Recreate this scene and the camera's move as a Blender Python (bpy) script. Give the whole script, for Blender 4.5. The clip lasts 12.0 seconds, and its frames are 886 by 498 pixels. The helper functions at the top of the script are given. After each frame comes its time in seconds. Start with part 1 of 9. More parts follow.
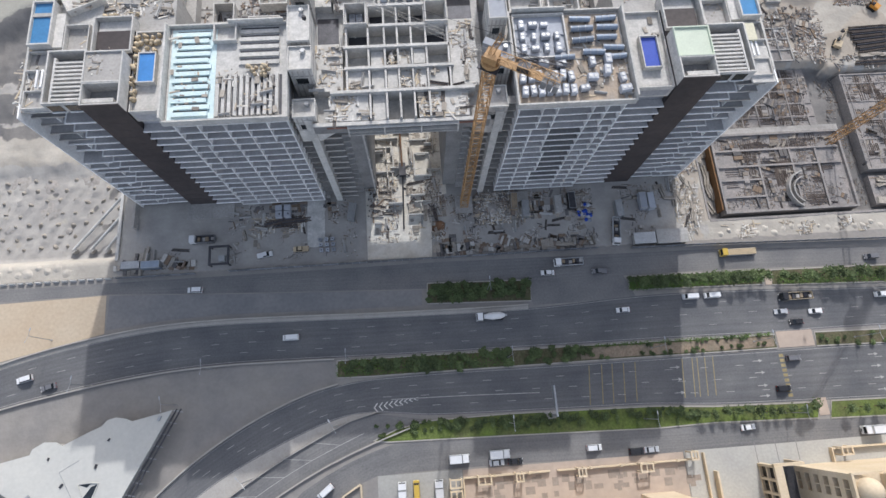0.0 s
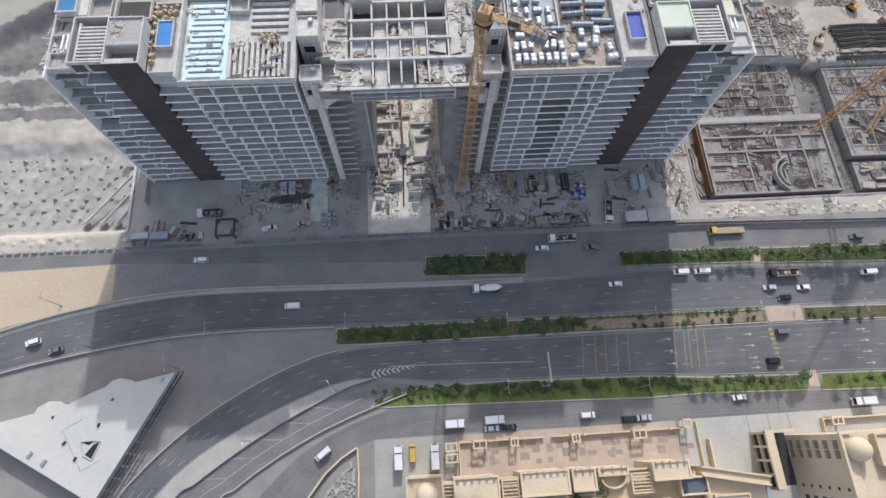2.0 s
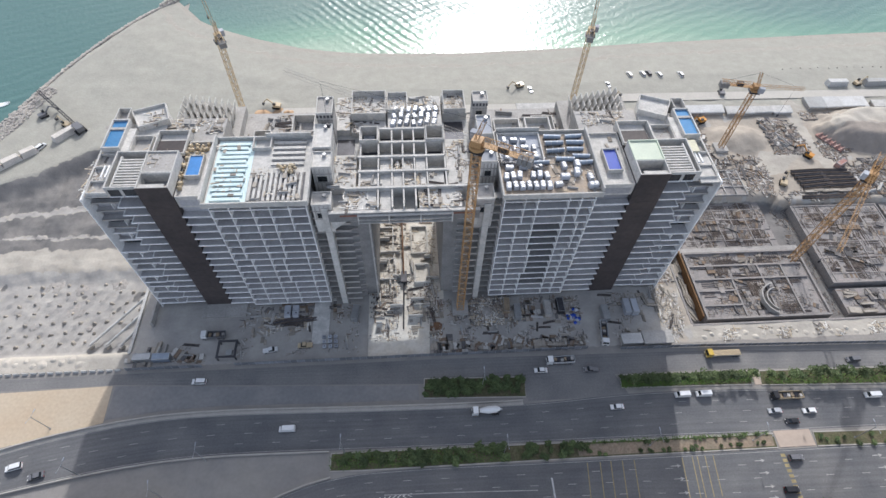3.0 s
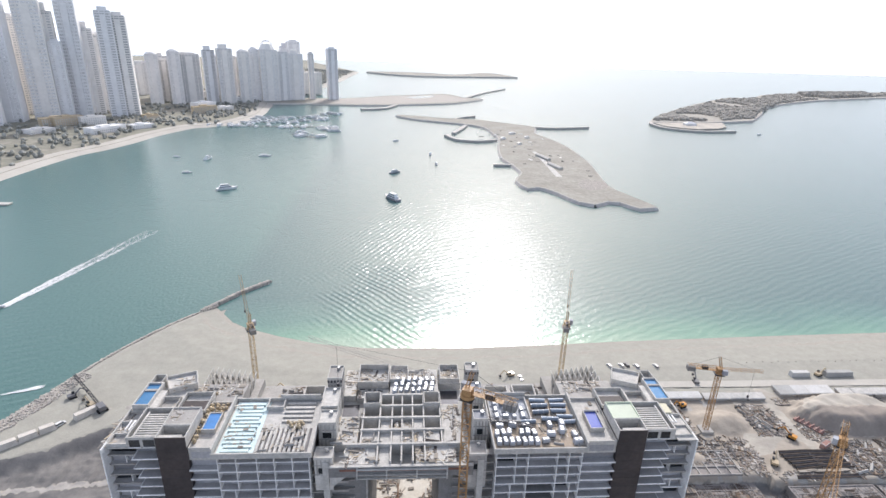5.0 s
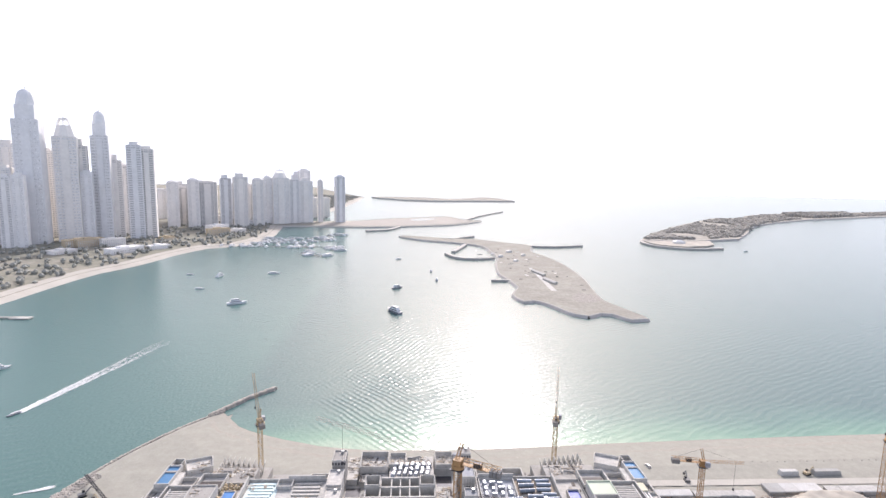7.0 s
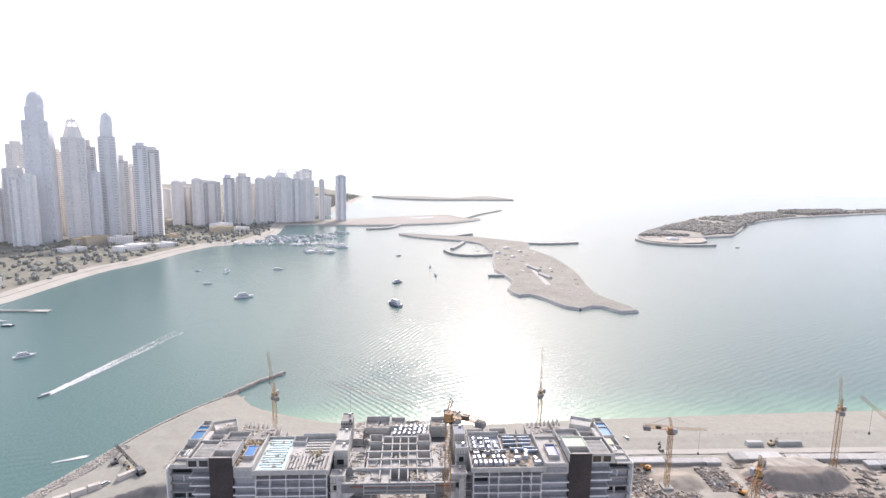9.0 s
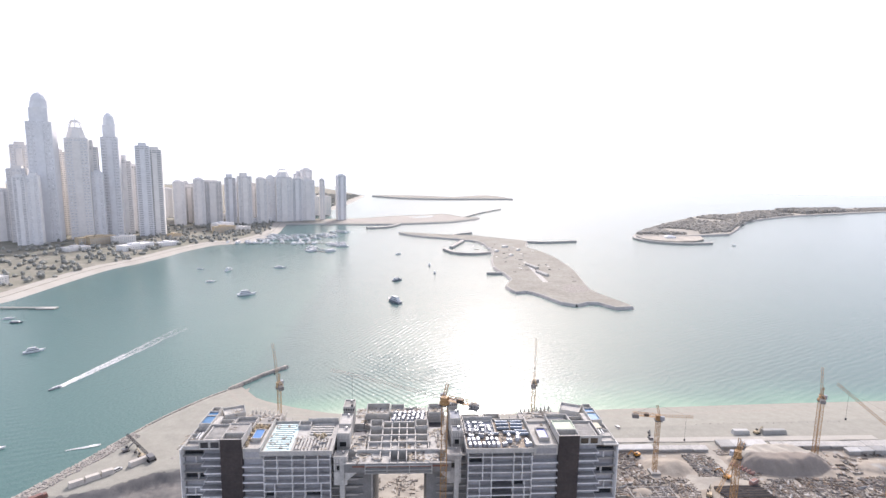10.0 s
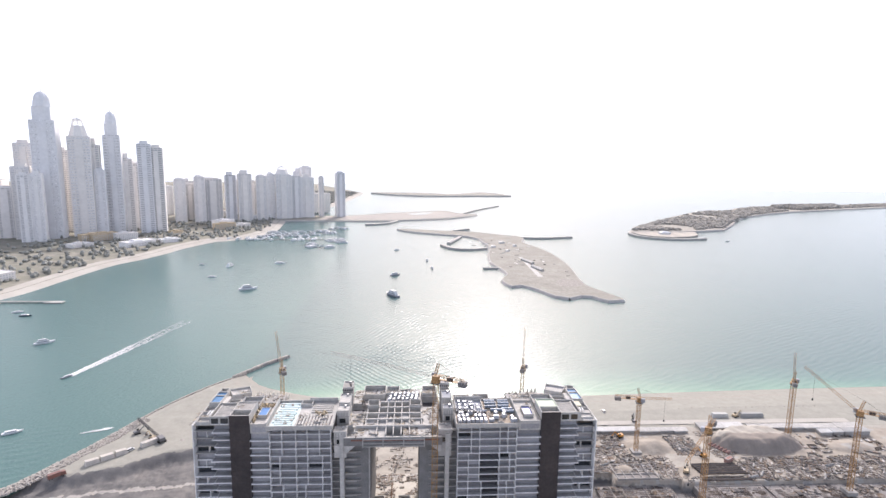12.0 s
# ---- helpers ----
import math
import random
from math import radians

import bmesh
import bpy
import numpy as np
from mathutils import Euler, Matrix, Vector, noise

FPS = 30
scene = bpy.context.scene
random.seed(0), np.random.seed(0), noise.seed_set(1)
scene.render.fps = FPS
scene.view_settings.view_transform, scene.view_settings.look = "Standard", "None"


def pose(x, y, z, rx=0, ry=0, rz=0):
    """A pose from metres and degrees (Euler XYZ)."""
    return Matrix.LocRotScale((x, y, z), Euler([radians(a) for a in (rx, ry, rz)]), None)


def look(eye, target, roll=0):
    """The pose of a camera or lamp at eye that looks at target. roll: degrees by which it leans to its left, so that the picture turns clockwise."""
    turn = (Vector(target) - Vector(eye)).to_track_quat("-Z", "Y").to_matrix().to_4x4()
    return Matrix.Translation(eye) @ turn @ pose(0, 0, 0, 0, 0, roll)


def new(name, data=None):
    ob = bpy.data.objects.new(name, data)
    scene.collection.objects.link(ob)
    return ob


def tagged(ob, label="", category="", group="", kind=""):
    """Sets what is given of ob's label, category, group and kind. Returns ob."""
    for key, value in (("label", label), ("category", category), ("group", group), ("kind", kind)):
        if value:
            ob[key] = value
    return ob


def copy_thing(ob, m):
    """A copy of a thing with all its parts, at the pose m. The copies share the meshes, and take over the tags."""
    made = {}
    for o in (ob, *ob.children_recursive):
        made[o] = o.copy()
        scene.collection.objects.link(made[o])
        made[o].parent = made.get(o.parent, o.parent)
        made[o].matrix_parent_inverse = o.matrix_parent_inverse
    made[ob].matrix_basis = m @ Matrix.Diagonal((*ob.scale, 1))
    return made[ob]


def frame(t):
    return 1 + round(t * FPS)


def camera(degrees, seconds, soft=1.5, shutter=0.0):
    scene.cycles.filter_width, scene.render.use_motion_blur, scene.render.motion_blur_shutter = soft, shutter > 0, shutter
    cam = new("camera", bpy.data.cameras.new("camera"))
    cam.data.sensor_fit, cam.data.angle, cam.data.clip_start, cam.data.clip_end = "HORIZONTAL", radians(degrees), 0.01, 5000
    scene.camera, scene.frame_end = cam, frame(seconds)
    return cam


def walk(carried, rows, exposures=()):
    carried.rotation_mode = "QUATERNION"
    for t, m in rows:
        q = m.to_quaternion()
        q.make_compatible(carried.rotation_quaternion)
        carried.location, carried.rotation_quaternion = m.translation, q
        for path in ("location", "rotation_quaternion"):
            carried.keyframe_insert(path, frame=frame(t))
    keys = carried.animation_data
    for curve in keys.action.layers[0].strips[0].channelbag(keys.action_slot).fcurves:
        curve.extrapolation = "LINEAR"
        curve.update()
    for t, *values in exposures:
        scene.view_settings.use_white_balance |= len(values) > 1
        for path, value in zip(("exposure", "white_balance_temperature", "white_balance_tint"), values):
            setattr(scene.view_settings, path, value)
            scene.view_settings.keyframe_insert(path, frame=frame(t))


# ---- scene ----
cam = camera(78.6, 12.0)
PATH = [
    (0, (3.869, -69.268, 179.624), (3.97, -68.714, 177.705), 6.4),
    (0.5, (3.905, -74.121, 179.608), (4.001, -73.561, 177.691), 6.1),
    (1, (3.943, -79.126, 179.619), (4.037, -78.562, 177.703), 6.1),
    (1.5, (4.009, -84.488, 179.647), (4.101, -83.921, 177.731), 6.0),
    (2, (4.066, -90.31, 179.678), (4.164, -89.642, 177.795), 5.0),
    (2.5, (4.077, -96.658, 179.725), (4.185, -95.743, 177.95), 3.6),
    (2.7, (4.053, -99.404, 179.75), (4.165, -98.382, 178.035), 3.1),
    (4.3, (3.71, -122.861, 180.28), (3.843, -121.182, 179.202), 2.3),
    (4.5, (3.742, -125.923, 180.301), (3.875, -124.181, 179.326), 2.1),
    (5, (4.011, -133.907, 180.361), (4.141, -132.044, 179.644), 1.8),
    (5.5, (4.366, -142.216, 180.391), (4.489, -140.273, 179.934), 1.6),
    (6, (4.737, -150.698, 180.393), (4.855, -148.723, 180.099), 1.4),
    (6.5, (5.089, -159.207, 180.403), (5.206, -157.232, 180.111), 1.3),
    (7, (5.406, -167.598, 180.403), (5.523, -165.622, 180.111), 1.3),
    (9, (6.599, -200.493, 180.201), (6.715, -198.518, 179.906), 1.1),
    (9.5, (6.978, -208.032, 180.167), (7.094, -206.058, 179.871), 1.1),
    (10, (7.459, -214.738, 180.146), (7.575, -212.764, 179.849), 1.0),
    (10.5, (8.052, -220.562, 180.139), (8.168, -218.588, 179.84), 1.0),
    (11, (8.71, -225.646, 180.144), (8.827, -223.673, 179.841), 0.9),
    (11.5, (9.388, -230.241, 180.162), (9.506, -228.268, 179.856), 0.9),
    (12, (10.073, -234.644, 180.185), (10.192, -232.671, 179.878), 0.9),
]
EXPOSURES = [(0, 0.22, 5920, 10), (2.0, 0.22, 5920, 10), (2.7, 0.26, 5920, 10), (4.5, 0.3, 5970, 11), (5.5, 0.36, 6120, 14), (6.5, 0.42, 6200, 17), (12, 0.45, 6200, 17)]
walk(cam, [(t, look(eye, target, roll)) for t, eye, target, roll in PATH], EXPOSURES)

# ---- light: hazy afternoon, sun over the sea ----
SUN_EL, SUN_AZ = radians(35.0), radians(9.0)
SUN_DIR = Vector((math.sin(SUN_AZ) * math.cos(SUN_EL), math.cos(SUN_AZ) * math.cos(SUN_EL), math.sin(SUN_EL)))
world = bpy.data.worlds.new("hazy_sky")
scene.world = world
world.use_nodes = True
wn = world.node_tree.nodes
wn.clear()
w_out = wn.new("ShaderNodeOutputWorld")
w_bg = wn.new("ShaderNodeBackground")
w_sky = wn.new("ShaderNodeTexSky")
w_sky.sky_type = "NISHITA"
w_sky.sun_disc = False
w_sky.sun_elevation = SUN_EL
w_sky.sun_rotation = SUN_AZ
w_sky.air_density = 1.0
w_sky.dust_density = 7.0
w_sky.ozone_density = 1.5
w_bg.inputs["Strength"].default_value = 0.115
# white haze that thickens towards the horizon, all the way round
w_co = wn.new("ShaderNodeTexCoord")
w_sep = wn.new("ShaderNodeSeparateXYZ")
w_fac = wn.new("ShaderNodeMapRange")
w_fac.interpolation_type = "SMOOTHSTEP"
w_fac.inputs["From Min"].default_value, w_fac.inputs["From Max"].default_value = 0.4, 0.02
w_fac.inputs["To Min"].default_value, w_fac.inputs["To Max"].default_value = 0.2, 1.0
w_mix = wn.new("ShaderNodeMix")
w_mix.data_type = "RGBA"
wl = world.node_tree.links
# haze away from the sun is cooler and raised, added fill for shaded facades
w_dot = wn.new("ShaderNodeVectorMath")
w_dot.operation = "DOT_PRODUCT"
w_dot.inputs[1].default_value = SUN_DIR
w_glow = wn.new("ShaderNodeMapRange")
w_glow.inputs["From Min"].default_value, w_glow.inputs["From Max"].default_value = 0.2, 0.92
w_haze = wn.new("ShaderNodeMix")
w_haze.data_type = "RGBA"
w_haze.inputs[6].default_value = (10.9, 11.7, 13.0, 1)
w_haze.inputs[7].default_value = (9.7, 9.7, 9.7, 1)
wl.new(w_co.outputs["Generated"], w_dot.inputs[0])
wl.new(w_dot.outputs["Value"], w_glow.inputs["Value"])
wl.new(w_glow.outputs[0], w_haze.inputs[0])
wl.new(w_haze.outputs[2], w_mix.inputs[7])
wl.new(w_co.outputs["Generated"], w_sep.inputs[0])
wl.new(w_sep.outputs["Z"], w_fac.inputs["Value"])
wl.new(w_fac.outputs[0], w_mix.inputs[0])
wl.new(w_sky.outputs[0], w_mix.inputs[6])
wl.new(w_mix.outputs[2], w_bg.inputs["Color"])
wl.new(w_bg.outputs[0], w_out.inputs["Surface"])

sun_data = bpy.data.lights.new("sun", "SUN")
sun_data.energy = 2.75
sun_data.angle = radians(0.8)
sun_data.color = (1.0, 0.95, 0.885)
sun = new("sun", sun_data)
sun.matrix_world = look(SUN_DIR * 500, (0, 0, 0))


# ---- geometry helpers ----
class Geo:
    """Collects vertices and faces for one mesh."""

    def __init__(self):
        self.v, self.f = [], []

    def face(self, pts):
        n = len(self.v)
        self.v += [tuple(p) for p in pts]
        self.f.append(tuple(range(n, n + len(pts))))
        return self

    def hexa(self, low, high):
        n = len(self.v)
        self.v += [tuple(p) for p in low] + [tuple(p) for p in high]
        k = len(low)
        self.f.append(tuple(n + i for i in reversed(range(k))))
        self.f.append(tuple(n + k + i for i in range(k)))
        for i in range(k):
            j = (i + 1) % k
            self.f.append((n + i, n + j, n + k + j, n + k + i))
        return self

    def box(self, x0, y0, z0, x1, y1, z1):
        low = [(x0, y0, z0), (x1, y0, z0), (x1, y1, z0), (x0, y1, z0)]
        return self.hexa(low, [(a, b, z1) for a, b, c in low])

    def cbox(self, x, y, z, w, d, h, yaw=0.0):
        c, s = math.cos(yaw), math.sin(yaw)
        low = [(x + a * c - b * s, y + a * s + b * c, z) for a, b in ((-w / 2, -d / 2), (w / 2, -d / 2), (w / 2, d / 2), (-w / 2, d / 2))]
        return self.hexa(low, [(a, b, z + h) for a, b, q in low])

    def prism(self, poly, z0, z1):
        area = sum(poly[i - 1][0] * p[1] - p[0] * poly[i - 1][1] for i, p in enumerate(poly))
        poly = poly if area > 0 else poly[::-1]
        return self.hexa([(x, y, z0) for x, y in poly], [(x, y, z1) for x, y in poly])

    def frustum(self, x, y, z0, z1, r0, r1, n=10, turn=0.0):
        a = [turn + i * math.tau / n for i in range(n)]
        return self.hexa([(x + r0 * math.cos(t), y + r0 * math.sin(t), z0) for t in a], [(x + r1 * math.cos(t), y + r1 * math.sin(t), z1) for t in a])

    def rod(self, p, q, r, n=4):
        p, q = Vector(p), Vector(q)
        d = (q - p).normalized()
        up = Vector((0, 0, 1)) if abs(d.z) < 0.95 else Vector((1, 0, 0))
        a = d.cross(up).normalized()
        b = d.cross(a)
        ring = [(a * math.cos(t) + b * math.sin(t)) * r for t in (math.tau * (i + 0.5) / n for i in range(n))]
        return self.hexa([p + k for k in ring], [q + k for k in ring])

    def strip(self, left, right, z):
        n = len(self.v)
        for (a, b), (c, d) in zip(left, right):
            self.v += [(a, b, z), (c, d, z)]
        for i in range(len(left) - 1):
            k = n + 2 * i
            self.f.append((k, k + 1, k + 3, k + 2))
        return self

    def dome(self, x, y, z, r, h, n=12, m=5):
        base = len(self.v)
        for j in range(m):
            t = math.pi / 2 * j / m
            for i in range(n):
                a = math.tau * i / n
                self.v.append((x + r * math.cos(t) * math.cos(a), y + r * math.cos(t) * math.sin(a), z + h * math.sin(t)))
        self.v.append((x, y, z + h))
        for j in range(m - 1):
            for i in range(n):
                k = (i + 1) % n
                self.f.append((base + j * n + i, base + j * n + k, base + (j + 1) * n + k, base + (j + 1) * n + i))
        for i in range(n):
            self.f.append((base + (m - 1) * n + i, base + (m - 1) * n + (i + 1) % n, base + m * n))
        return self

    def mesh(self, name, mat=None, smooth=False):
        me = bpy.data.meshes.new(name)
        me.from_pydata(self.v, [], self.f)
        if mat:
            me.materials.append(mat)
        if smooth:
            me.polygons.foreach_set("use_smooth", [True] * len(me.polygons))
        me.update()
        return me


def part(name, geo, mat, parent, label="", at=None, smooth=False):
    """One mesh object under a thing or a part. geo: a Geo, or a mesh that is shared."""
    me = geo.mesh(name, mat, smooth) if isinstance(geo, Geo) else geo
    ob = new(name, me)
    ob.parent = parent
    if at is not None:
        ob.matrix_basis = at
    if label:
        tagged(ob, label)
    return ob


def thing(name, label, category, m=None, group="", kind=""):
    ob = new(name)
    ob.empty_display_size = 0.5
    if m is not None:
        ob.matrix_basis = m
    return tagged(ob, label, category, group, kind)


def setting(name, geo, mat, label, category, smooth=False):
    ob = new(name, geo.mesh(name, mat, smooth) if isinstance(geo, Geo) else geo)
    return tagged(ob, label, category, kind="structure")


def resample(pts, step):
    """Points along a polyline, rounded by a Catmull-Rom spline."""
    out = []
    for i in range(len(pts) - 1):
        p0, p1, p2, p3 = (np.array(pts[min(max(j, 0), len(pts) - 1)], float) for j in (i - 1, i, i + 1, i + 2))
        n = max(1, int(np.linalg.norm(p2 - p1) / step))
        for k in range(n):
            t = k / n
            out.append(tuple(0.5 * (2 * p1 + (p2 - p0) * t + (2 * p0 - 5 * p1 + 4 * p2 - p3) * t * t + (3 * p1 - p0 - 3 * p2 + p3) * t ** 3)))
    out.append(tuple(pts[-1]))
    return out


def even(pts, n):
    """n points at even steps along a polyline."""
    p = np.array(pts, float)
    s = np.concatenate([[0], np.cumsum(np.hypot(*np.diff(p, axis=0).T))])
    t = np.linspace(0, s[-1], n)
    return list(zip(np.interp(t, s, p[:, 0]), np.interp(t, s, p[:, 1])))


def sideways(pts, d):
    """A polyline moved d metres to its left."""
    p = np.array(pts, float)
    g = np.gradient(p, axis=0)
    g /= np.linalg.norm(g, axis=1)[:, None]
    return [(x - d * gy, y + d * gx) for (x, y), (gx, gy) in zip(p, g)]


def rail(geo, pts, w, z0, z1):
    """A wall of width w along a polyline."""
    a, b = sideways(pts, w / 2), sideways(pts, -w / 2)
    for i in range(len(pts) - 1):
        geo.prism([b[i], b[i + 1], a[i + 1], a[i]], z0, z1)
    return geo


def curved(geo, pts, w, z0, z1):
    """One unbroken wall of width w along a polyline."""
    a, b = sideways(pts, w / 2), sideways(pts, -w / 2)
    k, n = len(geo.v), len(pts)
    for i in range(n):
        geo.v += [(*a[i][:2], z0), (*a[i][:2], z1), (*b[i][:2], z1), (*b[i][:2], z0)]
    for i in range(n - 1):
        for j in range(4):
            p, q = k + 4 * i + j, k + 4 * i + (j + 1) % 4
            geo.f.append((p, p + 4, q + 4, q))
    geo.f += [(k, k + 1, k + 2, k + 3), (k + 4 * n - 1, k + 4 * n - 2, k + 4 * n - 3, k + 4 * n - 4)]
    return geo


# ---- materials ----
def surf(name, col, rough=0.85, metal=0.0, var=0.18, size=6.0, grain=0.6, bump=0.15, tint=None, vary=0.0, spec=0.3, stain=0.0):
    """A procedural surface: stains at `size` metres, grain at `grain` metres, fine relief, and a change from piece to piece."""
    m = bpy.data.materials.new(name)
    m.use_nodes = True
    nt = m.node_tree
    n, l = nt.nodes, nt.links
    b = n["Principled BSDF"]
    b.inputs["Roughness"].default_value = rough
    b.inputs["Metallic"].default_value = metal
    b.inputs["Specular IOR Level"].default_value = spec
    geo = n.new("ShaderNodeNewGeometry")
    big, fine = n.new("ShaderNodeTexNoise"), n.new("ShaderNodeTexNoise")
    for node, s, d in ((big, size, 5), (fine, grain, 3)):
        node.inputs["Scale"].default_value = 1.0 / s
        node.inputs["Detail"].default_value = d
        l.new(geo.outputs["Position"], node.inputs["Vector"])
    ramp = n.new("ShaderNodeMapRange")
    ramp.inputs["From Min"].default_value, ramp.inputs["From Max"].default_value = 0.3, 0.7
    l.new(big.outputs["Fac"], ramp.inputs["Value"])
    mix = n.new("ShaderNodeMix")
    mix.data_type = "RGBA"
    other = tint or tuple(c * (1 - 1.6 * var) for c in col)
    mix.inputs[6].default_value = (*col, 1)
    mix.inputs[7].default_value = (*other, 1)
    l.new(ramp.outputs[0], mix.inputs[0])
    hsv = n.new("ShaderNodeHueSaturation")
    l.new(mix.outputs[2], hsv.inputs["Color"])
    val = n.new("ShaderNodeMapRange")
    val.inputs["From Min"].default_value, val.inputs["From Max"].default_value = 0.25, 0.75
    val.inputs["To Min"].default_value, val.inputs["To Max"].default_value = 1 - var, 1 + var
    l.new(fine.outputs["Fac"], val.inputs["Value"])
    last = val.outputs[0]
    if vary:
        info = n.new("ShaderNodeObjectInfo")
        r = n.new("ShaderNodeMapRange")
        r.inputs["To Min"].default_value, r.inputs["To Max"].default_value = 1 - vary, 1 + vary
        l.new(info.outputs["Random"], r.inputs["Value"])
        mul = n.new("ShaderNodeMath")
        mul.operation = "MULTIPLY"
        l.new(last, mul.inputs[0])
        l.new(r.outputs[0], mul.inputs[1])
        last = mul.outputs[0]
    l.new(last, hsv.inputs["Value"])
    l.new(hsv.outputs[0], b.inputs["Base Color"])
    if bump:
        bp = n.new("ShaderNodeBump")
        bp.inputs["Strength"].default_value = bump
        bp.inputs["Distance"].default_value = grain * 0.4
        l.new(fine.outputs["Fac"], bp.inputs["Height"])
        l.new(bp.outputs[0], b.inputs["Normal"])
    return m


def streaked(m, lo, hi):
    """Adds tyre wear along a road: streaks that run with its length (u in metres, v across)."""
    nt = m.node_tree
    n, l = nt.nodes, nt.links
    b = n["Principled BSDF"]
    src = b.inputs["Base Color"].links[0].from_socket
    uv = n.new("ShaderNodeUVMap")
    uv.uv_map = "lane"
    mp = n.new("ShaderNodeMapping")
    mp.inputs["Scale"].default_value = (0.02, 16.0, 1.0)
    tex = n.new("ShaderNodeTexNoise")
    tex.inputs["Scale"].default_value = 1.0
    tex.inputs["Detail"].default_value = 4
    r = n.new("ShaderNodeMapRange")
    r.inputs["From Min"].default_value, r.inputs["From Max"].default_value = 0.3, 0.7
    r.inputs["To Min"].default_value, r.inputs["To Max"].default_value = lo, hi
    hs = n.new("ShaderNodeHueSaturation")
    l.new(uv.outputs[0], mp.inputs["Vector"])
    l.new(mp.outputs[0], tex.inputs["Vector"])
    l.new(tex.outputs["Fac"], r.inputs["Value"])
    l.new(src, hs.inputs["Color"])
    l.new(r.outputs[0], hs.inputs["Value"])
    l.new(hs.outputs[0], b.inputs["Base Color"])
    return m


def blended(name, layers, rough=0.95):
    """Ground cover in zones with ragged borders: layers of (attribute, colour, second colour)."""
    m = bpy.data.materials.new(name)
    m.use_nodes = True
    nt = m.node_tree
    n, l = nt.nodes, nt.links
    b = n["Principled BSDF"]
    b.inputs["Roughness"].default_value = rough
    b.inputs["Specular IOR Level"].default_value = 0.25
    geo = n.new("ShaderNodeNewGeometry")
    tex = {}
    for key, s, d in (("big", 11.0, 8), ("mid", 4.0, 5), ("fine", 1.1, 4)):
        t = n.new("ShaderNodeTexNoise")
        t.inputs["Scale"].default_value, t.inputs["Detail"].default_value = 1 / s, d
        l.new(geo.outputs["Position"], t.inputs["Vector"])
        tex[key] = t.outputs["Fac"]

    def rng(v, a, c, lo=0.0, hi=1.0):
        r = n.new("ShaderNodeMapRange")
        for k, x in zip(("From Min", "From Max", "To Min", "To Max"), (a, c, lo, hi)):
            r.inputs[k].default_value = x
        l.new(v, r.inputs["Value"])
        return r.outputs[0]

    def mixed(f, a, c):
        x = n.new("ShaderNodeMix")
        x.data_type = "RGBA"
        for s, v in ((6, a), (7, c)):
            if isinstance(v, tuple):
                x.inputs[s].default_value = (*v, 1)
            else:
                l.new(v, x.inputs[s])
        l.new(f, x.inputs[0])
        return x.outputs[2]

    patch = rng(tex["big"], 0.35, 0.65)
    ragged = rng(tex["mid"], 0.2, 0.8, -0.4, 0.4)
    last = None
    for attr, c0, c1 in layers:
        col = mixed(patch, c0, c1)
        if last is None:
            last = col
            continue
        at = n.new("ShaderNodeAttribute")
        at.attribute_name = attr
        add = n.new("ShaderNodeMath")
        l.new(at.outputs["Fac"], add.inputs[0])
        l.new(ragged, add.inputs[1])
        last = mixed(rng(add.outputs[0], 0.38, 0.62), last, col)
    hs = n.new("ShaderNodeHueSaturation")
    l.new(last, hs.inputs["Color"])
    mul = n.new("ShaderNodeMath")
    mul.operation = "MULTIPLY"
    l.new(rng(tex["mid"], 0.25, 0.75, 0.92, 1.07), mul.inputs[0])
    l.new(rng(tex["fine"], 0.25, 0.75, 0.95, 1.05), mul.inputs[1])
    l.new(mul.outputs[0], hs.inputs["Value"])
    l.new(hs.outputs[0], b.inputs["Base Color"])
    bp = n.new("ShaderNodeBump")
    bp.inputs["Strength"].default_value, bp.inputs["Distance"].default_value = 0.22, 0.5
    l.new(tex["fine"], bp.inputs["Height"])
    l.new(bp.outputs[0], b.inputs["Normal"])
    return m


def glassy(name, col, rough=0.08, spec=0.6):
    m = surf(name, col, rough, 0.0, 0.25, 3.0, 1.2, 0.02, vary=0.35, spec=spec)
    return m


SAND = surf("sand", (0.50, 0.46, 0.40), 0.95, var=0.14, size=24, grain=1.5, bump=0.35, tint=(0.38, 0.35, 0.305))
BEACH = surf("beach_sand", (0.475, 0.455, 0.41), 0.95, var=0.06, size=30, grain=2.5, bump=0.25, tint=(0.42, 0.39, 0.345))
SOIL = surf("dark_soil", (0.13, 0.125, 0.12), 0.95, var=0.25, size=12, grain=1.2, bump=0.5, tint=(0.23, 0.215, 0.195))
DIRT = surf("site_dirt", (0.29, 0.27, 0.25), 0.95, var=0.2, size=9, grain=1.0, bump=0.3, tint=(0.36, 0.335, 0.305))
ASPHALT = surf("asphalt", (0.10, 0.102, 0.109), 0.9, var=0.14, size=14, grain=0.5, bump=0.1, tint=(0.15, 0.148, 0.149))
OLD_ASPHALT = surf("worn_asphalt", (0.145, 0.143, 0.145), 0.92, var=0.14, size=11, grain=0.6, bump=0.1, tint=(0.20, 0.194, 0.187))
streaked(ASPHALT, 0.9, 1.12)
streaked(OLD_ASPHALT, 0.9, 1.1)
PLAZA = surf("pink_paving", (0.46, 0.37, 0.30), 0.9, var=0.06, size=10, grain=1.6, bump=0.08, tint=(0.36, 0.30, 0.25))
KERB = surf("kerb_stone", (0.41, 0.385, 0.35), 0.9, var=0.1, size=4, grain=0.5)
PAINT_W = surf("white_road_paint", (0.42, 0.41, 0.39), 0.8, var=0.2, size=2, grain=0.4, bump=0)
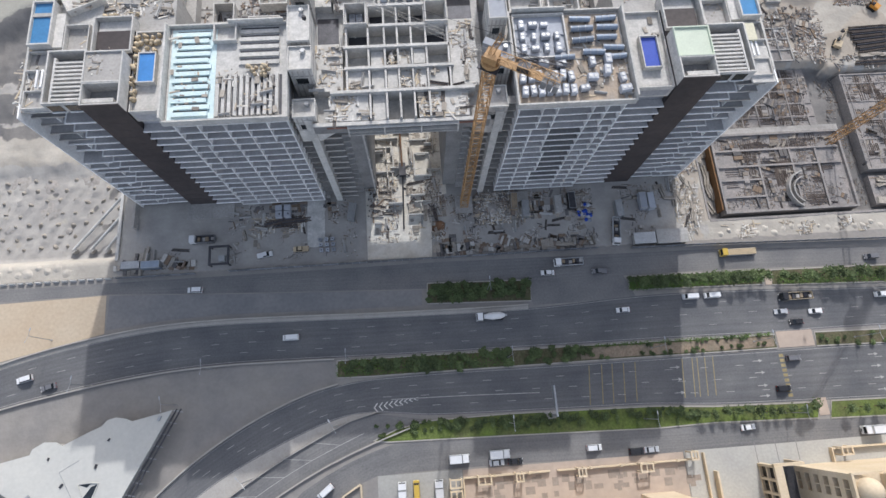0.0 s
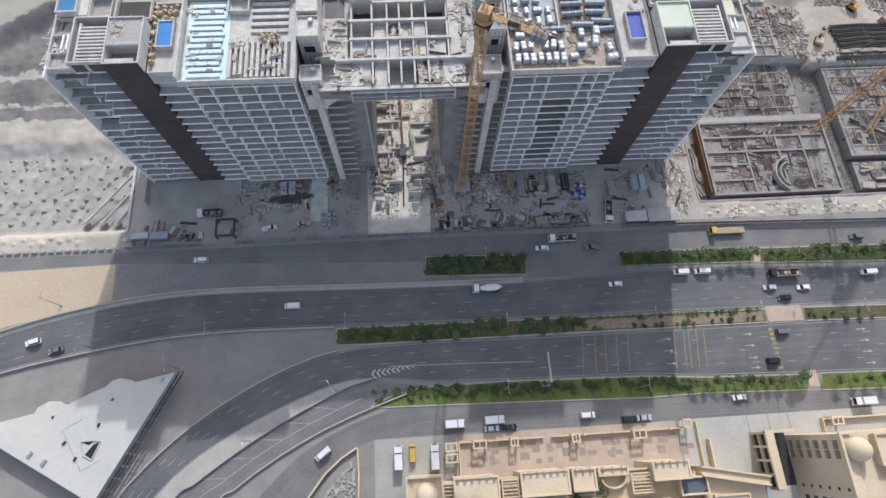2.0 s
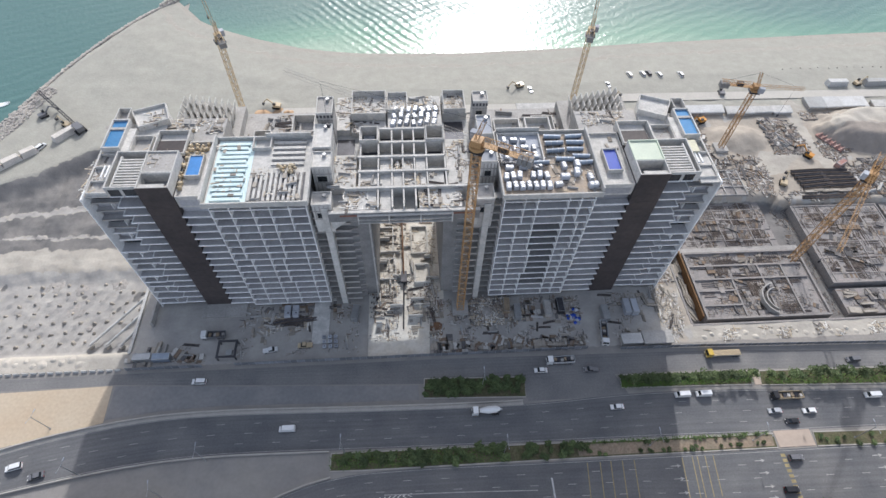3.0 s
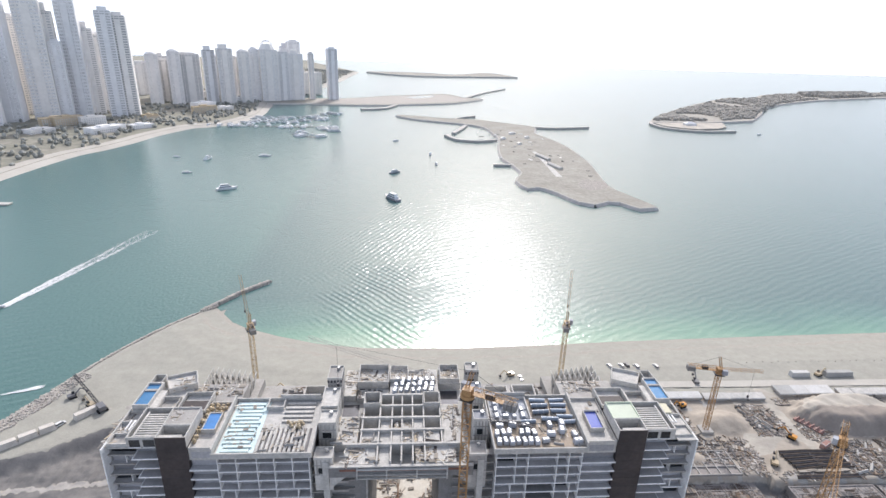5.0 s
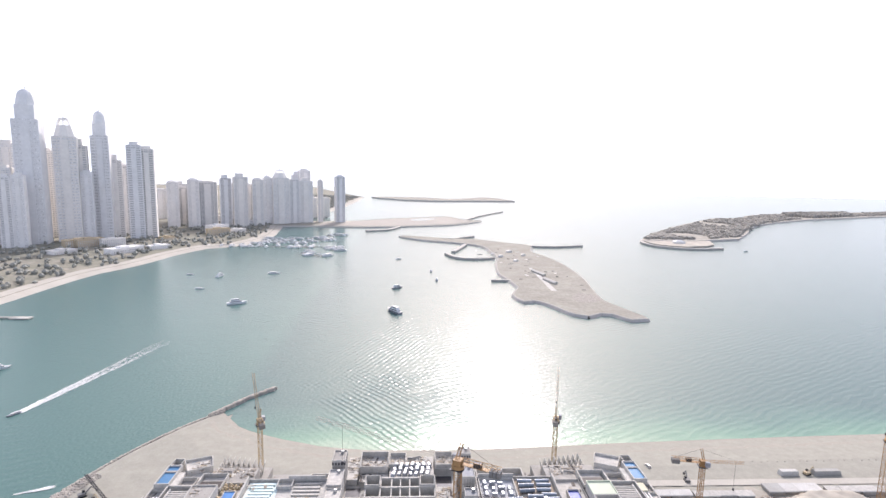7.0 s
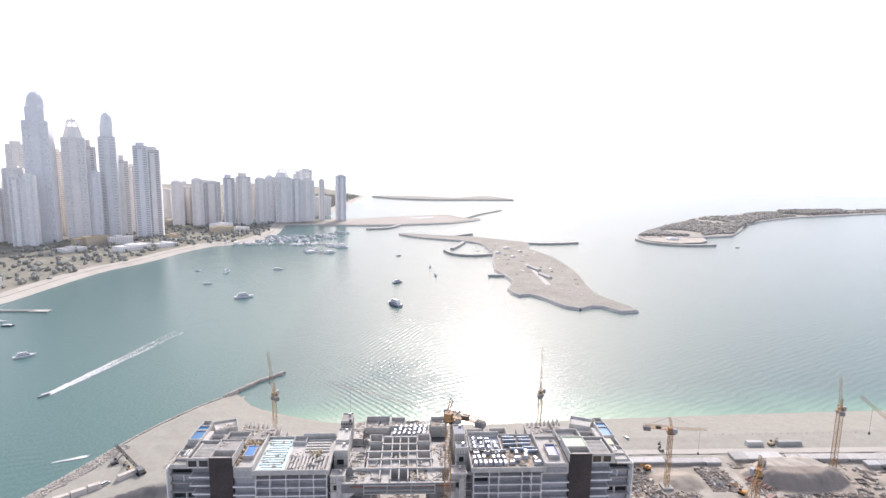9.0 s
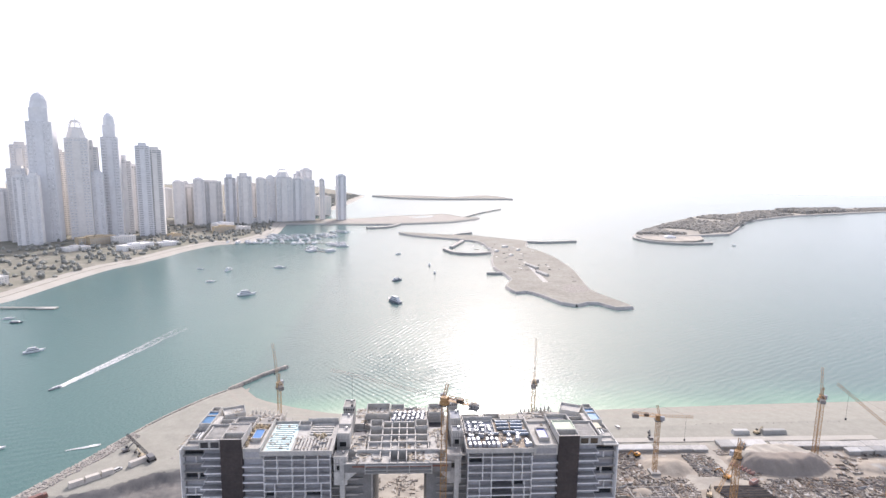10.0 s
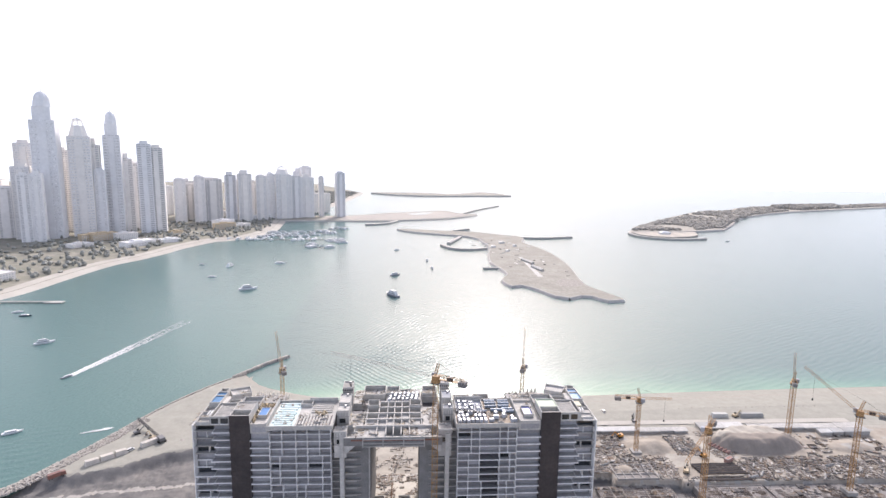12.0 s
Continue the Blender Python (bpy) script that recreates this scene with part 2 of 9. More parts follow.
PAINT_Y = surf("yellow_road_paint", (0.33, 0.27, 0.14), 0.8, var=0.2, size=2, grain=0.4, bump=0)
CONC = surf("raw_concrete", (0.40, 0.38, 0.36), 0.9, var=0.14, size=5, grain=0.7, bump=0.12, tint=(0.31, 0.30, 0.28), vary=0.06)
CONC_L = surf("pale_concrete", (0.55, 0.53, 0.50), 0.88, var=0.15, size=2.6, grain=0.6, bump=0.1, tint=(0.41, 0.40, 0.375), vary=0.08)
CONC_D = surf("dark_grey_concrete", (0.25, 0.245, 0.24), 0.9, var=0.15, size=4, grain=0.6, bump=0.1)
CLAD = surf("dark_brown_cladding", (0.045, 0.039, 0.040), 0.6, var=0.18, size=9, grain=1.2, bump=0.06, tint=(0.07, 0.058, 0.056))
SLABEDGE = surf("white_slab_edge", (0.85, 0.845, 0.83), 0.8, var=0.12, size=3, grain=0.5, bump=0.05, tint=(0.70, 0.69, 0.68), vary=0.08)
GLASS_D = glassy("dark_glazing", (0.035, 0.04, 0.045), 0.12)
STEEL = surf("galvanised_steel", (0.42, 0.43, 0.44), 0.45, 0.7, var=0.12, size=2, grain=0.4, bump=0.03)
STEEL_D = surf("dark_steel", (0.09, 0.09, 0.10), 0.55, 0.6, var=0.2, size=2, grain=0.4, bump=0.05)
RUST = surf("rusty_rebar", (0.22, 0.13, 0.08), 0.85, 0.2, var=0.3, size=3, grain=0.4, bump=0.15)
TIMBER = surf("formwork_timber", (0.33, 0.26, 0.18), 0.85, var=0.25, size=3, grain=0.4, bump=0.1, vary=0.2)
CRANE_P = surf("faded_crane_paint", (0.52, 0.40, 0.24), 0.6, var=0.2, size=4, grain=0.5, bump=0.05, tint=(0.46, 0.34, 0.20))
CRANE_Y = surf("crane_yellow_paint", (0.42, 0.26, 0.12), 0.55, var=0.2, size=4, grain=0.5, bump=0.05, tint=(0.34, 0.20, 0.09))
WHITE_M = surf("white_painted_metal", (0.38, 0.395, 0.43), 0.8, 0.0, var=0.07, size=2, grain=0.5, bump=0.03, vary=0.25)
BLUE_M = surf("blue_grey_metal", (0.25, 0.29, 0.35), 0.5, 0.2, var=0.12, size=2, grain=0.5, bump=0.03, vary=0.2)
BLUE_T = surf("blue_tarpaulin", (0.03, 0.08, 0.42), 0.6, var=0.25, size=1.5, grain=0.4, bump=0.4)
POOL_T = surf("blue_pool_lining", (0.08, 0.24, 0.46), 0.3, var=0.1, size=3, grain=0.5, bump=0.03, vary=0.1)
POOL_L = surf("bright_blue_membrane", (0.07, 0.23, 0.54), 0.35, var=0.08, size=3, grain=0.5, bump=0.06)
GREEN_W = surf("pale_green_membrane", (0.55, 0.60, 0.49), 0.7, var=0.06, size=3, grain=0.5, bump=0.05)
CYAN_W = surf("pale_cyan_membrane", (0.60, 0.70, 0.70), 0.6, var=0.08, size=4, grain=0.6, bump=0.04, tint=(0.50, 0.62, 0.63))
CANVAS_Y = surf("pale_yellow_sheet", (0.60, 0.57, 0.43), 0.7, var=0.08, size=3, grain=0.5, bump=0.05)
RENDER_B = surf("beige_render", (0.58, 0.485, 0.36), 0.9, var=0.07, size=7, grain=0.7, bump=0.06, tint=(0.53, 0.43, 0.29), vary=0.04)
LEAF = surf("shrub_leaves", (0.06, 0.085, 0.035), 0.7, var=0.35, size=3, grain=0.5, bump=0.1, tint=(0.09, 0.12, 0.045), vary=0.35)
LAWN = surf("lawn", (0.125, 0.18, 0.035), 0.9, var=0.3, size=9, grain=0.7, bump=0.4, tint=(0.10, 0.11, 0.045))
BARK = surf("bark", (0.14, 0.10, 0.07), 0.9, var=0.2, size=1, grain=0.2)
ROCK = surf("revetment_rock", (0.40, 0.37, 0.33), 0.9, var=0.25, size=4, grain=0.8, bump=0.4, tint=(0.28, 0.26, 0.24), vary=0.2)
# lighter copy of the rock, with far haze painted into it
FARROCK = surf("hazed_breakwater_rock", (0.52, 0.49, 0.455), 0.9, var=0.2, size=8, grain=2, bump=0.3, tint=(0.42, 0.40, 0.37))
RUBBER = surf("tyre_rubber", (0.02, 0.02, 0.02), 0.85, var=0.1, size=1, grain=0.2, bump=0)
CARGLASS = glassy("car_glass", (0.02, 0.025, 0.03), 0.05)
# far facades and glass are paled: the distance haze is put into their colour
FACADE_W = surf("hazed_white_facade", (0.84, 0.825, 0.81), 0.7, var=0.05, size=20, grain=6, bump=0)
FACADE_G = surf("hazed_grey_facade", (0.81, 0.79, 0.775), 0.7, var=0.05, size=20, grain=6, bump=0)
FACADE_T = surf("hazed_tan_facade", (0.82, 0.79, 0.755), 0.75, var=0.05, size=20, grain=6, bump=0)
FACADE_D = surf("hazed_blue_grey_facade", (0.79, 0.785, 0.79), 0.6, var=0.05, size=20, grain=6, bump=0)
FARGLASS = glassy("hazed_glazing", (0.71, 0.705, 0.705), 0.4)
# tree colour lightened to imitate haze over the far shore
FARTREE = surf("hazed_greenery", (0.40, 0.40, 0.36), 0.9, var=0.3, size=14, grain=3, bump=0.4)
FOAM = surf("sea_foam", (0.80, 0.82, 0.82), 0.7, var=0.1, size=3, grain=0.6, bump=0.2)


SEA_LEVEL = -3.0


def sea_water():
    m = bpy.data.materials.new("sea_water")
    m.use_nodes = True
    nt = m.node_tree
    n, l = nt.nodes, nt.links
    b = n["Principled BSDF"]
    b.inputs["Roughness"].default_value = 0.17
    b.inputs["IOR"].default_value = 1.333
    geo = n.new("ShaderNodeNewGeometry")
    # the sand below shows through the shallows along the beach
    sep = n.new("ShaderNodeSeparateXYZ")
    l.new(geo.outputs["Position"], sep.inputs[0])
    wob = n.new("ShaderNodeTexNoise")
    wob.inputs["Scale"].default_value = 0.012
    wob.inputs["Detail"].default_value = 3
    l.new(geo.outputs["Position"], wob.inputs["Vector"])
    add = n.new("ShaderNodeMath")
    add.operation = "MULTIPLY_ADD"
    add.inputs[1].default_value = 50
    l.new(wob.outputs["Fac"], add.inputs[0])
    l.new(sep.outputs["Y"], add.inputs[2])
    cr = n.new("ShaderNodeValToRGB")
    e = cr.color_ramp.elements
    mr = n.new("ShaderNodeMapRange")
    mr.inputs["From Min"].default_value, mr.inputs["From Max"].default_value = 192, 337
    l.new(add.outputs[0], mr.inputs["Value"])
    l.new(mr.outputs[0], cr.inputs[0])
    e[0].position, e[0].color = 0.0, (0.27, 0.37, 0.29, 1)
    e[1].position, e[1].color = 1.0, (0.075, 0.14, 0.14, 1)
    for at_pos, tone in ((0.1, (0.15, 0.28, 0.215, 1)), (0.26, (0.10, 0.195, 0.175, 1)), (0.5, (0.08, 0.15, 0.148, 1))):
        e.new(at_pos).color = tone
    west = n.new("ShaderNodeMapRange")
    west.inputs["From Min"].default_value, west.inputs["From Max"].default_value = -142, -120
    l.new(sep.outputs["X"], west.inputs["Value"])
    mix = n.new("ShaderNodeMix")
    mix.data_type = "RGBA"
    l.new(west.outputs[0], mix.inputs[0])
    mix.inputs[6].default_value = (0.085, 0.165, 0.155, 1)
    l.new(cr.outputs[0], mix.inputs[7])
    l.new(mix.outputs[2], b.inputs["Base Color"])
    # swell, ripples and wind patches
    w1, w2, w3 = n.new("ShaderNodeTexWave"), n.new("ShaderNodeTexNoise"), n.new("ShaderNodeTexNoise")
    w1.inputs["Scale"].default_value, w1.inputs["Distortion"].default_value, w1.inputs["Detail"].default_value = 0.045, 7.0, 3.0
    w1.inputs["Detail Scale"].default_value = 0.6
    w2.inputs["Scale"].default_value, w2.inputs["Detail"].default_value = 0.5, 6
    w3.inputs["Scale"].default_value, w3.inputs["Detail"].default_value = 0.03, 3
    turn = n.new("ShaderNodeMapping")
    turn.inputs["Rotation"].default_value = (0, 0, radians(62))
    l.new(geo.outputs["Position"], turn.inputs["Vector"])
    l.new(turn.outputs[0], w1.inputs["Vector"])
    for w in (w2, w3):
        l.new(geo.outputs["Position"], w.inputs["Vector"])
    sm = n.new("ShaderNodeMath")
    sm.operation = "MULTIPLY_ADD"
    sm.inputs[1].default_value = 0.3
    l.new(w1.outputs["Fac"], sm.inputs[0])
    l.new(w2.outputs["Fac"], sm.inputs[2])
    bp = n.new("ShaderNodeBump")
    bp.inputs["Strength"].default_value = 0.4
    bp.inputs["Distance"].default_value = 0.75
    l.new(sm.outputs[0], bp.inputs["Height"])
    # two trains of wake waves cross in the bay: centre, reach, crest heading, wave length, strength
    for (cx, cy), (rx, ry), heading, wave, power in (((-6, 240), (70, 105), -49, 5.0, 0.8), ((-22, 370), (75, 200), 64, 5.2, 0.42)):
        place = n.new("ShaderNodeVectorMath")
        place.operation = "SUBTRACT"
        place.inputs[1].default_value = (cx, cy, SEA_LEVEL)
        l.new(geo.outputs["Position"], place.inputs[0])
        fit_in = n.new("ShaderNodeVectorMath")
        fit_in.operation = "DIVIDE"
        fit_in.inputs[1].default_value = (rx, ry, 10)
        l.new(place.outputs[0], fit_in.inputs[0])
        size = n.new("ShaderNodeVectorMath")
        size.operation = "LENGTH"
        l.new(fit_in.outputs[0], size.inputs[0])
        fade = n.new("ShaderNodeMapRange")
        fade.interpolation_type = "SMOOTHSTEP"
        fade.inputs["From Min"].default_value, fade.inputs["From Max"].default_value = 1.1, 0.1
        ragged = n.new("ShaderNodeMath")
        ragged.operation = "MULTIPLY_ADD"
        ragged.inputs[1].default_value = 1.7
        l.new(w3.outputs["Fac"], ragged.inputs[0])
        l.new(size.outputs["Value"], ragged.inputs[2])
        shift = n.new("ShaderNodeMath")
        shift.operation = "SUBTRACT"
        shift.inputs[1].default_value = 0.85
        l.new(ragged.outputs[0], shift.inputs[0])
        l.new(shift.outputs[0], fade.inputs["Value"])
        axis_turn = n.new("ShaderNodeMapping")
        axis_turn.inputs["Rotation"].default_value = (0, 0, radians(90 - heading))
        l.new(place.outputs[0], axis_turn.inputs["Vector"])
        train = n.new("ShaderNodeTexWave")
        train.inputs["Scale"].default_value = math.tau / 20 / wave
        train.inputs["Distortion"].default_value, train.inputs["Detail"].default_value, train.inputs["Detail Scale"].default_value = 4.5, 3.0, 0.5
        l.new(axis_turn.outputs[0], train.inputs["Vector"])
        lift = n.new("ShaderNodeMath")
        lift.operation = "MULTIPLY"
        l.new(train.outputs["Fac"], lift.inputs[0])
        l.new(fade.outputs[0], lift.inputs[1])
        ridge = n.new("ShaderNodeBump")
        ridge.inputs["Strength"].default_value, ridge.inputs["Distance"].default_value = power, 0.36
        l.new(lift.outputs[0], ridge.inputs["Height"])
        l.new(bp.outputs[0], ridge.inputs["Normal"])
        bp = ridge
    l.new(bp.outputs[0], b.inputs["Normal"])
    return m


SEA = sea_water()


# ---- ground, sea and roads ----
SEA_Z = SEA_LEVEL
WEST = [(-2500, -4900), (-520, -900), (-400, -420), (-300, -130), (-240, 20), (-214, 62), (-198, 98), (-187, 127), (-174, 162), (-155, 197), (-134, 224)]
SHORE = [(-134, 224), (-124, 212), (-115, 200.5), (-105, 193.5), (-94, 188), (-80, 181.5), (-66, 176.5), (-54, 172), (-38, 168.8), (-21, 166.3), (33, 165.2), (88, 168.2), (147, 173), (207, 176.5), (269, 180), (337, 183), (420, 186), (520, 188), (900, 165), (1500, 60), (4900, -500)]
LAND = WEST + SHORE[1:] + [(4900, -4900)]


def line_distance(px, py, line):
    best = np.full(px.shape, 1e9)
    for (ax, ay), (bx, by) in zip(line[:-1], line[1:]):
        dx, dy = bx - ax, by - ay
        t = np.clip(((px - ax) * dx + (py - ay) * dy) / (dx * dx + dy * dy), 0, 1)
        best = np.minimum(best, np.hypot(px - ax - t * dx, py - ay - t * dy))
    return best


def inside(px, py, poly):
    res = np.zeros(px.shape, bool)
    for (ax, ay), (bx, by) in zip(poly, poly[1:] + poly[:1]):
        if ay != by:
            res ^= ((ay > py) != (by > py)) & (px < (bx - ax) * (py - ay) / (by - ay) + ax)
    return res


def smooth01(t):
    t = np.clip(t, 0, 1)
    return t * t * (3 - 2 * t)


def wave_noise(px, py, size, seed):
    """Cheap smooth relief made of a few crossed waves."""
    r = random.Random(seed)
    s = np.zeros(px.shape)
    for k in range(7):
        a, f, p = r.uniform(0, math.tau), r.uniform(0.6, 1.8) / size, r.uniform(0, math.tau)
        s += np.sin((px * math.cos(a) + py * math.sin(a)) * f * math.tau + p)
    return s / 7


SLOPE_TOP = [(-330, 20), (-200, 66), (-180, 69), (-160, 77), (-141, 92), (-112, 98), (-80, 98)]


def slope_y(px):
    return np.interp(px, [p[0] for p in SLOPE_TOP], [p[1] for p in SLOPE_TOP])


def land_height(px, py):
    on = inside(px, py, LAND)
    db, dw = line_distance(px, py, SHORE), line_distance(px, py, WEST)
    h = np.minimum(0.0, np.minimum(-3.0 + db * 0.085, -3.0 + dw * 0.4))
    h = np.where(on, h, np.maximum(-9.0, -3.0 - np.minimum(db * 0.06, dw * 0.25)))
    beach = on & (py > 60)
    h = h + np.where(beach, 0.25 * wave_noise(px, py, 22, 3) * np.clip((db - 14) / 30, 0, 1), 0)
    # sunken plot west of the towers, with a long bank up to the beach
    west = smooth01((-96.6 - px) / 0.8) * smooth01((py + 15) / 4.0) * smooth01((slope_y(px) - py) / 11.0) * on
    h = h - 5.0 * west * np.interp(py, [19, 25, 34, 60, 80], [1.0, 0.66, 0.66, 0.85, 0.95])
    bank = west * smooth01((py - 18) / 4) * (1 - 0.75 * smooth01((py - 26) / 2) * smooth01((36 - py) / 3))
    h = h + bank * (0.35 * wave_noise(px, py, 7, 5) + 0.25 * wave_noise(px, py, 3, 6))
    h = h + west * (0.4 * wave_noise(px, py, 6, 9) + 0.35 * wave_noise(px, py, 3.4, 19))
    # low mounds round the piles of the sunken plot
    plot = west * smooth01((19 - py) / 3)
    lattice_hump = np.clip(np.cos((px + 0.5 * py) * math.tau / 4.9) * np.cos(py * math.tau / 4.3), 0, 1) ** 1.5
    h = h + plot * lattice_hump * (0.9 + 0.6 * wave_noise(px, py, 9, 41))
    # gullies down the long bank
    h = h + bank * 0.7 * wave_noise(px, 0.12 * py, 3.2, 43)
    # excavation east of the towers
    pit = smooth01((px - 109.4) / 0.8) * smooth01((py + 12.6) / 0.8) * smooth01((np.where(px < 130, 58, np.where(px < 169, 50, 46.5)) - py) / 1.2) * smooth01((340 - px) / 3)
    h = h - 5.0 * pit
    # spoil mounds
    for mx, my, rx, ry, mh in ((240, 91, 34, 17, 9.0), (302, 84, 18, 8, 2.6), (167, 87, 15, 10, 4.0), (-63, 118, 7, 5, 2.2), (140, 62, 6, 5, 1.4)):
        d = np.hypot((px - mx) / rx, (py - my) / ry) + 0.1 * wave_noise(px, py, 13, 33) + 0.06 * wave_noise(px, py, 5, 34)
        h = h + (mh * np.clip(1 - d, 0, 1) ** 0.75 if mh < 6 else 0.8 * mh * smooth01((1 - d) * 2.2) * (1 + 0.08 * wave_noise(px, py, 14, 35))) * (1 + 0.06 * wave_noise(px, py, 9, 11))
    rough = on & (py > -19) & (py < 125) & ((px > 100) | ((py > 50) & (px > -90)))
    h = h + np.where(rough, 0.22 * wave_noise(px, py, 8, 15) + 0.12 * wave_noise(px, py, 3.5, 16), 0)
    return h


def axis(lo, hi, step, far_lo, far_hi):
    mid = list(np.arange(lo, hi + 0.01, step))
    up, s = [hi], step
    while up[-1] < far_hi:
        s *= 1.35
        up.append(min(far_hi, up[-1] + s))
    dn, s = [lo], step
    while dn[-1] > far_lo:
        s *= 1.35
        dn.append(max(far_lo, dn[-1] - s))
    return np.array(dn[:0:-1] + mid + up[1:])


GROUND = blended("ground_cover_mix", (
    ("", (0.435, 0.402, 0.35), (0.345, 0.32, 0.28)),
    ("zone_beach", (0.345, 0.335, 0.292), (0.325, 0.314, 0.274)),
    ("zone_dirt", (0.315, 0.30, 0.282), (0.395, 0.375, 0.345)),
    ("zone_earth", (0.31, 0.275, 0.232), (0.385, 0.342, 0.288)),
    ("zone_soil", (0.125, 0.122, 0.122), (0.225, 0.213, 0.20)),
    # darker earth tone, painted shade for the mound's near flank
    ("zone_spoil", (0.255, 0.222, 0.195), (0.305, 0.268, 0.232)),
    ("zone_wet", (0.335, 0.312, 0.272), (0.35, 0.327, 0.285)),
    ("zone_paving", (0.27, 0.252, 0.23), (0.235, 0.222, 0.21))))


def make_ground():
    gx, gy = axis(-250, 330, 1.15, -4900, 4900), axis(-24, 235, 1.15, -4900, 4900)
    px, py = np.meshgrid(gx, gy)
    pz = land_height(px, py)
    nx, ny = len(gx), len(gy)
    verts = np.stack([px, py, pz], -1).reshape(-1, 3)
    i = np.arange(nx - 1)
    rows = [np.stack([j * nx + i, j * nx + i + 1, (j + 1) * nx + i + 1, (j + 1) * nx + i], -1) for j in range(ny - 1)]
    faces = np.concatenate(rows)
    me = bpy.data.meshes.new("ground")
    me.from_pydata(verts.tolist(), [], faces.tolist())
    me.materials.append(GROUND)
    cx, cy = verts[:, 0], verts[:, 1]
    wob = wave_noise(cx, cy, 14, 21) + 0.6 * wave_noise(cx, cy, 5, 22) + 0.35 * wave_noise(cx, cy, 2.4, 23)
    k = np.zeros(len(verts), int)
    k[(cy > 112 + 3 * wob)] = 1
    k[(cx < -96) & (cy > slope_y(cx) - 3 + 4 * wob) & (cy > 40)] = 1
    k[(cx < -60) & (cy > 96)] = 1
    top = slope_y(cx)
    k[(cx < -96.6) & (cy > -12) & (cy < 20) & (wave_noise(cx, cy, 6, 45) + 0.4 * wob > -0.5)] = 3
    k[(cx < -100) & (cy > -2) & (cy < 20) & (wave_noise(cx, cy, 9, 46) + 0.3 * wob > 0.42)] = 2
    k[(cx < -96) & (cy > 20 + 1.5 * wob) & (cy < 24.5 + 2 * wob)] = 3
    k[(cx < -92) & (cy > 34.5 + 2.5 * wob) & (cy < top - 1.5 + 2 * wob)] = 2
    k[(cx < -96) & (cy > 41 + 1.5 * wob) & (cy < 43 + 1.5 * wob)] = 3
    k[(cx < -96) & (np.abs(cy - (0.16 * (cx + 96) + 64) - 3 * wob) < 1.6)] = 3
    k[(cx > -96.6) & (cx < 108) & (cy > -21) & (cy < 60)] = 3
    k[(cx > 109) & (cy > -12.8) & (cy < np.where(cx < 130, 57, np.where(cx < 169, 49.5, 46)))] = 2
    east = (cx > 100) & (cy > np.where(cx < 130, 57, np.where(cx < 169, 49.5, 46))) & (cy < 108)
    k[east] = 5
    k[east & (wob > 0.35)] = 3
    k[np.hypot((cx - 167) / 17, (cy - 87) / 12) < 1] = 5
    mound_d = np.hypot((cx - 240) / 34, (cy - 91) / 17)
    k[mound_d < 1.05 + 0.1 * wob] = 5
    # near flank of the mound is darkened to imitate its shaded side
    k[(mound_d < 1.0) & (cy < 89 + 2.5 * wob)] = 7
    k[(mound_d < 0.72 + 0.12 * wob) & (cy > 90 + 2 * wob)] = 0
    k[line_distance(cx, cy, [(204.6, 113), (201.7, 97), (201, 80), (204, 69), (209, 60), (208, 50)]) < 3.6 + wob] = 0
    k[inside(cx, cy, [(174, 79), (168, 68), (168, 61), (180, 64), (190, 73), (200, 72), (200, 78), (186, 76)])] = 0
    k[(cx > 100) & (cx < 109) & (cy > -20) & (cy < 60) & (wob > 0.1)] = 5
    k[(cy < -20)] = 4
    strand = line_distance(cx, cy, SHORE)
    k[(k == 1) & ((strand < 3.0 + wob) | (np.abs(strand - 13 - 3 * wob) < 1.3))] = 6
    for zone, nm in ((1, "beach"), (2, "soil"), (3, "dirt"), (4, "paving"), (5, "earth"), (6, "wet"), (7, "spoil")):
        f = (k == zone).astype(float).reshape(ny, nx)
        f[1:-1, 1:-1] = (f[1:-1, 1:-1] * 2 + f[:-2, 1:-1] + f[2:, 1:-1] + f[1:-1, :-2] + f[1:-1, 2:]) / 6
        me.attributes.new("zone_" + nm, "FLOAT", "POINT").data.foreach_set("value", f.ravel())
    me.polygons.foreach_set("use_smooth", [True] * len(faces))
    me.update()
    return setting("ground", me, None, "pale sandy ground with beach, excavations and spoil heaps", "ground", True)


make_ground()
sea_edge = [(x + 9, y - 4) for x, y in WEST] + [(x, y - 9) for x, y in SHORE[1:]]
sea = Geo().face([(x, y, SEA_Z) for x, y in [(-4900, -4900)] + sea_edge + [(4900, 4900), (-4900, 4900)]])
setting("water", sea, SEA, "calm teal sea glittering in the sun", "sea")

HW_N = resample([(-420, -190), (-300, -118), (-220, -80), (-160, -57.8), (-132.3, -48.8), (-115.2, -44.2), (-97.5, -40.9), (-79.4, -38.8), (-60.9, -38.3), (-42.1, -38.6), (-4.1, -39.6), (40.5, -40), (74.6, -38.4), (95, -38.2), (123, -38.9), (170, -40.9), (300, -44), (600, -52)], 6)
HW_S = resample([(-430, -206), (-310, -134), (-225, -94), (-165, -70), (-130.3, -60.8), (-113.4, -57.3), (-96.1, -54.4), (-78.3, -52.3), (-60.2, -51.4), (-41.9, -51.5), (-4.6, -52.2), (33.4, -52.7), (92, -53.3), (122, -53.8), (166, -53.9), (300, -57), (600, -65)], 6)
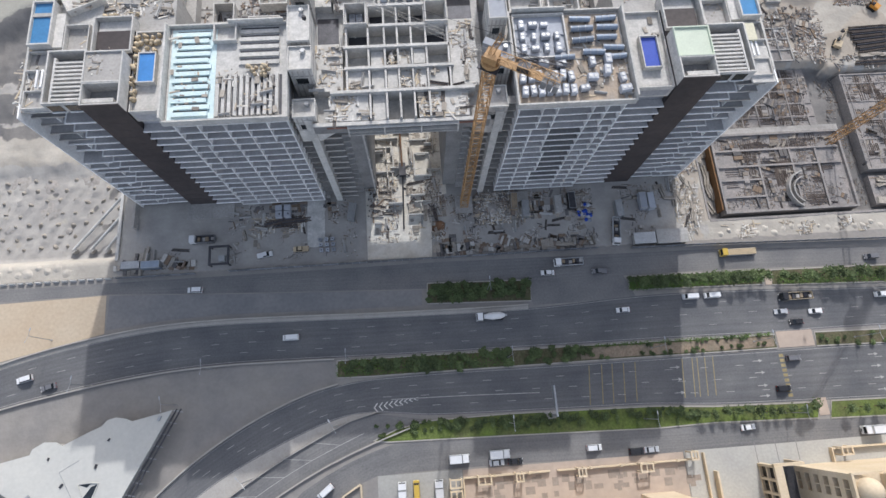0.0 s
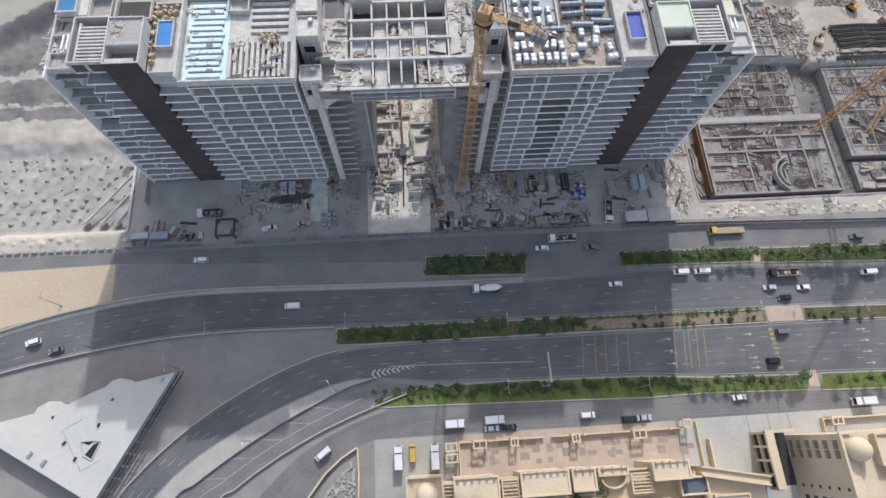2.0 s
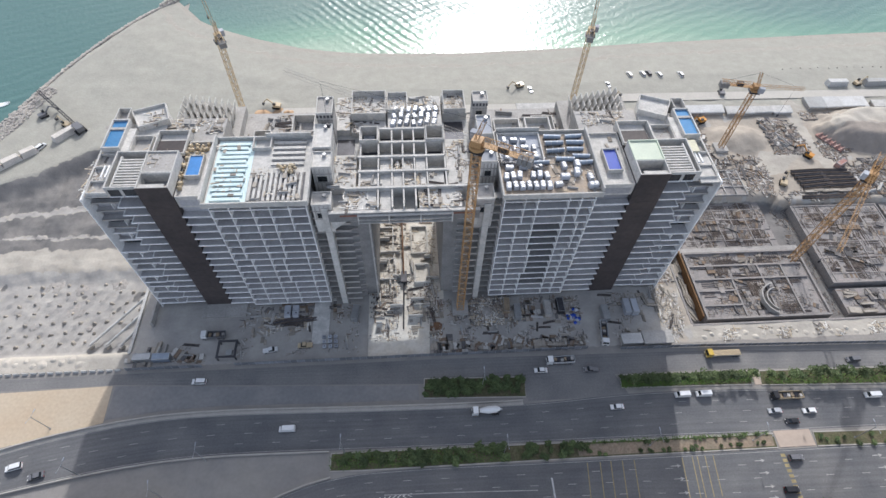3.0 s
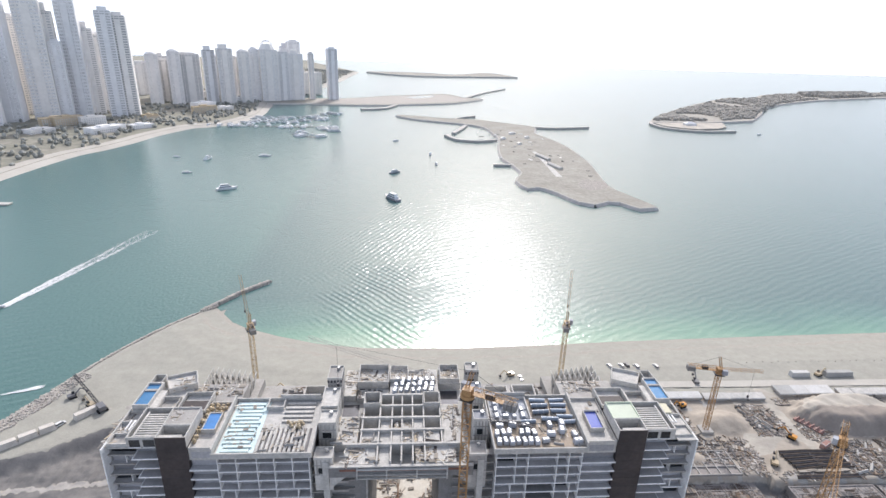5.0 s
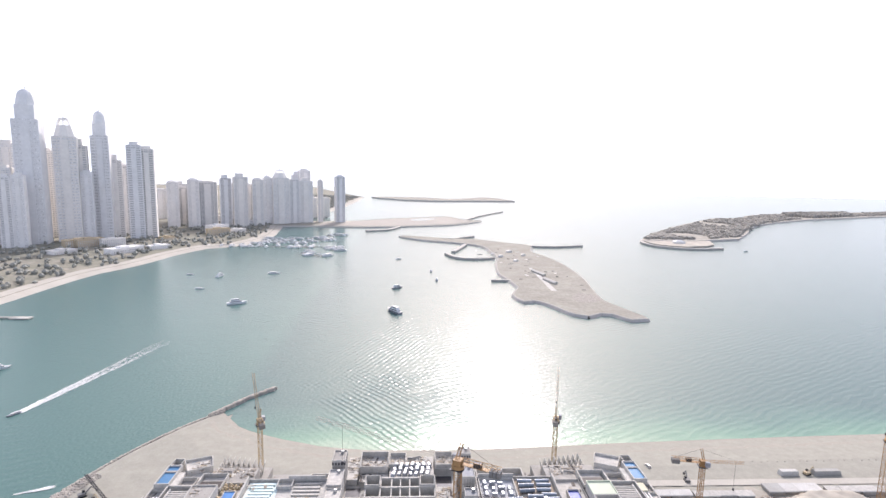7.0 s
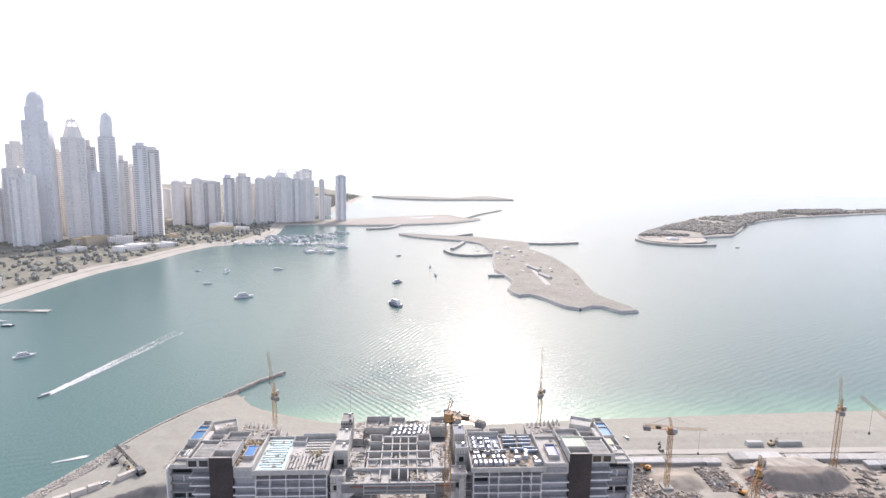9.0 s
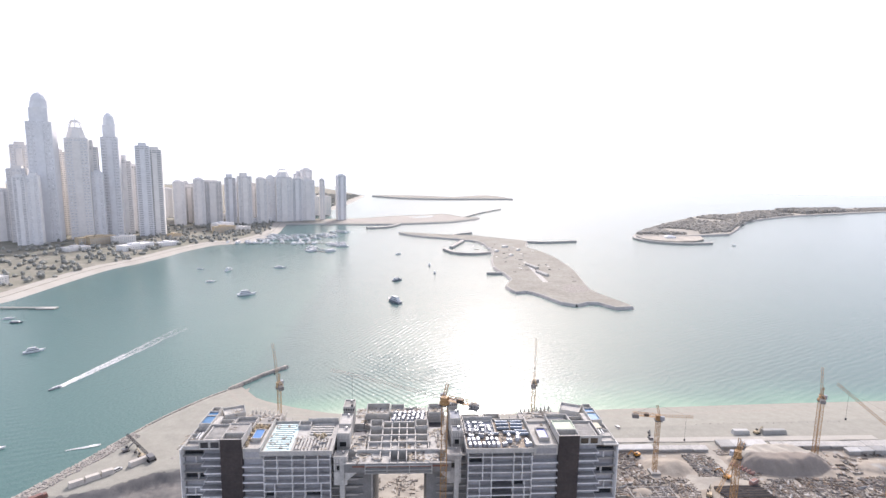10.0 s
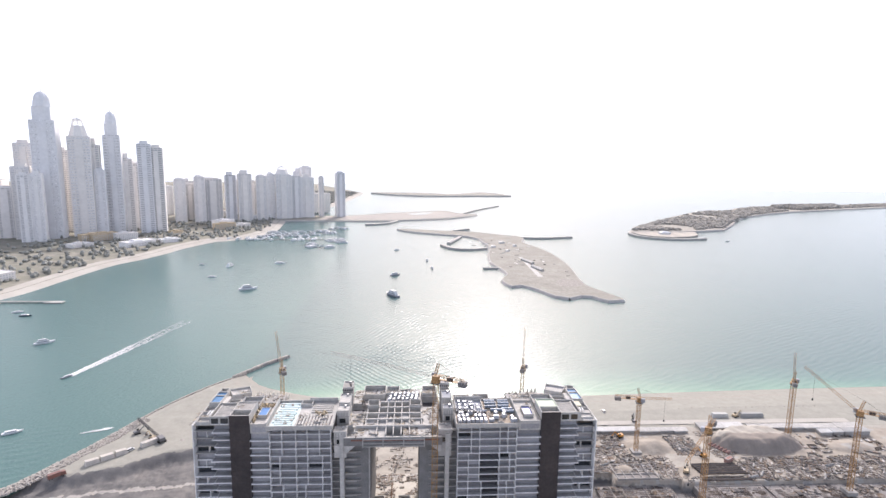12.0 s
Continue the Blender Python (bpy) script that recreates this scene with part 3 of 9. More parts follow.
SR_N = resample([(-155, -200), (-117, -143), (-90.1, -103.5), (-83.4, -94.9), (-75.6, -87.3), (-67.5, -80.8), (-59.1, -75.2), (-52.2, -71.3), (-45.1, -67.8), (-38, -64.8), (-30.7, -62.3), (-23.4, -60.6), (-14, -59.4), (14, -59), (52, -59.4), (120.4, -59.6), (164.3, -59.9), (300, -63), (600, -71)], 5)
SR_S = resample([(-142, -202), (-104, -142), (-80.6, -104.1), (-74.8, -97.6), (-66.9, -90.9), (-58.6, -85.6), (-50.1, -81.2), (-41.4, -77.3), (-34.3, -74.4), (-27.1, -71.8), (-19.9, -70), (-9, -70), (4, -71.8), (22, -72.5), (59.4, -73.4), (78.3, -73.9), (97, -75.4), (122, -76.3), (159, -77.2), (200, -78.5), (600, -88)], 5)
R2_N = resample([(-130, -204), (-95, -140), (-74.3, -104.3), (-66.4, -98.2), (-58.2, -92.5), (-49.9, -87.2), (-41.3, -82.3), (-34.2, -78.7), (-27.1, -75.3), (-19.9, -72.1), (-12, -70.2)], 4)
R2_S = resample([(-116, -206), (-82, -140), (-61.8, -105.4), (-54.5, -99.9), (-47.9, -95.2), (-41.1, -91.1), (-34.2, -87.4), (-27.2, -84.1), (-20, -81.2), (-12.8, -78.6), (-5.5, -76.2), (4, -73.2)], 4)


def road(name, left, right, mat, label, z=0.06, n=90):
    a, b = even(left, n), even(right, n)
    me = Geo().strip(a, b, z).mesh(name, mat)
    far = np.concatenate([[0], np.cumsum([math.dist(p, q) for p, q in zip(a, a[1:])])])
    lane = me.uv_layers.new(name="lane").data
    for p in me.polygons:
        for i in p.loop_indices:
            v = me.loops[i].vertex_index
            lane[i].uv = (far[v // 2], v % 2)
    return setting(name, me, None, label, "road")


road("road_highway", HW_N, HW_S, ASPHALT, "dark asphalt highway with dashed lane lines", 0.06)
road("road_ramp", SR_N, SR_S, ASPHALT, "dark asphalt carriageway curving into a slip road", 0.06)
road("road_slip", R2_N, R2_S, OLD_ASPHALT, "worn grey slip road with hatched markings", 0.05)
SV_N = [(-400, -60), (-250, -30), (-160, -22.4), (-99, -22.2), (-62, -22.2), (15, -22), (76, -23), (110, -23.5), (173, -26.5), (300, -30), (600, -38)]
SV_S = [(-400, -68), (-250, -37), (-160, -26.5), (-99, -26), (-62, -28), (5, -31), (45, -31.5), (76, -30.8), (110, -31), (173, -32.8), (300, -37), (600, -45)]
road("road_service", SV_N, SV_S, OLD_ASPHALT, "worn grey service road beside the site hoarding", 0.04)
setting("road_link", Geo().face([(40, -31.4, 0.05), (42.5, -39, 0.05), (78, -39, 0.05), (74.5, -30.6, 0.05)]), OLD_ASPHALT, "worn asphalt link to the highway", "road")
LO_N = [(-66, -125), (-48, -104), (-36, -92), (-24, -85.4), (-8, -79.6), (29, -80.1), (85, -81.3), (130, -82.4), (200, -84), (600, -96)]
LO_S = [(-40, -130), (-30, -104), (-22, -93), (-16, -89), (-7, -88.3), (28, -88.2), (83, -89), (130, -89), (200, -92), (600, -104)]
road("road_lower", LO_N, LO_S, OLD_ASPHALT, "grey street in front of the beige hotel", 0.04)
setting("pavement_lot", Geo().box(-12, -150, 0.0, 14, -88.6, 0.05), surf("grey_lot_paving", (0.37, 0.36, 0.33), 0.9, var=0.08, size=8, grain=0.8, tint=(0.31, 0.305, 0.285)), "grey parking lot", "pavement")
setting("pavement_plaza", Geo().box(14.2, -103, 0.0, 84, -88.8, 0.12), PLAZA, "pinkish paved forecourt", "pavement")
setting("pavement_court", Geo().box(84.4, -150, 0.0, 330, -88.6, 0.08), surf("pale_concrete_paving", (0.43, 0.42, 0.385), 0.9, var=0.08, size=8, grain=0.8, tint=(0.37, 0.36, 0.335)), "pale concrete forecourt", "pavement")
setting("pavement_west", Geo().face([(-180, -28, 0.05), (-99, -26.3, 0.05), (-98.5, -39, 0.05), (-131, -46, 0.05), (-190, -64, 0.05)]), surf("tan_paving", (0.47, 0.395, 0.30), 0.9, var=0.08, size=16, grain=1.0, tint=(0.44, 0.35, 0.25)), "tan sandy verge", "pavement")
setting("verge", Geo().face([(-98, -26.4, 0.05), (-62, -28.4, 0.05), (5, -31.4, 0.05), (5, -36.6, 0.05), (-33, -36, 0.05), (-61, -35.2, 0.05), (-80, -36, 0.05), (-98, -38, 0.05)]), surf("dark_gravel", (0.19, 0.188, 0.19), 0.95, var=0.1, size=9, grain=1.2, bump=0.12, tint=(0.24, 0.232, 0.225)), "grey gravel verge", "verge")

# parapets and kerbs along the carriageways
barriers = (
    ("barrier_north", [p for p in sideways(HW_N, 1.2) if p[0] < 45], 0.4, 0.95),
    ("barrier_south", [p for p in sideways(HW_S, -0.5) if p[0] < -22], 0.4, 0.95),
    ("barrier_ramp", [p for p in sideways(SR_N, 0.4) if p[0] < -22], 0.4, 0.9),
    ("barrier_slip", [p for p in sideways(R2_N, 0.3) if p[0] < -12], 0.4, 0.9),
    ("barrier_outer", [p for p in sideways(R2_S, -0.4) if p[0] < 0], 0.4, 0.9),
)
for nm, line, w, h in barriers:
    setting(nm, rail(Geo(), line, w, 0.0, h), KERB, "pale concrete road barrier", "barrier")
setting("pavement_gore", Geo().strip(even([p for p in SR_S if p[0] < -8], 40), even([p for p in sideways(R2_N, 0.6) if p[0] < -11], 40), 0.12), KERB, "pale concrete gore between ramp and slip road", "pavement")
setting("pavement_north", Geo().strip(even([p for p in sideways(HW_N, 1.0) if p[0] < 45], 60), even([p for p in sideways(HW_N, -0.2) if p[0] < 45], 60), 0.12), KERB, "pale concrete edge strip of the highway", "pavement")


BED = surf("planted_soil", (0.075, 0.085, 0.04), 0.95, var=0.35, size=3, grain=0.6, bump=0.4, tint=(0.12, 0.10, 0.065))


def bed(name, poly, mat, label):
    """A planted bed with a raised kerb."""
    ob = setting(name, Geo().prism(poly, 0.0, 0.2), mat, label, "planting bed")
    k = Geo()
    rail(k, poly + [poly[0]], 0.35, 0.0, 0.26)
    part("kerb", k, KERB, ob, "pale kerb stones")
    return ob


bed("bed_island", [(7.1, -29.2), (42.3, -30.3), (41.7, -37.5), (6.7, -36.2)], BED, "dark planted traffic island with a stone kerb")
bed("bed_hedge", [(76.4, -31.4), (123.2, -32.1), (122.6, -37.2), (75.8, -36)], BED, "planted strip under dense green shrubs")
bed("bed_hedge_east", [(127, -32.3), (172, -33.2), (320, -37.5), (320, -42.5), (170, -39.2), (126, -37.6)], BED, "planted strip under dense green shrubs")
bed("bed_median", [(-23.7, -52.9), (52.6, -53.6), (122.6, -54.5), (122.4, -59), (52, -58.7), (-14, -58.6), (-23.7, -58.3)], BED, "long planted median with a stone kerb")
setting("bed_bare", Geo().prism([(56, -54.4), (122, -55.1), (121.7, -58.4), (56, -58.1)], 0.2, 0.215), surf("dry_red_soil", (0.27, 0.205, 0.15), 0.95, var=0.25, size=4, grain=0.6, bump=0.4, tint=(0.20, 0.17, 0.125)), "dry reddish soil with sparse plants", "planting bed")
bed("bed_median_east", [(136.5, -54.6), (320, -59), (320, -63), (136, -59.2)], BED, "planted median with a stone kerb")
bed("bed_lawn", [(-13, -78.4), (-5.5, -75.4), (4, -73.6), (30, -73.3), (78, -74.5), (97, -76), (131.8, -77.1), (130.4, -82), (96, -80.9), (77, -81.2), (31, -79.9), (-8, -79)], LAWN, "long green lawn strip with dark hedges")
bed("bed_lawn_east", [(136.1, -77), (320, -81.5), (320, -87.5), (134.6, -82.3)], LAWN, "green lawn strip")


def ribbon(geo, line, lo, hi, w, z):
    """A painted line along part of a polyline, between two distances from its start."""
    p = np.array(line, float)
    s = np.concatenate([[0], np.cumsum(np.hypot(*np.diff(p, axis=0).T))])
    t = np.linspace(lo, hi, max(2, int((hi - lo) / 3) + 1))
    q = list(zip(np.interp(t, s, p[:, 0]), np.interp(t, s, p[:, 1])))
    if len(q) == 2:
        d = Vector((q[1][0] - q[0][0], q[1][1] - q[0][1])).normalized()
        nrm = (-d.y * w / 2, d.x * w / 2)
        geo.strip([(a + nrm[0], b + nrm[1]) for a, b in q], [(a - nrm[0], b - nrm[1]) for a, b in q], z)
    else:
        geo.strip(sideways(q, w / 2), sideways(q, -w / 2), z)


def length(line):
    p = np.array(line, float)
    return float(np.hypot(*np.diff(p, axis=0).T).sum())


def blend_lines(a, b, f, n=160):
    return [((1 - f) * x0 + f * x1, (1 - f) * y0 + f * y1) for (x0, y0), (x1, y1) in zip(even(a, n), even(b, n))]


marks = Geo()
for a, b, lanes, gap in ((HW_N, HW_S, 4, 12.0), (SR_N, SR_S, 4, 12.0)):
    for k in range(1, lanes):
        line = blend_lines(a, b, k / lanes)
        s, top = 0.0, length(line)
        while s < top - 4:
            ribbon(marks, line, s, s + 2.6, 0.12 if a is HW_N else 0.15, 0.075)
            s += gap
    for f in (0.03, 0.97):
        line = blend_lines(a, b, f)
        ribbon(marks, line, 0, length(line), 0.14, 0.075)
marks.face([(-6.8, -66.35, 0.085), (17.2, -66.85, 0.085), (40.9, -67.65, 0.085), (40.9, -67.4, 0.085), (17.2, -66.6, 0.085), (-6.8, -66.1, 0.085)])
tagged(new("lane_marking", marks.mesh("lane_marking", PAINT_W)), "white dashed lane lines on the asphalt", "road marking", kind="stuff")


# ---- the unfinished towers ----
MID = 3.7          # line of symmetry of the two towers
Z0, STOREY, FLOORS = 2.4, 3.6, 16
ROOF = Z0 + STOREY * FLOORS
PANEL = surf("wrapped_glazing", (0.345, 0.345, 0.36), 0.5, var=0.16, size=3, grain=0.8, bump=0.04, tint=(0.31, 0.305, 0.315), vary=0.35, spec=0.5)
# near-black panel colour, painted shade for the inside of open rooms
OPEN = surf("open_room_shade", (0.075, 0.075, 0.082), 0.7, var=0.2, size=3, grain=0.8, bump=0.04, vary=0.3)
SOFFIT = surf("balcony_concrete", (0.48, 0.465, 0.46), 0.85, var=0.12, size=3, grain=0.6, bump=0.06, vary=0.1)


def ring(x0, y0, x1, y1, z0, z1, th):
    """Four walls round a rectangle, butted at the corners."""
    g = Geo()
    g.box(x0, y0, z0, x1, y0 + th, z1)
    g.box(x0, y1 - th, z0, x1, y1, z1)
    g.box(x0, y0 + th, z0, x0 + th, y1 - th, z1)
    g.box(x1 - th, y0 + th, z0, x1, y1 - th, z1)
    return g


def tower(side, label):
    """side: -1 west, +1 east. u is the distance from the line of symmetry."""
    t = thing("apartment_tower", label, "building", group="twin towers")
    rnd = random.Random(40 + side)

    D0, D1 = (67.4, 76.0) if side < 0 else (70.0, 75.1)   # the dark cladding strip
    out = 0.5 if side < 0 else 4.2                        # the outer wing stands farther out on the east tower

    def X(u):
        return MID + side * (u + (out if u >= 75.0 else 0.0)) - (1.0 if side > 0 else 0.0)

    def ubox(u0, y0, z0, u1, y1, z1, g=None):
        a, b = sorted((X(u0), X(u1)))
        return (g or Geo()).box(a, y0, z0, b, y1, z1)

    def put(nm, u0, y0, z0, u1, y1, z1, mat, label=""):
        return part(nm, ubox(u0, y0, z0, u1, y1, z1), mat, t, label)

    # dark concrete on the recessed walls stands for the shade there
    put("core_wall", 12.2, 6.5, 0, 30.0, 46.0, 50.4, CONC_D, "recessed wall in a dark tone for shade")
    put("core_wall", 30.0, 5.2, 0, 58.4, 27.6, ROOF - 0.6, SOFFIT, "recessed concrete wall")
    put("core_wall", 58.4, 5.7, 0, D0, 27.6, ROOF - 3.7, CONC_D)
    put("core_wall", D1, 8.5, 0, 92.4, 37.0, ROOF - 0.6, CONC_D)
    put("core_wall", 87.9, 37.0, 0, 92.4, 42.8, ROOF - 0.1, CONC)
    put("core_wall", 58.4, 27.6, 0, D1, 40.0, ROOF - 1.0, CONC)
    put("core_wall", 30.0, 27.6, 0, 58.4, 60.0, 44.0, CONC)
    put("core_wall", 58.4, 40.0, 0, 80.0, 60.0, 47.5, CONC)
    put("cladding_strip", D0, 4.0, 0, D1, 27.6, ROOF + 1.0, CLAD, "dark brown full-height cladding strip")
    # seams of the cladding, panel by panel
    seam = Geo()
    for k in range(1, FLOORS + 1):
        ubox(D0 + 0.1, 3.97, Z0 + STOREY * k - 0.06, D1 - 0.1, 4.0, Z0 + STOREY * k, seam)
    part("cladding_seam", seam, STEEL_D, t)
    cols = (30.2, 34.2, 41.0, 46.3, 52.6, 58.2) if side < 0 else (30.2, 35.4, 40.6, 50.2, 54.0, 58.2)
    fin = Geo().box(-0.11, 2.32, 0, 0.11, 5.2, STOREY - 0.35).mesh("fin", SLABEDGE)
    for k in range(FLOORS):
        z = Z0 + STOREY * k
        put("floor_slab", 30.0, 2.55, z - 0.3, 58.4, 5.2, z, SOFFIT)
        put("slab_edge", 30.0, 2.3, z - 0.3, 58.4, 2.55, z + 0.06, SLABEDGE)
        # balcony strip beside the cladding: slab with an upstand
        if k < FLOORS - 1:
            put("balcony_slab", 58.8, 3.45, z - 0.3, D0 - 0.1, 5.7, z, SOFFIT)
            g = ubox(58.8, 3.2, z - 0.3, D0 - 0.1, 3.45, z + 0.2)
            ubox(58.5, 3.2, z - 0.3, 58.8, 5.6, z + 0.2, g)
            part("balcony_upstand", g, SLABEDGE, t)
        put("balcony_window", 59.2, 5.6, z, D0 - 0.3, 5.7, z + STOREY - 0.5, PANEL)
        # stepped balconies of the outer wing
        far = (4.4 if k < 10 else 6.2) + 0.5 * ((k // 2) % 2)
        step = 83.4 + 0.9 * ((k // 2) % 3)
        put("balcony_slab", D1 + 0.1, 4.8, z - 0.3, step - 0.3, 8.5, z, SOFFIT)
        g = ubox(D1 + 0.1, 4.55, z - 0.3, step, 4.8, z + 0.15)
        ubox(step - 0.3, 4.8, z - 0.3, step, 8.4, z + 0.2, g)
        part("balcony_upstand", g, SLABEDGE, t)
        put("balcony_slab", step, far + 0.25, z - 0.3, 92.5, 8.5, z, SOFFIT)
        put("balcony_upstand", step, far - 0.1, z - 0.3, 92.5, far + 0.25, z + 0.15, SLABEDGE if k < 12 else CONC)
        put("balcony_window", D1 + 0.5, 8.42, z, 84.0, 8.5, z + STOREY - 0.5, PANEL)
        put("balcony_window", 84.6, 8.42, z, 92.0, 8.5, z + STOREY - 0.5, PANEL if k % 3 else GLASS_D)
        if k % 2 == 0:
            put("partition", step + 3.0, far + 0.4, z, step + 3.2, 8.4, z + STOREY - 0.45, SLABEDGE)
        g = ubox(26.4, 4.4, z - 0.4, 30.0, 6.5, z)
        part("recess_slab", g, CONC, t)
        if k < 13:
            g = ubox(18.5, 3.2 + 0.12 * k, z - 0.4, 24.0, 6.5, z)
            ubox(16.6, 4.6 + 0.08 * k, z - 0.4, 18.5, 6.5, z, g)
            ubox(18.5, 3.2 + 0.12 * k, z, 24.0, 3.4 + 0.12 * k, z + 0.5, g)
            part("balcony_slab", g, CONC, t)
        # fins and the panels between them
        us = [u + (1.2 if j in (1, 2, 3, 4) and (k // 4 + 2 * j) % 5 == 0 else 0.0) for j, u in enumerate(cols)]
        for u in us:
            part("fin", fin, SLABEDGE, t, at=Matrix.Translation((X(u), 0, z)))
        for j in range(5):
            # open bays get a dark panel and floor to imitate shade inside
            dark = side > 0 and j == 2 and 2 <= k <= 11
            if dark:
                put("bay_floor", us[j] + 0.2, 2.56, z, us[j + 1] - 0.2, 5.0, z + 0.03, CONC_D, "bay floor darkened for the shade of an open bay")
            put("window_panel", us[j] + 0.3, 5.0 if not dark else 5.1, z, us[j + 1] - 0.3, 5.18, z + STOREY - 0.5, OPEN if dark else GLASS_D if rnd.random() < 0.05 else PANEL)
    put("pier", 24.2, 2.6, 0, 26.2, 6.5, 55.5, CONC_L, "pale concrete pier")
    put("end_wall", 92.5, 8.0, 0, 93.0, 42.8, ROOF + 0.6, CONC_L, "pale concrete end wall")
    put("edge_fin", 92.5, 4.2, 0, 92.85, 8.0, ROOF + 0.6, SLABEDGE, "thin white edge fin")
    # roof of the main block
    put("roof_deck", 29.6, 1.5, ROOF - 0.6, 58.8, 28.2, ROOF - 0.1, CONC_L)
    a, b = sorted((X(29.0), X(59.4)))
    part("parapet", ring(a, 0.9, b, 28.8, ROOF - 0.9, ROOF + 1.1, 0.45), CONC_L, t, "pale concrete roof parapet")
    put("parapet", 58.9, 1.4, ROOF + 1.1, 59.4, 28.3, ROOF + 2.6, CONC_L)
    put("parapet", 30.0, 28.4, ROOF + 1.1, 44.0, 28.8, ROOF + 2.4, CONC_L)
    # terrace of the balcony strip, its pool and walls
    put("terrace_deck", 59.4, 5.0, ROOF - 3.7, D0, 27.6, ROOF - 0.5, CONC_L)
    a, b = sorted((X(59.4), X(D0 - 0.1)))
    part("terrace_wall", ring(a, 4.6, b, 27.6, ROOF - 4.2, ROOF + 0.5, 0.3), CONC_L, t)
    # room on top of the cladding strip: an open box, then a flat roof pad
    a, b = sorted((X(D0), X(D1)))
    put("cladding_front", D0, 4.0, ROOF + 1.0, D1, 4.25, ROOF + 4.9, CLAD, "dark cladding of the rooftop room")
    part("roof_room_wall", ring(a, 4.25, b, 10.3, ROOF + 1.0, ROOF + 4.9, 0.35), CONC_L, t, "pale walls of an open rooftop room")
    put("room_floor", D0 + 0.4, 4.65, ROOF + 1.0, D1 - 0.05, 9.95, ROOF + 1.4, CONC_D)
    put("room_ledge", D0 + 1.6, 5.2, ROOF + 3.0, D1 - 0.1, 6.3, ROOF + 4.2, CONC_L)
    put("roof_room", D0, 10.3, ROOF + 1.0, D1, 19.0, ROOF + 4.4, CONC_L)
    g = ring(a, 10.3, b, 19.0, ROOF + 4.4, ROOF + 5.0, 0.3)
    part("parapet", g, CONC_L if side < 0 else GREEN_W, t)
    put("roof_pad", D0 + 0.4, 10.7, ROOF + 4.4, D1 - 0.05, 18.6, ROOF + 4.5, CONC if side < 0 else GREEN_W, "grey roof pad" if side < 0 else "pale green waterproofed roof pad")
    part("terrace_wall", ring(a - (0.6 if side < 0 else 0), 20.8, b + (1.4 if side > 0 else 0), 31.2, ROOF - 1.0, ROOF + 2.2, 0.35), CONC_L, t)
    put("terrace_floor", D0 + 0.4, 19.1, ROOF - 1.0, D1 - 0.05, 30.8, ROOF + 0.6, CONC_L)
    # outer wing: villa walls, pergola beams and a long pool
    put("terrace_deck", D1, 6.0, ROOF - 0.6, 92.5, 37.0, ROOF - 0.1, CONC_L)
    a, b = sorted((X(D1 + 0.2), X(85.4)))
    part("villa_wall", ring(a, 5.6, b, 20.3, ROOF - 0.1, ROOF + 4.0, 0.4), CONC_L, t, "pale walls of a rooftop villa")
    # plates on the uncut walls stand for the shade inside openings
    for u0, u1 in ((D1 + 1.0, D1 + 4.4), (D1 + 5.4, D1 + 8.6)):
        put("villa_opening", u0, 5.52, ROOF + 0.4, u1, 5.58, ROOF + 3.0, GLASS_D, "dark plate for the shade in an unglazed opening")
        put("opening_sill", u0 - 0.2, 5.3, ROOF + 0.1, u1 + 0.2, 5.6, ROOF + 0.35, SLABEDGE)
    put("strip_opening", 60.2, 4.55, ROOF - 3.5, D0 - 0.9, 4.58, ROOF - 1.0, PANEL, "panel in place of a shaded recess under the terrace")
    for i in range(10):
        put("pergola_beam", D1 + 0.7, 6.5 + i * 1.12, ROOF + 3.2, 83.2, 7.0 + i * 1.12, ROOF + 3.8, CONC_L)
    put("pergola_edge", 83.2, 6.0, ROOF + 3.1, 83.7, 18.2, ROOF + 3.9, CONC_L)
    for i in range(3):
        put("pergola_beam", 85.9 + i * 1.2, 11.6, ROOF + 1.6, 86.4 + i * 1.2, 16.4, ROOF + 2.1, SLABEDGE)
    put("villa_floor", D1 + 0.6, 6.0, ROOF + 0.6, 85.0, 19.9, ROOF + 0.8, CONC_D)
    a, b = sorted((X(86.2), X(91.6)))
    part("pool_wall", ring(a, 23.0, b, 36.0, ROOF - 0.1, ROOF + 3.0, 0.4), CONC_L, t)
    put("pool_basin", 86.6, 23.4, ROOF + 1.4, 91.2, 35.6, ROOF + 2.3, POOL_T, "blue tiled rooftop pool")
    put("pool_step", 86.6, 31.4, ROOF + 2.3, 91.2, 32.4, ROOF + 2.7, CONC)
    put("pool_deck", 84.0, 23.0, ROOF - 0.1, 86.2, 33.0, ROOF + 1.6, CONC_L)
    for u0, y0, u1, y1, hh in ((D1 + 1.8, 21.2, 83.8, 29.6, 1.6), (88.0, 36.4, 92.0, 42.6, 1.9), (86.0, 6.4, 92.0, 11.4, 1.0), (85.8, 16.8, 92.2, 22.4, 1.2)):
        a, b = sorted((X(u0), X(u1)))
        part("terrace_room", ring(a, y0, b, y1, ROOF - 0.1, ROOF + hh, 0.25), CONC_L, t)
        put("room_floor", u0 + 0.3, y0 + 0.3, ROOF - 0.1, u1 - 0.3, y1 - 0.3, ROOF + 0.06, CONC_D if hh > 1.9 else CONC)
    # angled lounge roof at the back corner
    poly = [(X(78.0), 44.7), (X(87.4), 41.0), (X(83.6), 33.4), (X(75.2), 37.1)]
    part("lounge_roof", Geo().prism(poly, 44.0, ROOF + 1.0), CONC_L, t, "angled pale lounge block")
    part("lounge_parapet", rail(Geo(), poly + [poly[0]], 0.35, ROOF - 0.1, ROOF + 2.0), CONC_L, t)
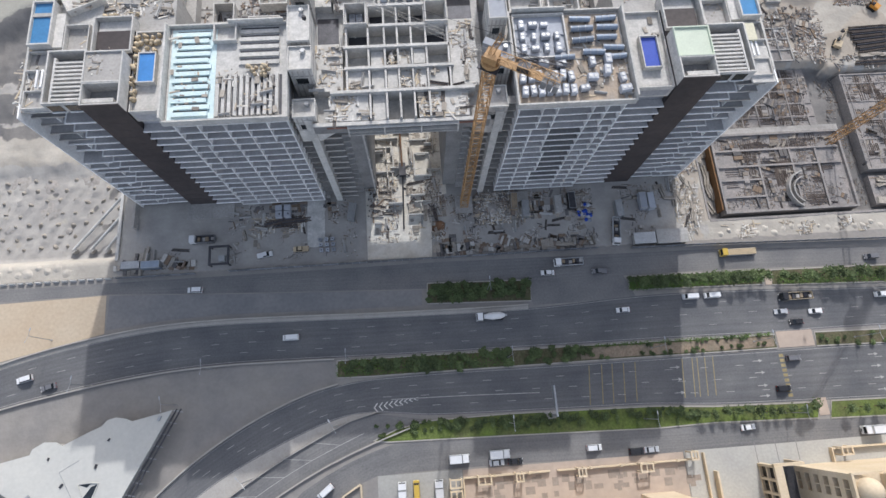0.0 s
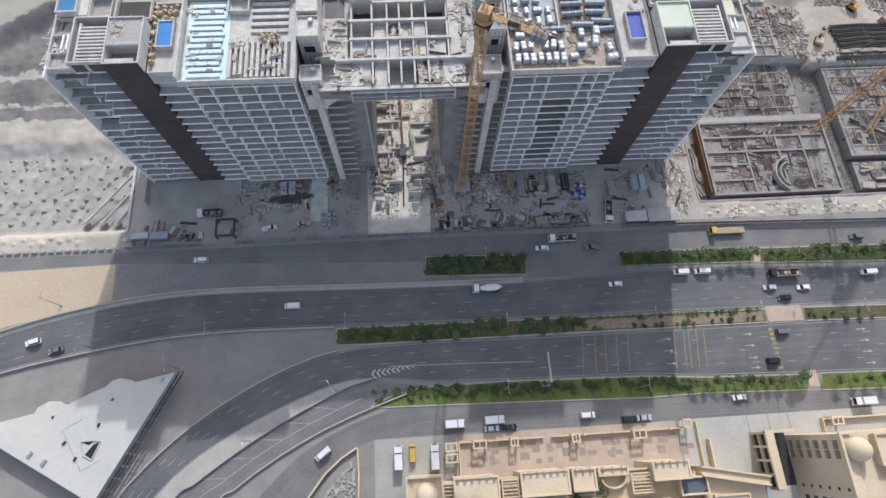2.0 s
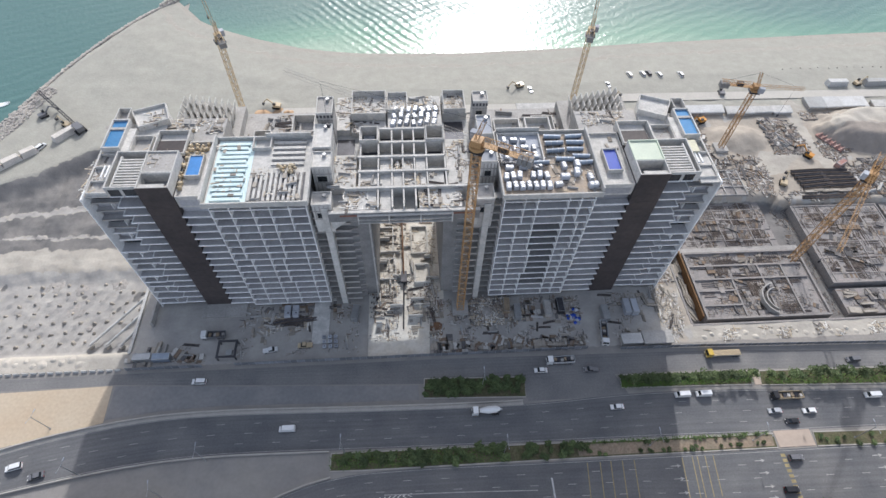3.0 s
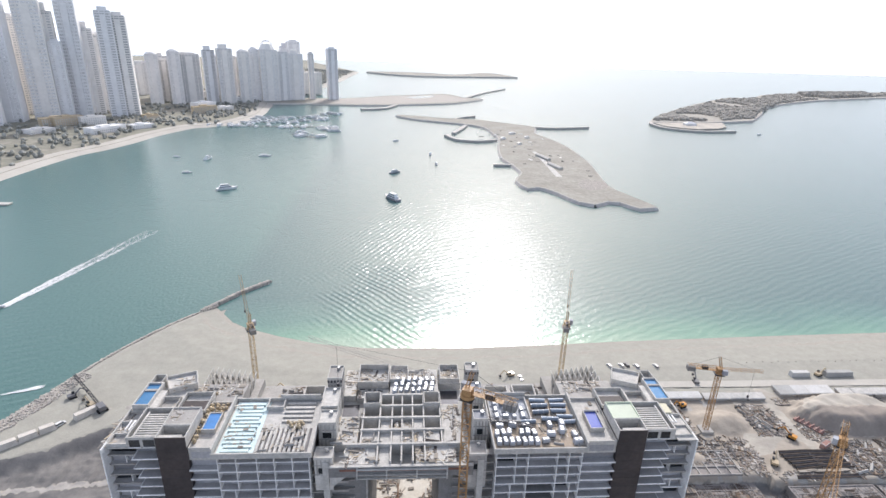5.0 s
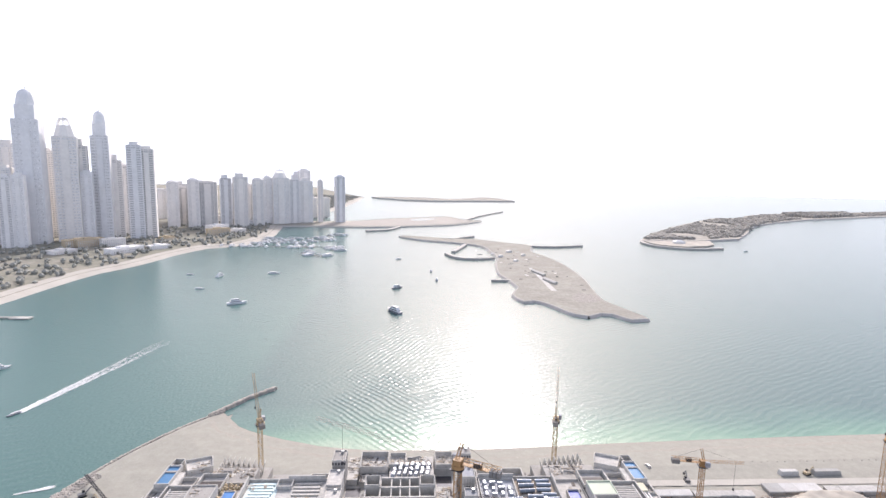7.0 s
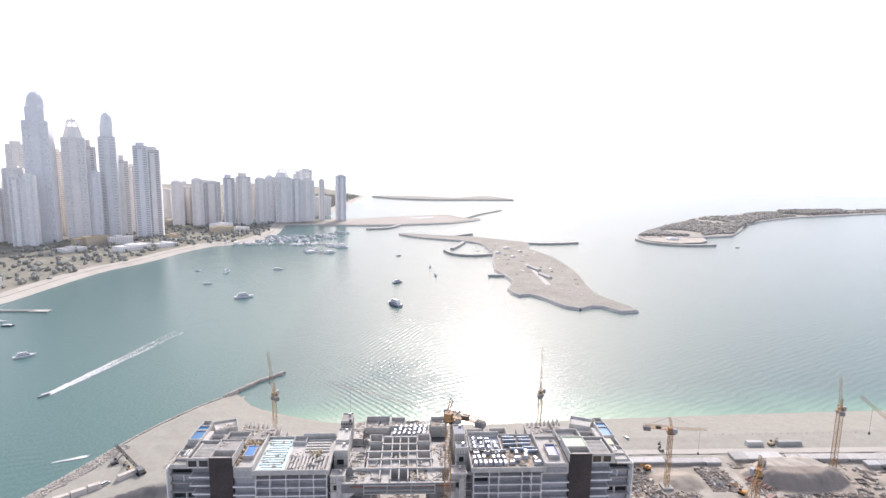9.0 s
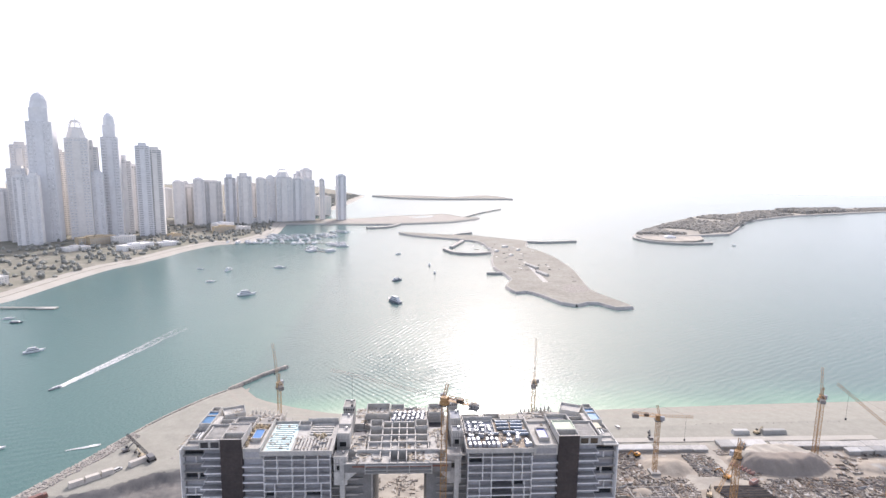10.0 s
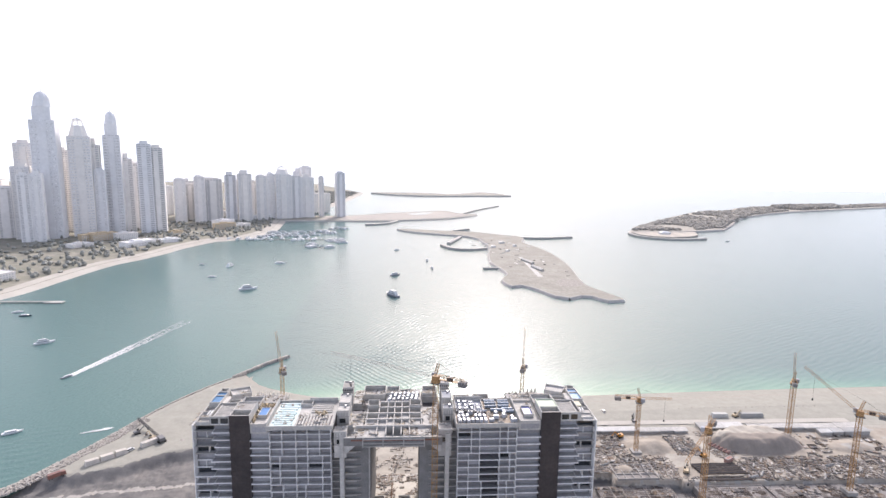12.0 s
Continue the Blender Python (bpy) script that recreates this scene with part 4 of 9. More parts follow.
    if side > 0:
        put("roof_tank", 85.9, 15.8, ROOF + 1.2, 88.9, 20.9, ROOF + 2.6, CANVAS_Y, "pale yellow roof tank housing")
    return t


west_tower = tower(-1, "unfinished concrete apartment tower with a ribbed pale roof")
east_tower = tower(1, "unfinished concrete apartment tower with machinery on its roof")

# ribbed roof of the west tower: planks, with dark sheets painting the shade of slots
slot = Geo().box(-54.6, 2.0, ROOF - 0.1, -43.4, 27.8, ROOF + 0.02)
part("roof_recess", slot, CYAN_W, west_tower, "pale cyan waterproofed roof")
plank = Geo().box(0, 0, 0, 8.6, 1.15, 0.55).mesh("roof_plank", CYAN_W)
plank_shade = Geo().box(0, 0, 0, 8.2, 0.55, 0.06).mesh("roof_slot", STEEL_D)
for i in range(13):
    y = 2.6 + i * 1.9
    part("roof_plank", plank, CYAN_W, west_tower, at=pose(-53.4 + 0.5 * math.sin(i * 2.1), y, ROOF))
    part("roof_slot", plank_shade, STEEL_D, west_tower, at=pose(-53.2, y + 1.2, ROOF + 0.04))
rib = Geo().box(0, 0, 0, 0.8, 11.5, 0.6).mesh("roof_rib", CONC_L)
rib_shade = Geo().box(0, 0, 0, 0.7, 11.3, 0.06).mesh("roof_slot", STEEL_D)
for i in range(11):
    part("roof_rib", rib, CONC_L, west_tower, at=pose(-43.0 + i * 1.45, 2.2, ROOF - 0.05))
    part("roof_slot", rib_shade, STEEL_D, west_tower, at=pose(-42.1 + i * 1.45, 2.3, ROOF - 0.04))
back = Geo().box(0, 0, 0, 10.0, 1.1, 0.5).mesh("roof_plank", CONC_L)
back_shade = Geo().box(0, 0, 0, 9.6, 0.7, 0.06).mesh("roof_slot", STEEL_D)
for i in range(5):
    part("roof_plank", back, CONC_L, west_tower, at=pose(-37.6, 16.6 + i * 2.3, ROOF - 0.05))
    part("roof_slot", back_shade, STEEL_D, west_tower, at=pose(-37.4, 17.8 + i * 2.3, ROOF - 0.04))
part("roof_notch_wall", ring(-44.0, 23.2, -38.2, 28.4, ROOF - 0.1, ROOF + 1.4, 0.35), CONC_L, west_tower)
part("pool_wall", ring(-62.2, 12.2, -57.8, 20.9, ROOF - 0.5, ROOF + 1.2, 0.3), CONC_L, west_tower)
part("pool_basin", Geo().box(-61.9, 12.5, ROOF - 0.5, -58.1, 20.6, ROOF + 0.9), POOL_L, west_tower, "bright blue lined plunge pool")
part("pool_wall", ring(65.4, 10.0, 70.2, 19.6, ROOF - 0.5, ROOF + 1.2, 0.3), CONC_L, east_tower)
part("pool_basin", Geo().box(65.7, 10.3, ROOF - 0.5, 69.9, 19.3, ROOF + 0.5), surf("deep_blue_lining", (0.05, 0.09, 0.42), 0.4, var=0.08, size=3, grain=0.5), east_tower, "deep blue lined plunge pool")
part("pale_terrace", Geo().box(93.2, 4.6, ROOF - 0.1, 99.3, 15.4, ROOF + 0.35), CONC_L, east_tower, "pale sloping terrace slab")
part("roof_carpet", Geo().box(32.4, 2.0, ROOF - 0.1, 61.0, 27.8, ROOF + 0.02), surf("roof_boarding", (0.42, 0.33, 0.24), 0.9, var=0.15, size=4, grain=0.6, tint=(0.30, 0.27, 0.24)), east_tower, "brown boarding on the roof")

# stair and lift cores beside the bridge
for nm, x0, y0, x1, y1, z1, mat, lab in (
    ("lift_core", -25.0, 3.0, -19.4, 8.0, 56.5, CONC_L, "pale concrete lift core"),
    ("lift_core", -24.9, 13.0, -19.2, 19.6, 62.0, CONC_L, "pale concrete lift core with a sunken roof"),
    ("lift_core", -25.0, 21.0, -19.6, 31.4, 62.5, CONC_L, "tall concrete lift core with ribbed sides"),
    ("lift_core", -24.6, 34.0, -19.6, 42.0, 64.8, CONC, "concrete lift core with a dark band"),
    ("lift_core", 23.8, 3.0, 29.8, 9.0, 57.0, CONC, "grey concrete lift core"),
    ("lift_core", 26.4, 13.0, 31.2, 18.0, 62.6, WHITE_M, "white clad lift core with a roof hatch"),
    ("lift_core", 26.5, 25.3, 31.2, 34.1, 62.6, WHITE_M, "white clad lift core with a roof hatch"),
    ("lift_core", 26.0, 38.2, 30.8, 43.2, 65.0, CONC, "concrete lift core with a dark band"),
):
    t = thing(nm, lab, "lift core", group="lift cores")
    part("shaft", Geo().box(x0, y0, 44, x1, y1, z1), CONC_L if mat is WHITE_M else mat, t)
    part("roof_slab", Geo().box(x0 + 0.1, y0 + 0.1, z1, x1 - 0.1, y1 - 0.1, z1 + 0.15), mat, t)
    part("coping", ring(x0 - 0.1, y0 - 0.1, x1 + 0.1, y1 + 0.1, z1, z1 + 0.7, 0.25), CONC_L, t)
    for zz in (z1 - 2.6, z1 - 6.2):
        part("joint_band", ring(x0 - 0.06, y0 - 0.06, x1 + 0.06, y1 + 0.06, zz, zz + 0.25, 0.1), CONC_D, t)
    # dark plate on the shaft imitates a shaded hole
    part("opening", Geo().box(x0 + 1.2, y0 - 0.14, z1 - 5.6, x1 - 1.6, y0 - 0.02, z1 - 3.4), GLASS_D, t, "dark plate for the shade in an unglazed opening")
    part("hatch", Geo().frustum((x0 + x1) / 2 + 0.8, y1 - 1.6, z1 + 0.5, z1 + 1.2, 0.7, 0.6, 8), STEEL, t)
    if z1 > 64.2:
        part("louvre_band", Geo().box(x0 - 0.1, y0 - 0.1, z1 - 1.4, x1 + 0.1, y1 + 0.1, z1 - 0.4), STEEL_D, t, "dark louvre band")
    g = Geo()
    for i in range(4):
        g.box(x0 + 0.6 + i * (x1 - x0 - 1.2) / 3.3, y0 - 0.12, 50, x0 + 1.0 + i * (x1 - x0 - 1.2) / 3.3, y0 + 0.02, z1 - 0.3)
    part("rib", g, CONC, t)

# ---- the bridge between the towers ----
bridge = thing("sky_bridge", "unfinished concrete bridge deck with bare beams joining two towers", "building")
part("deck", Geo().box(-20.4, 2.0, 50.6, 25.4, 57.0, 52.0), CONC_L, bridge)
part("front_beam", Geo().box(-20.4, 1.4, 50.6, 25.4, 2.0, 54.6), CONC_D, bridge)
part("front_coping", Geo().box(-20.4, 1.1, 54.6, 25.4, 2.1, 54.95), CONC_L, bridge)
part("red_edge_strip", Geo().box(-17.0, 1.25, 53.0, 24.0, 1.4, 53.7), surf("red_primer", (0.24, 0.12, 0.09), 0.8, var=0.2, size=3, grain=0.5), bridge, "strip of dull red primer")
for z in (50.4, 51.9, 53.9):
    part("ledge", Geo().box(-11.5, 0.5, z, 17.2, 1.25, z + 0.25), CONC_L, bridge)
for x in (-11.5, -2.2, 7.4, 17.0):
    part("hanger", Geo().box(x - 0.18, 0.4, 50.2, x + 0.18, 1.25, 54.4), CONC_L, bridge)
for x, d in ((-20.0, 1), (25.0, -1)):
    part("haunch", Geo().hexa([(x, 1.6, 47.0), (x + d * 1.0, 1.6, 47.0), (x + d * 1.0, 2.4, 47.0), (x, 2.4, 47.0)], [(x, 1.6, 50.6), (x + d * 5.0, 1.6, 50.6), (x + d * 5.0, 2.4, 50.6), (x, 2.4, 50.6)]), CONC_L, bridge)
for y, x0, x1 in ((10.0, -15.6, 22.0), (17.0, -11.8, 16.9), (23.4, -12.0, 15.8), (30.0, -5.2, 15.2), (36.5, -5.2, 10.0)):
    part("long_beam", Geo().box(x0, y - 0.4, 52.0, x1, y + 0.4, 56.4), CONC_L, bridge)
for x, y0, y1 in ((-11.2, 10.5, 36.0), (-5.4, 2.2, 36.0), (-1.1, 2.2, 36.0), (2.4, 2.2, 36.0), (6.1, 2.2, 36.0), (10.0, 2.2, 36.0), (15.9, 10.5, 36.0)):
    for a, b in ((2.2, 9.5), (10.5, 16.5), (17.5, 22.9), (23.9, 29.5), (30.5, 36.0)):
        if a >= y0 - 0.2 and b <= y1 + 0.2:
            part("cross_beam", Geo().box(x - 0.25, a, 52.0, x + 0.25, b, 56.1), CONC_L, bridge)
# no shafts are cut: dark sheets on the deck stand for their shade
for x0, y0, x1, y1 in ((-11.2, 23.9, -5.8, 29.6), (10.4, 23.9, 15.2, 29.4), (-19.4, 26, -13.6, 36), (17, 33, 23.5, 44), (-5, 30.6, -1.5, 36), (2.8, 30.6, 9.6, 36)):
    part("open_shaft", Geo().box(x0, y0, 52.0, x1, y1, 52.08), STEEL_D, bridge, "dark sheet for the shade in an open shaft")
for x0, y0, x1, y1, z in ((-4.9, 11.2, -1.5, 17.2, 54.9), (-0.7, 11.2, 2.0, 17.2, 55.3), (2.8, 11.2, 5.7, 17.2, 54.7), (6.5, 11.2, 9.6, 17.2, 55.1), (10.4, 11.2, 15.2, 17.2, 55.5), (-11.2, 11.2, -5.8, 17.2, 55.1), (2.8, 18.4, 5.7, 22.8, 54.9), (6.5, 18.4, 9.6, 22.8, 55.3), (-4.9, 18.4, -1.5, 22.8, 54.9), (-16, 2.4, -6, 9.8, 54.9), (7, 2.4, 20, 9.8, 55.1), (-4.9, 2.4, -1.5, 9.8, 54.7), (-14.8, 43, -3.0, 55, 55.0), (-2.4, 37, 16, 54, 55.4), (16.6, 45, 25, 56, 55.0), (-20.0, 38, -15.2, 55, 54.6), (-14.6, 37.2, -3.0, 42.6, 54.2)):
    part("room_slab", Geo().box(x0, y0, 52.0, x1, y1, z), CONC_L, bridge)
part("aisle_slab", Geo().box(-20.2, 11.2, 52.0, -12.4, 25.5, 55.0), CONC_L, bridge)
part("aisle_slab", Geo().box(16.4, 11.2, 52.0, 23.4, 32.0, 55.0), CONC_L, bridge)
part("room_wall", ring(-14.8, 43, -3.0, 55.2, 55.0, 57.4, 0.3), CONC_L, bridge)
part("room_wall", ring(-2.6, 45.0, 4.4, 54.4, 55.4, 57.2, 0.25), CONC_L, bridge)
part("room_wall", ring(17.0, 45.4, 24.6, 55.6, 55.0, 56.8, 0.25), CONC_L, bridge)
part("room_wall", ring(-11.6, 29.9, -5.6, 36.6, 52.0, 57.4, 0.3), CONC_L, bridge)
part("room_wall", ring(10.2, 29.9, 16.2, 36.6, 52.0, 57.4, 0.3), CONC_L, bridge)


# ---- tower cranes ----
JIB = surf("pale_jib_steel", (0.40, 0.38, 0.35), 0.6, 0.2, var=0.15, size=4, grain=0.5, bump=0.03)


def lattice(geo, p, q, w, step, r):
    """A square lattice boom from p to q."""
    p, q = Vector(p), Vector(q)
    d = (q - p)
    n = max(1, int(d.length / step))
    d.normalize()
    up = Vector((0, 0, 1)) if abs(d.z) < 0.9 else Vector((0, 1, 0))
    a = d.cross(up).normalized()
    b = a.cross(d).normalized()
    cs = [a * w / 2 + b * w / 2, a * -w / 2 + b * w / 2, a * -w / 2 - b * w / 2, a * w / 2 - b * w / 2]
    for c in cs:
        geo.rod(p + c, q + c, r)
    span = (q - p) / n
    for i in range(n):
        for j in range(4):
            c0, c1 = cs[j], cs[(j + 1) % 4]
            if i % 2:
                c0, c1 = c1, c0
            geo.rod(p + span * i + c0, p + span * (i + 1) + c1, r * 0.6, 3)
            geo.rod(p + span * i + c0, p + span * i + c1, r * 0.6, 3)
    return geo


def tower_crane(x, y, h, yaw, jib, luff, counter=12.0, w=2.0, mat=CRANE_Y, base=0.0, label="yellow lattice tower crane", peak_h=9.0):
    """yaw: heading of the jib, degrees from +x. luff: the jib's rise in degrees."""
    c = thing("tower_crane", label, "crane", pose(x, y, base), group="tower cranes")
    part("footing", Geo().box(-3, -3, -1, 3, 3, 1.2), CONC, c)
    part("mast", lattice(Geo(), (0, 0, 1.2), (0, 0, h), w, w * 0.9, 0.15), mat, c)
    top = part("slewing_unit", Geo().frustum(0, 0, h, h + 1.0, w * 0.9, w * 0.9, 12).box(-1.4, -1.4, h + 1.0, 1.4, 1.4, h + 3.0), mat, c, at=pose(0, 0, 0, 0, 0, yaw))
    part("cab", Geo().box(0.6, -3.0, h + 0.8, 2.8, -1.4, h + 3.2), WHITE_M, top, "white operator cab")
    part("platform", ring(-2.2, -2.2, 2.2, 2.2, h - 0.4, h - 0.2, 0.9), STEEL_D, top)
    L = math.radians(luff)
    tip = (1.5 + jib * math.cos(L), 0, h + 2.6 + jib * math.sin(L))
    part("jib", lattice(Geo(), (1.5, 0, h + 2.6), tip, 1.1, 1.9, 0.035 if jib > 50 else 0.06), JIB if jib > 50 else mat, top)
    g = Geo()
    lattice(g, (-1.5, 0, h + 2.6), (-counter, 0, h + 2.6), 1.8, 1.6, 0.1)
    g.box(-counter, -0.9, h + 1.7, -1.5, 0.9, h + 1.8)
    part("counter_jib", g, mat, top)
    for i in range(3):
        part("counterweight", Geo().box(-counter + i * 1.3, -1.2, h + 0.2, -counter + 1.1 + i * 1.3, 1.5, h + 2.4), CONC_D, top, "dark counterweight block")
    part("winch", Geo().box(-counter * 0.55, -0.8, h + 1.8, -counter * 0.55 + 2.6, 0.8, h + 3.4), STEEL_D, top)
    peak = (-1.2, 0, h + peak_h)
    part("peak_frame", lattice(Geo(), (0.3, 0, h + 3), peak, 1.0, 1.4, 0.09), mat, top)
    part("tie_rod", Geo().rod(peak, (1.5 + (tip[0] - 1.5) * 0.8, 0, h + 2.6 + (tip[2] - h - 2.6) * 0.8 + 0.8), 0.035, 3), STEEL_D, top)
    part("tie_rod", Geo().rod(peak, (-counter + 1, 0, h + 3), 0.06, 3), STEEL_D, top)
    hook = tip[0] * 0.8
    hz = h + 2.6 + (tip[2] - h - 2.6) * 0.8
    rope = part("hoist_rope", Geo().rod((hook, 0, hz), (hook, 0, hz - 14), 0.05, 3), STEEL_D, top)
    part("hook_block", Geo().box(hook - 0.4, -0.3, hz - 15.2, hook + 0.4, 0.3, hz - 14), STEEL_D, rope)
    return c


tower_crane(21.8, -1.8, 83, 152, 56, 2, 15, 2.4, CRANE_Y)
tower_crane(-72.6, 104.6, 46, 118, 24, 62, 7, 2.0, CRANE_P, label="faded tan lattice tower crane")
tower_crane(85.2, 106.0, 46, 75, 26, 70, 7, 2.0, CRANE_P, label="faded tan lattice tower crane")
tower_crane(155.0, 81.0, 34, -12, 18, 3, 15, 2.0, CRANE_Y)
tower_crane(162.5, 16.0, 52, 228, 40, -1, 12, 2.2, CRANE_Y, base=-5)
tower_crane(264.8, 92.8, 40, 60, 18, 65, 7, 2.4, CRANE_Y)
tower_crane(260.0, 34.5, 46, 150, 34, 38, 12, 2.0, CRANE_Y)


# ---- far shore ----
def sheet(rows):
    """A surface through several lines of equal length, each at its own height."""
    g = Geo()
    n = len(rows[0][0])
    for pts, z in rows:
        g.v += [(p[0], p[1], z) for p in pts]
    for j in range(len(rows) - 1):
        for i in range(n - 1):
            a = j * n + i
            g.f.append((a, a + 1, a + n + 1, a + n))
    return g


# darker copy of the sand: the islands' backlight is put into the colour
ISLE = surf("backlit_island_sand", (0.345, 0.33, 0.29), 0.95, var=0.16, size=40, grain=6, bump=0.3, tint=(0.27, 0.255, 0.22))


def island(name, poly, z, mat, label, rim=3.5):
    poly = poly[4:] + poly[:4]
    p = resample(poly + [poly[0]], 14)[:-1]
    ob = setting(name, Geo().prism(p, -9, z), mat, label, "island")
    loop = p + [p[0]]
    turn = 1 if sum(a[0] * b[1] - b[0] * a[1] for a, b in zip(loop, loop[1:])) < 0 else -1
    part("rock_rim", sheet([(sideways(loop, -turn * 0.5), z + 0.2), (sideways(loop, turn * 0.8), z - 0.1), (sideways(loop, turn * 4.0), SEA_Z - 0.4)]), FARROCK, ob)
    return ob


island("island_main", [(304, 478), (281, 473), (267, 499), (252, 502), (231, 488), (214.7, 500), (197, 545), (180, 568), (164, 562), (156, 600), (163, 627), (174, 655), (169, 710), (162, 767), (172, 865), (186, 942), (184, 1030), (176, 1100), (140, 1150), (28, 1214), (-27, 1284), (21, 1280), (98, 1246), (168, 1238), (210, 1202), (264, 1158), (295, 1127), (276, 1034), (289, 972), (302, 892), (303, 783), (298, 713), (287, 638), (280, 574), (291, 528)], 0.5, ISLE, "long sandy artificial island edged with rocks")
setting("breakwater_arm", rail(Geo(), resample([(288, 1127), (344, 1119), (429, 1145)], 12), 9, -6, 1.2), FARROCK, "thin rock breakwater arm", "breakwater")
setting("breakwater_jetty", rail(Geo(), [(172, 711), (139, 710)], 5, -6, 0.6), FARROCK, "short rock jetty of the island", "breakwater")
setting("breakwater_north", rail(Geo(), resample([(118, 1240), (140, 1272), (176, 1303)], 8), 7, -6, 1.0), FARROCK, "thin rock breakwater", "breakwater")
setting("breakwater_hook", rail(Geo(), resample([(178, 942), (164, 934), (135.5, 924.5), (99.6, 939), (81, 989)], 8), 8, -6, 1.2), FARROCK, "curved rock breakwater", "breakwater")
setting("breakwater_stub", rail(Geo(), [(137, 1135), (119, 1075), (98.6, 1017)], 9, -6, 1.0), FARROCK, "short rock breakwater", "breakwater")
setting("groyne", rail(Geo(), resample([(-140, 216), (-122, 246), (-105.5, 265.7)], 4), 1.6, -6, -1.3), ROCK, "rock groyne running into the sea", "breakwater")
island("island_spit", [(-420, 1500), (-292, 1498), (-149, 1493), (-42, 1520), (70, 1567), (149, 1613), (253, 1750), (194, 1790), (137, 1908), (35, 1845), (-71, 1784), (-148, 1708), (-241, 1655), (-420, 1640)], 0.5, ISLE, "low sandy spit")
setting("breakwater_spit", rail(Geo(), resample([(192, 1767), (281, 1980), (405, 2213)], 20), 10, -6, 1.0), FARROCK, "thin rock breakwater", "breakwater")
setting("breakwater_quay", rail(Geo(), resample([(-126, 1397), (-65, 1433), (-33, 1521)], 12), 12, -6, 1.0), FARROCK, "short rock quay of the spit", "breakwater")
setting("lagoon", Geo().prism([(-7, 1745), (24, 1708), (72, 1750), (96, 1822), (46, 1818)], 0.45, 0.72), SEA, "small bright lagoon inside the spit", "water")
island("island_far", [(-233, 3180), (-85, 2978), (112, 2904), (416, 2966), (609, 3005), (561, 3246), (466, 3364), (259, 3114), (86, 3206)], 4, ISLE, "distant low island")
# scrub colour is greyed and lightened in place of real haze
SCRUB = surf("hazed_dry_scrub", (0.40, 0.37, 0.325), 0.95, var=0.2, size=40, grain=8, bump=0.3, tint=(0.30, 0.285, 0.25))
island("island_crescent", [(628, 1253), (676, 1262), (738, 1256), (839, 1288), (944, 1326), (1063, 1475), (1206, 1672), (1389, 1847), (1665, 2035), (2002, 2196), (2421, 2387), (3105, 2683), (3403, 2967), (2718, 2713), (2156, 2502), (1918, 2429), (1560, 2237), (1400, 2061), (1290, 2047), (1083, 1839), (891, 1624), (747, 1434)], 1.5, SCRUB, "wooded crescent island with a rocky edge")
setting("crescent_sand", Geo().prism([(632, 1246), (636, 1195), (660, 1165), (700, 1150), (760, 1165), (800, 1200), (830, 1275), (738, 1252), (676, 1258)], -6, 0.6), SAND, "low sandy flat inside the breakwater", "ground")
setting("breakwater_crescent", rail(Geo(), resample([(690, 1345), (628, 1253), (618, 1191), (637, 1146), (699, 1117), (783, 1131)], 12), 9, -6, 1.2), FARROCK, "curved rock breakwater", "breakwater")
COAST = [(-1200, -300), (-760, 180), (-620, 360), (-545, 472), (-534, 520), (-533, 600), (-531, 680), (-524, 745), (-508, 790), (-494, 850), (-482, 940), (-450, 1040), (-400, 1080), (-370, 1230), (-390, 1420), (-420, 1700), (-330, 2200), (-300, 3200), (-977, 4942), (-3891, 3851), (-3600, -300)]
coast_line = resample(COAST[:18], 30)
setting("mainland", Geo().prism(coast_line + COAST[18:], -9, 0.3), surf("dry_far_land", (0.30, 0.28, 0.235), 0.95, var=0.2, size=60, grain=12, bump=0.2, tint=(0.21, 0.21, 0.165)), "green and sandy mainland shore", "land")
setting("mainland_beach", sheet([(sideways(coast_line, 20), 0.6), (sideways(coast_line, 2), 0.4), (sideways(coast_line, -20), SEA_Z - 0.4)]), BEACH, "pale beach strip along the mainland", "beach")

# far towers: x, y, width, height, depth, crown, facade
TALL_TOWERS = [
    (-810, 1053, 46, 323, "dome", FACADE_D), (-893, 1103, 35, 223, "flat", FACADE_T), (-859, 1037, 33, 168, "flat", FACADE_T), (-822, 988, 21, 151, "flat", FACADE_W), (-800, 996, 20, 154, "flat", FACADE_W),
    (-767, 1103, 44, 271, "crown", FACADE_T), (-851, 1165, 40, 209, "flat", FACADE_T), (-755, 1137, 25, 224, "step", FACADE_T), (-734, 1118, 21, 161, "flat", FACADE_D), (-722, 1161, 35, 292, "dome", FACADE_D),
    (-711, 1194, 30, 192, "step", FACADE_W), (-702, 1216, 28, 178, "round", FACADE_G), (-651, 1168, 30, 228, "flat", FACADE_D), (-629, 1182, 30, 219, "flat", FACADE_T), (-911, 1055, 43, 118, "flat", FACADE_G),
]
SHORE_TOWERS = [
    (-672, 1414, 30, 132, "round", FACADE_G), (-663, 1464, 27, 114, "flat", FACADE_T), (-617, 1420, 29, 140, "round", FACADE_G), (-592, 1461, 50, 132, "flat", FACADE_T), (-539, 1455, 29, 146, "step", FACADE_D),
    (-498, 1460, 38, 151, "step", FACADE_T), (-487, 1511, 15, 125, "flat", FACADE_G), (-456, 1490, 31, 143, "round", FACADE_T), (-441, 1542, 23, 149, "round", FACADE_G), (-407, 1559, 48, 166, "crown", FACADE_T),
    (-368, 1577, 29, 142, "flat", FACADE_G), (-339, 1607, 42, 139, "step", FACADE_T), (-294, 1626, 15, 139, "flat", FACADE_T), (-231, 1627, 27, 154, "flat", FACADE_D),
]
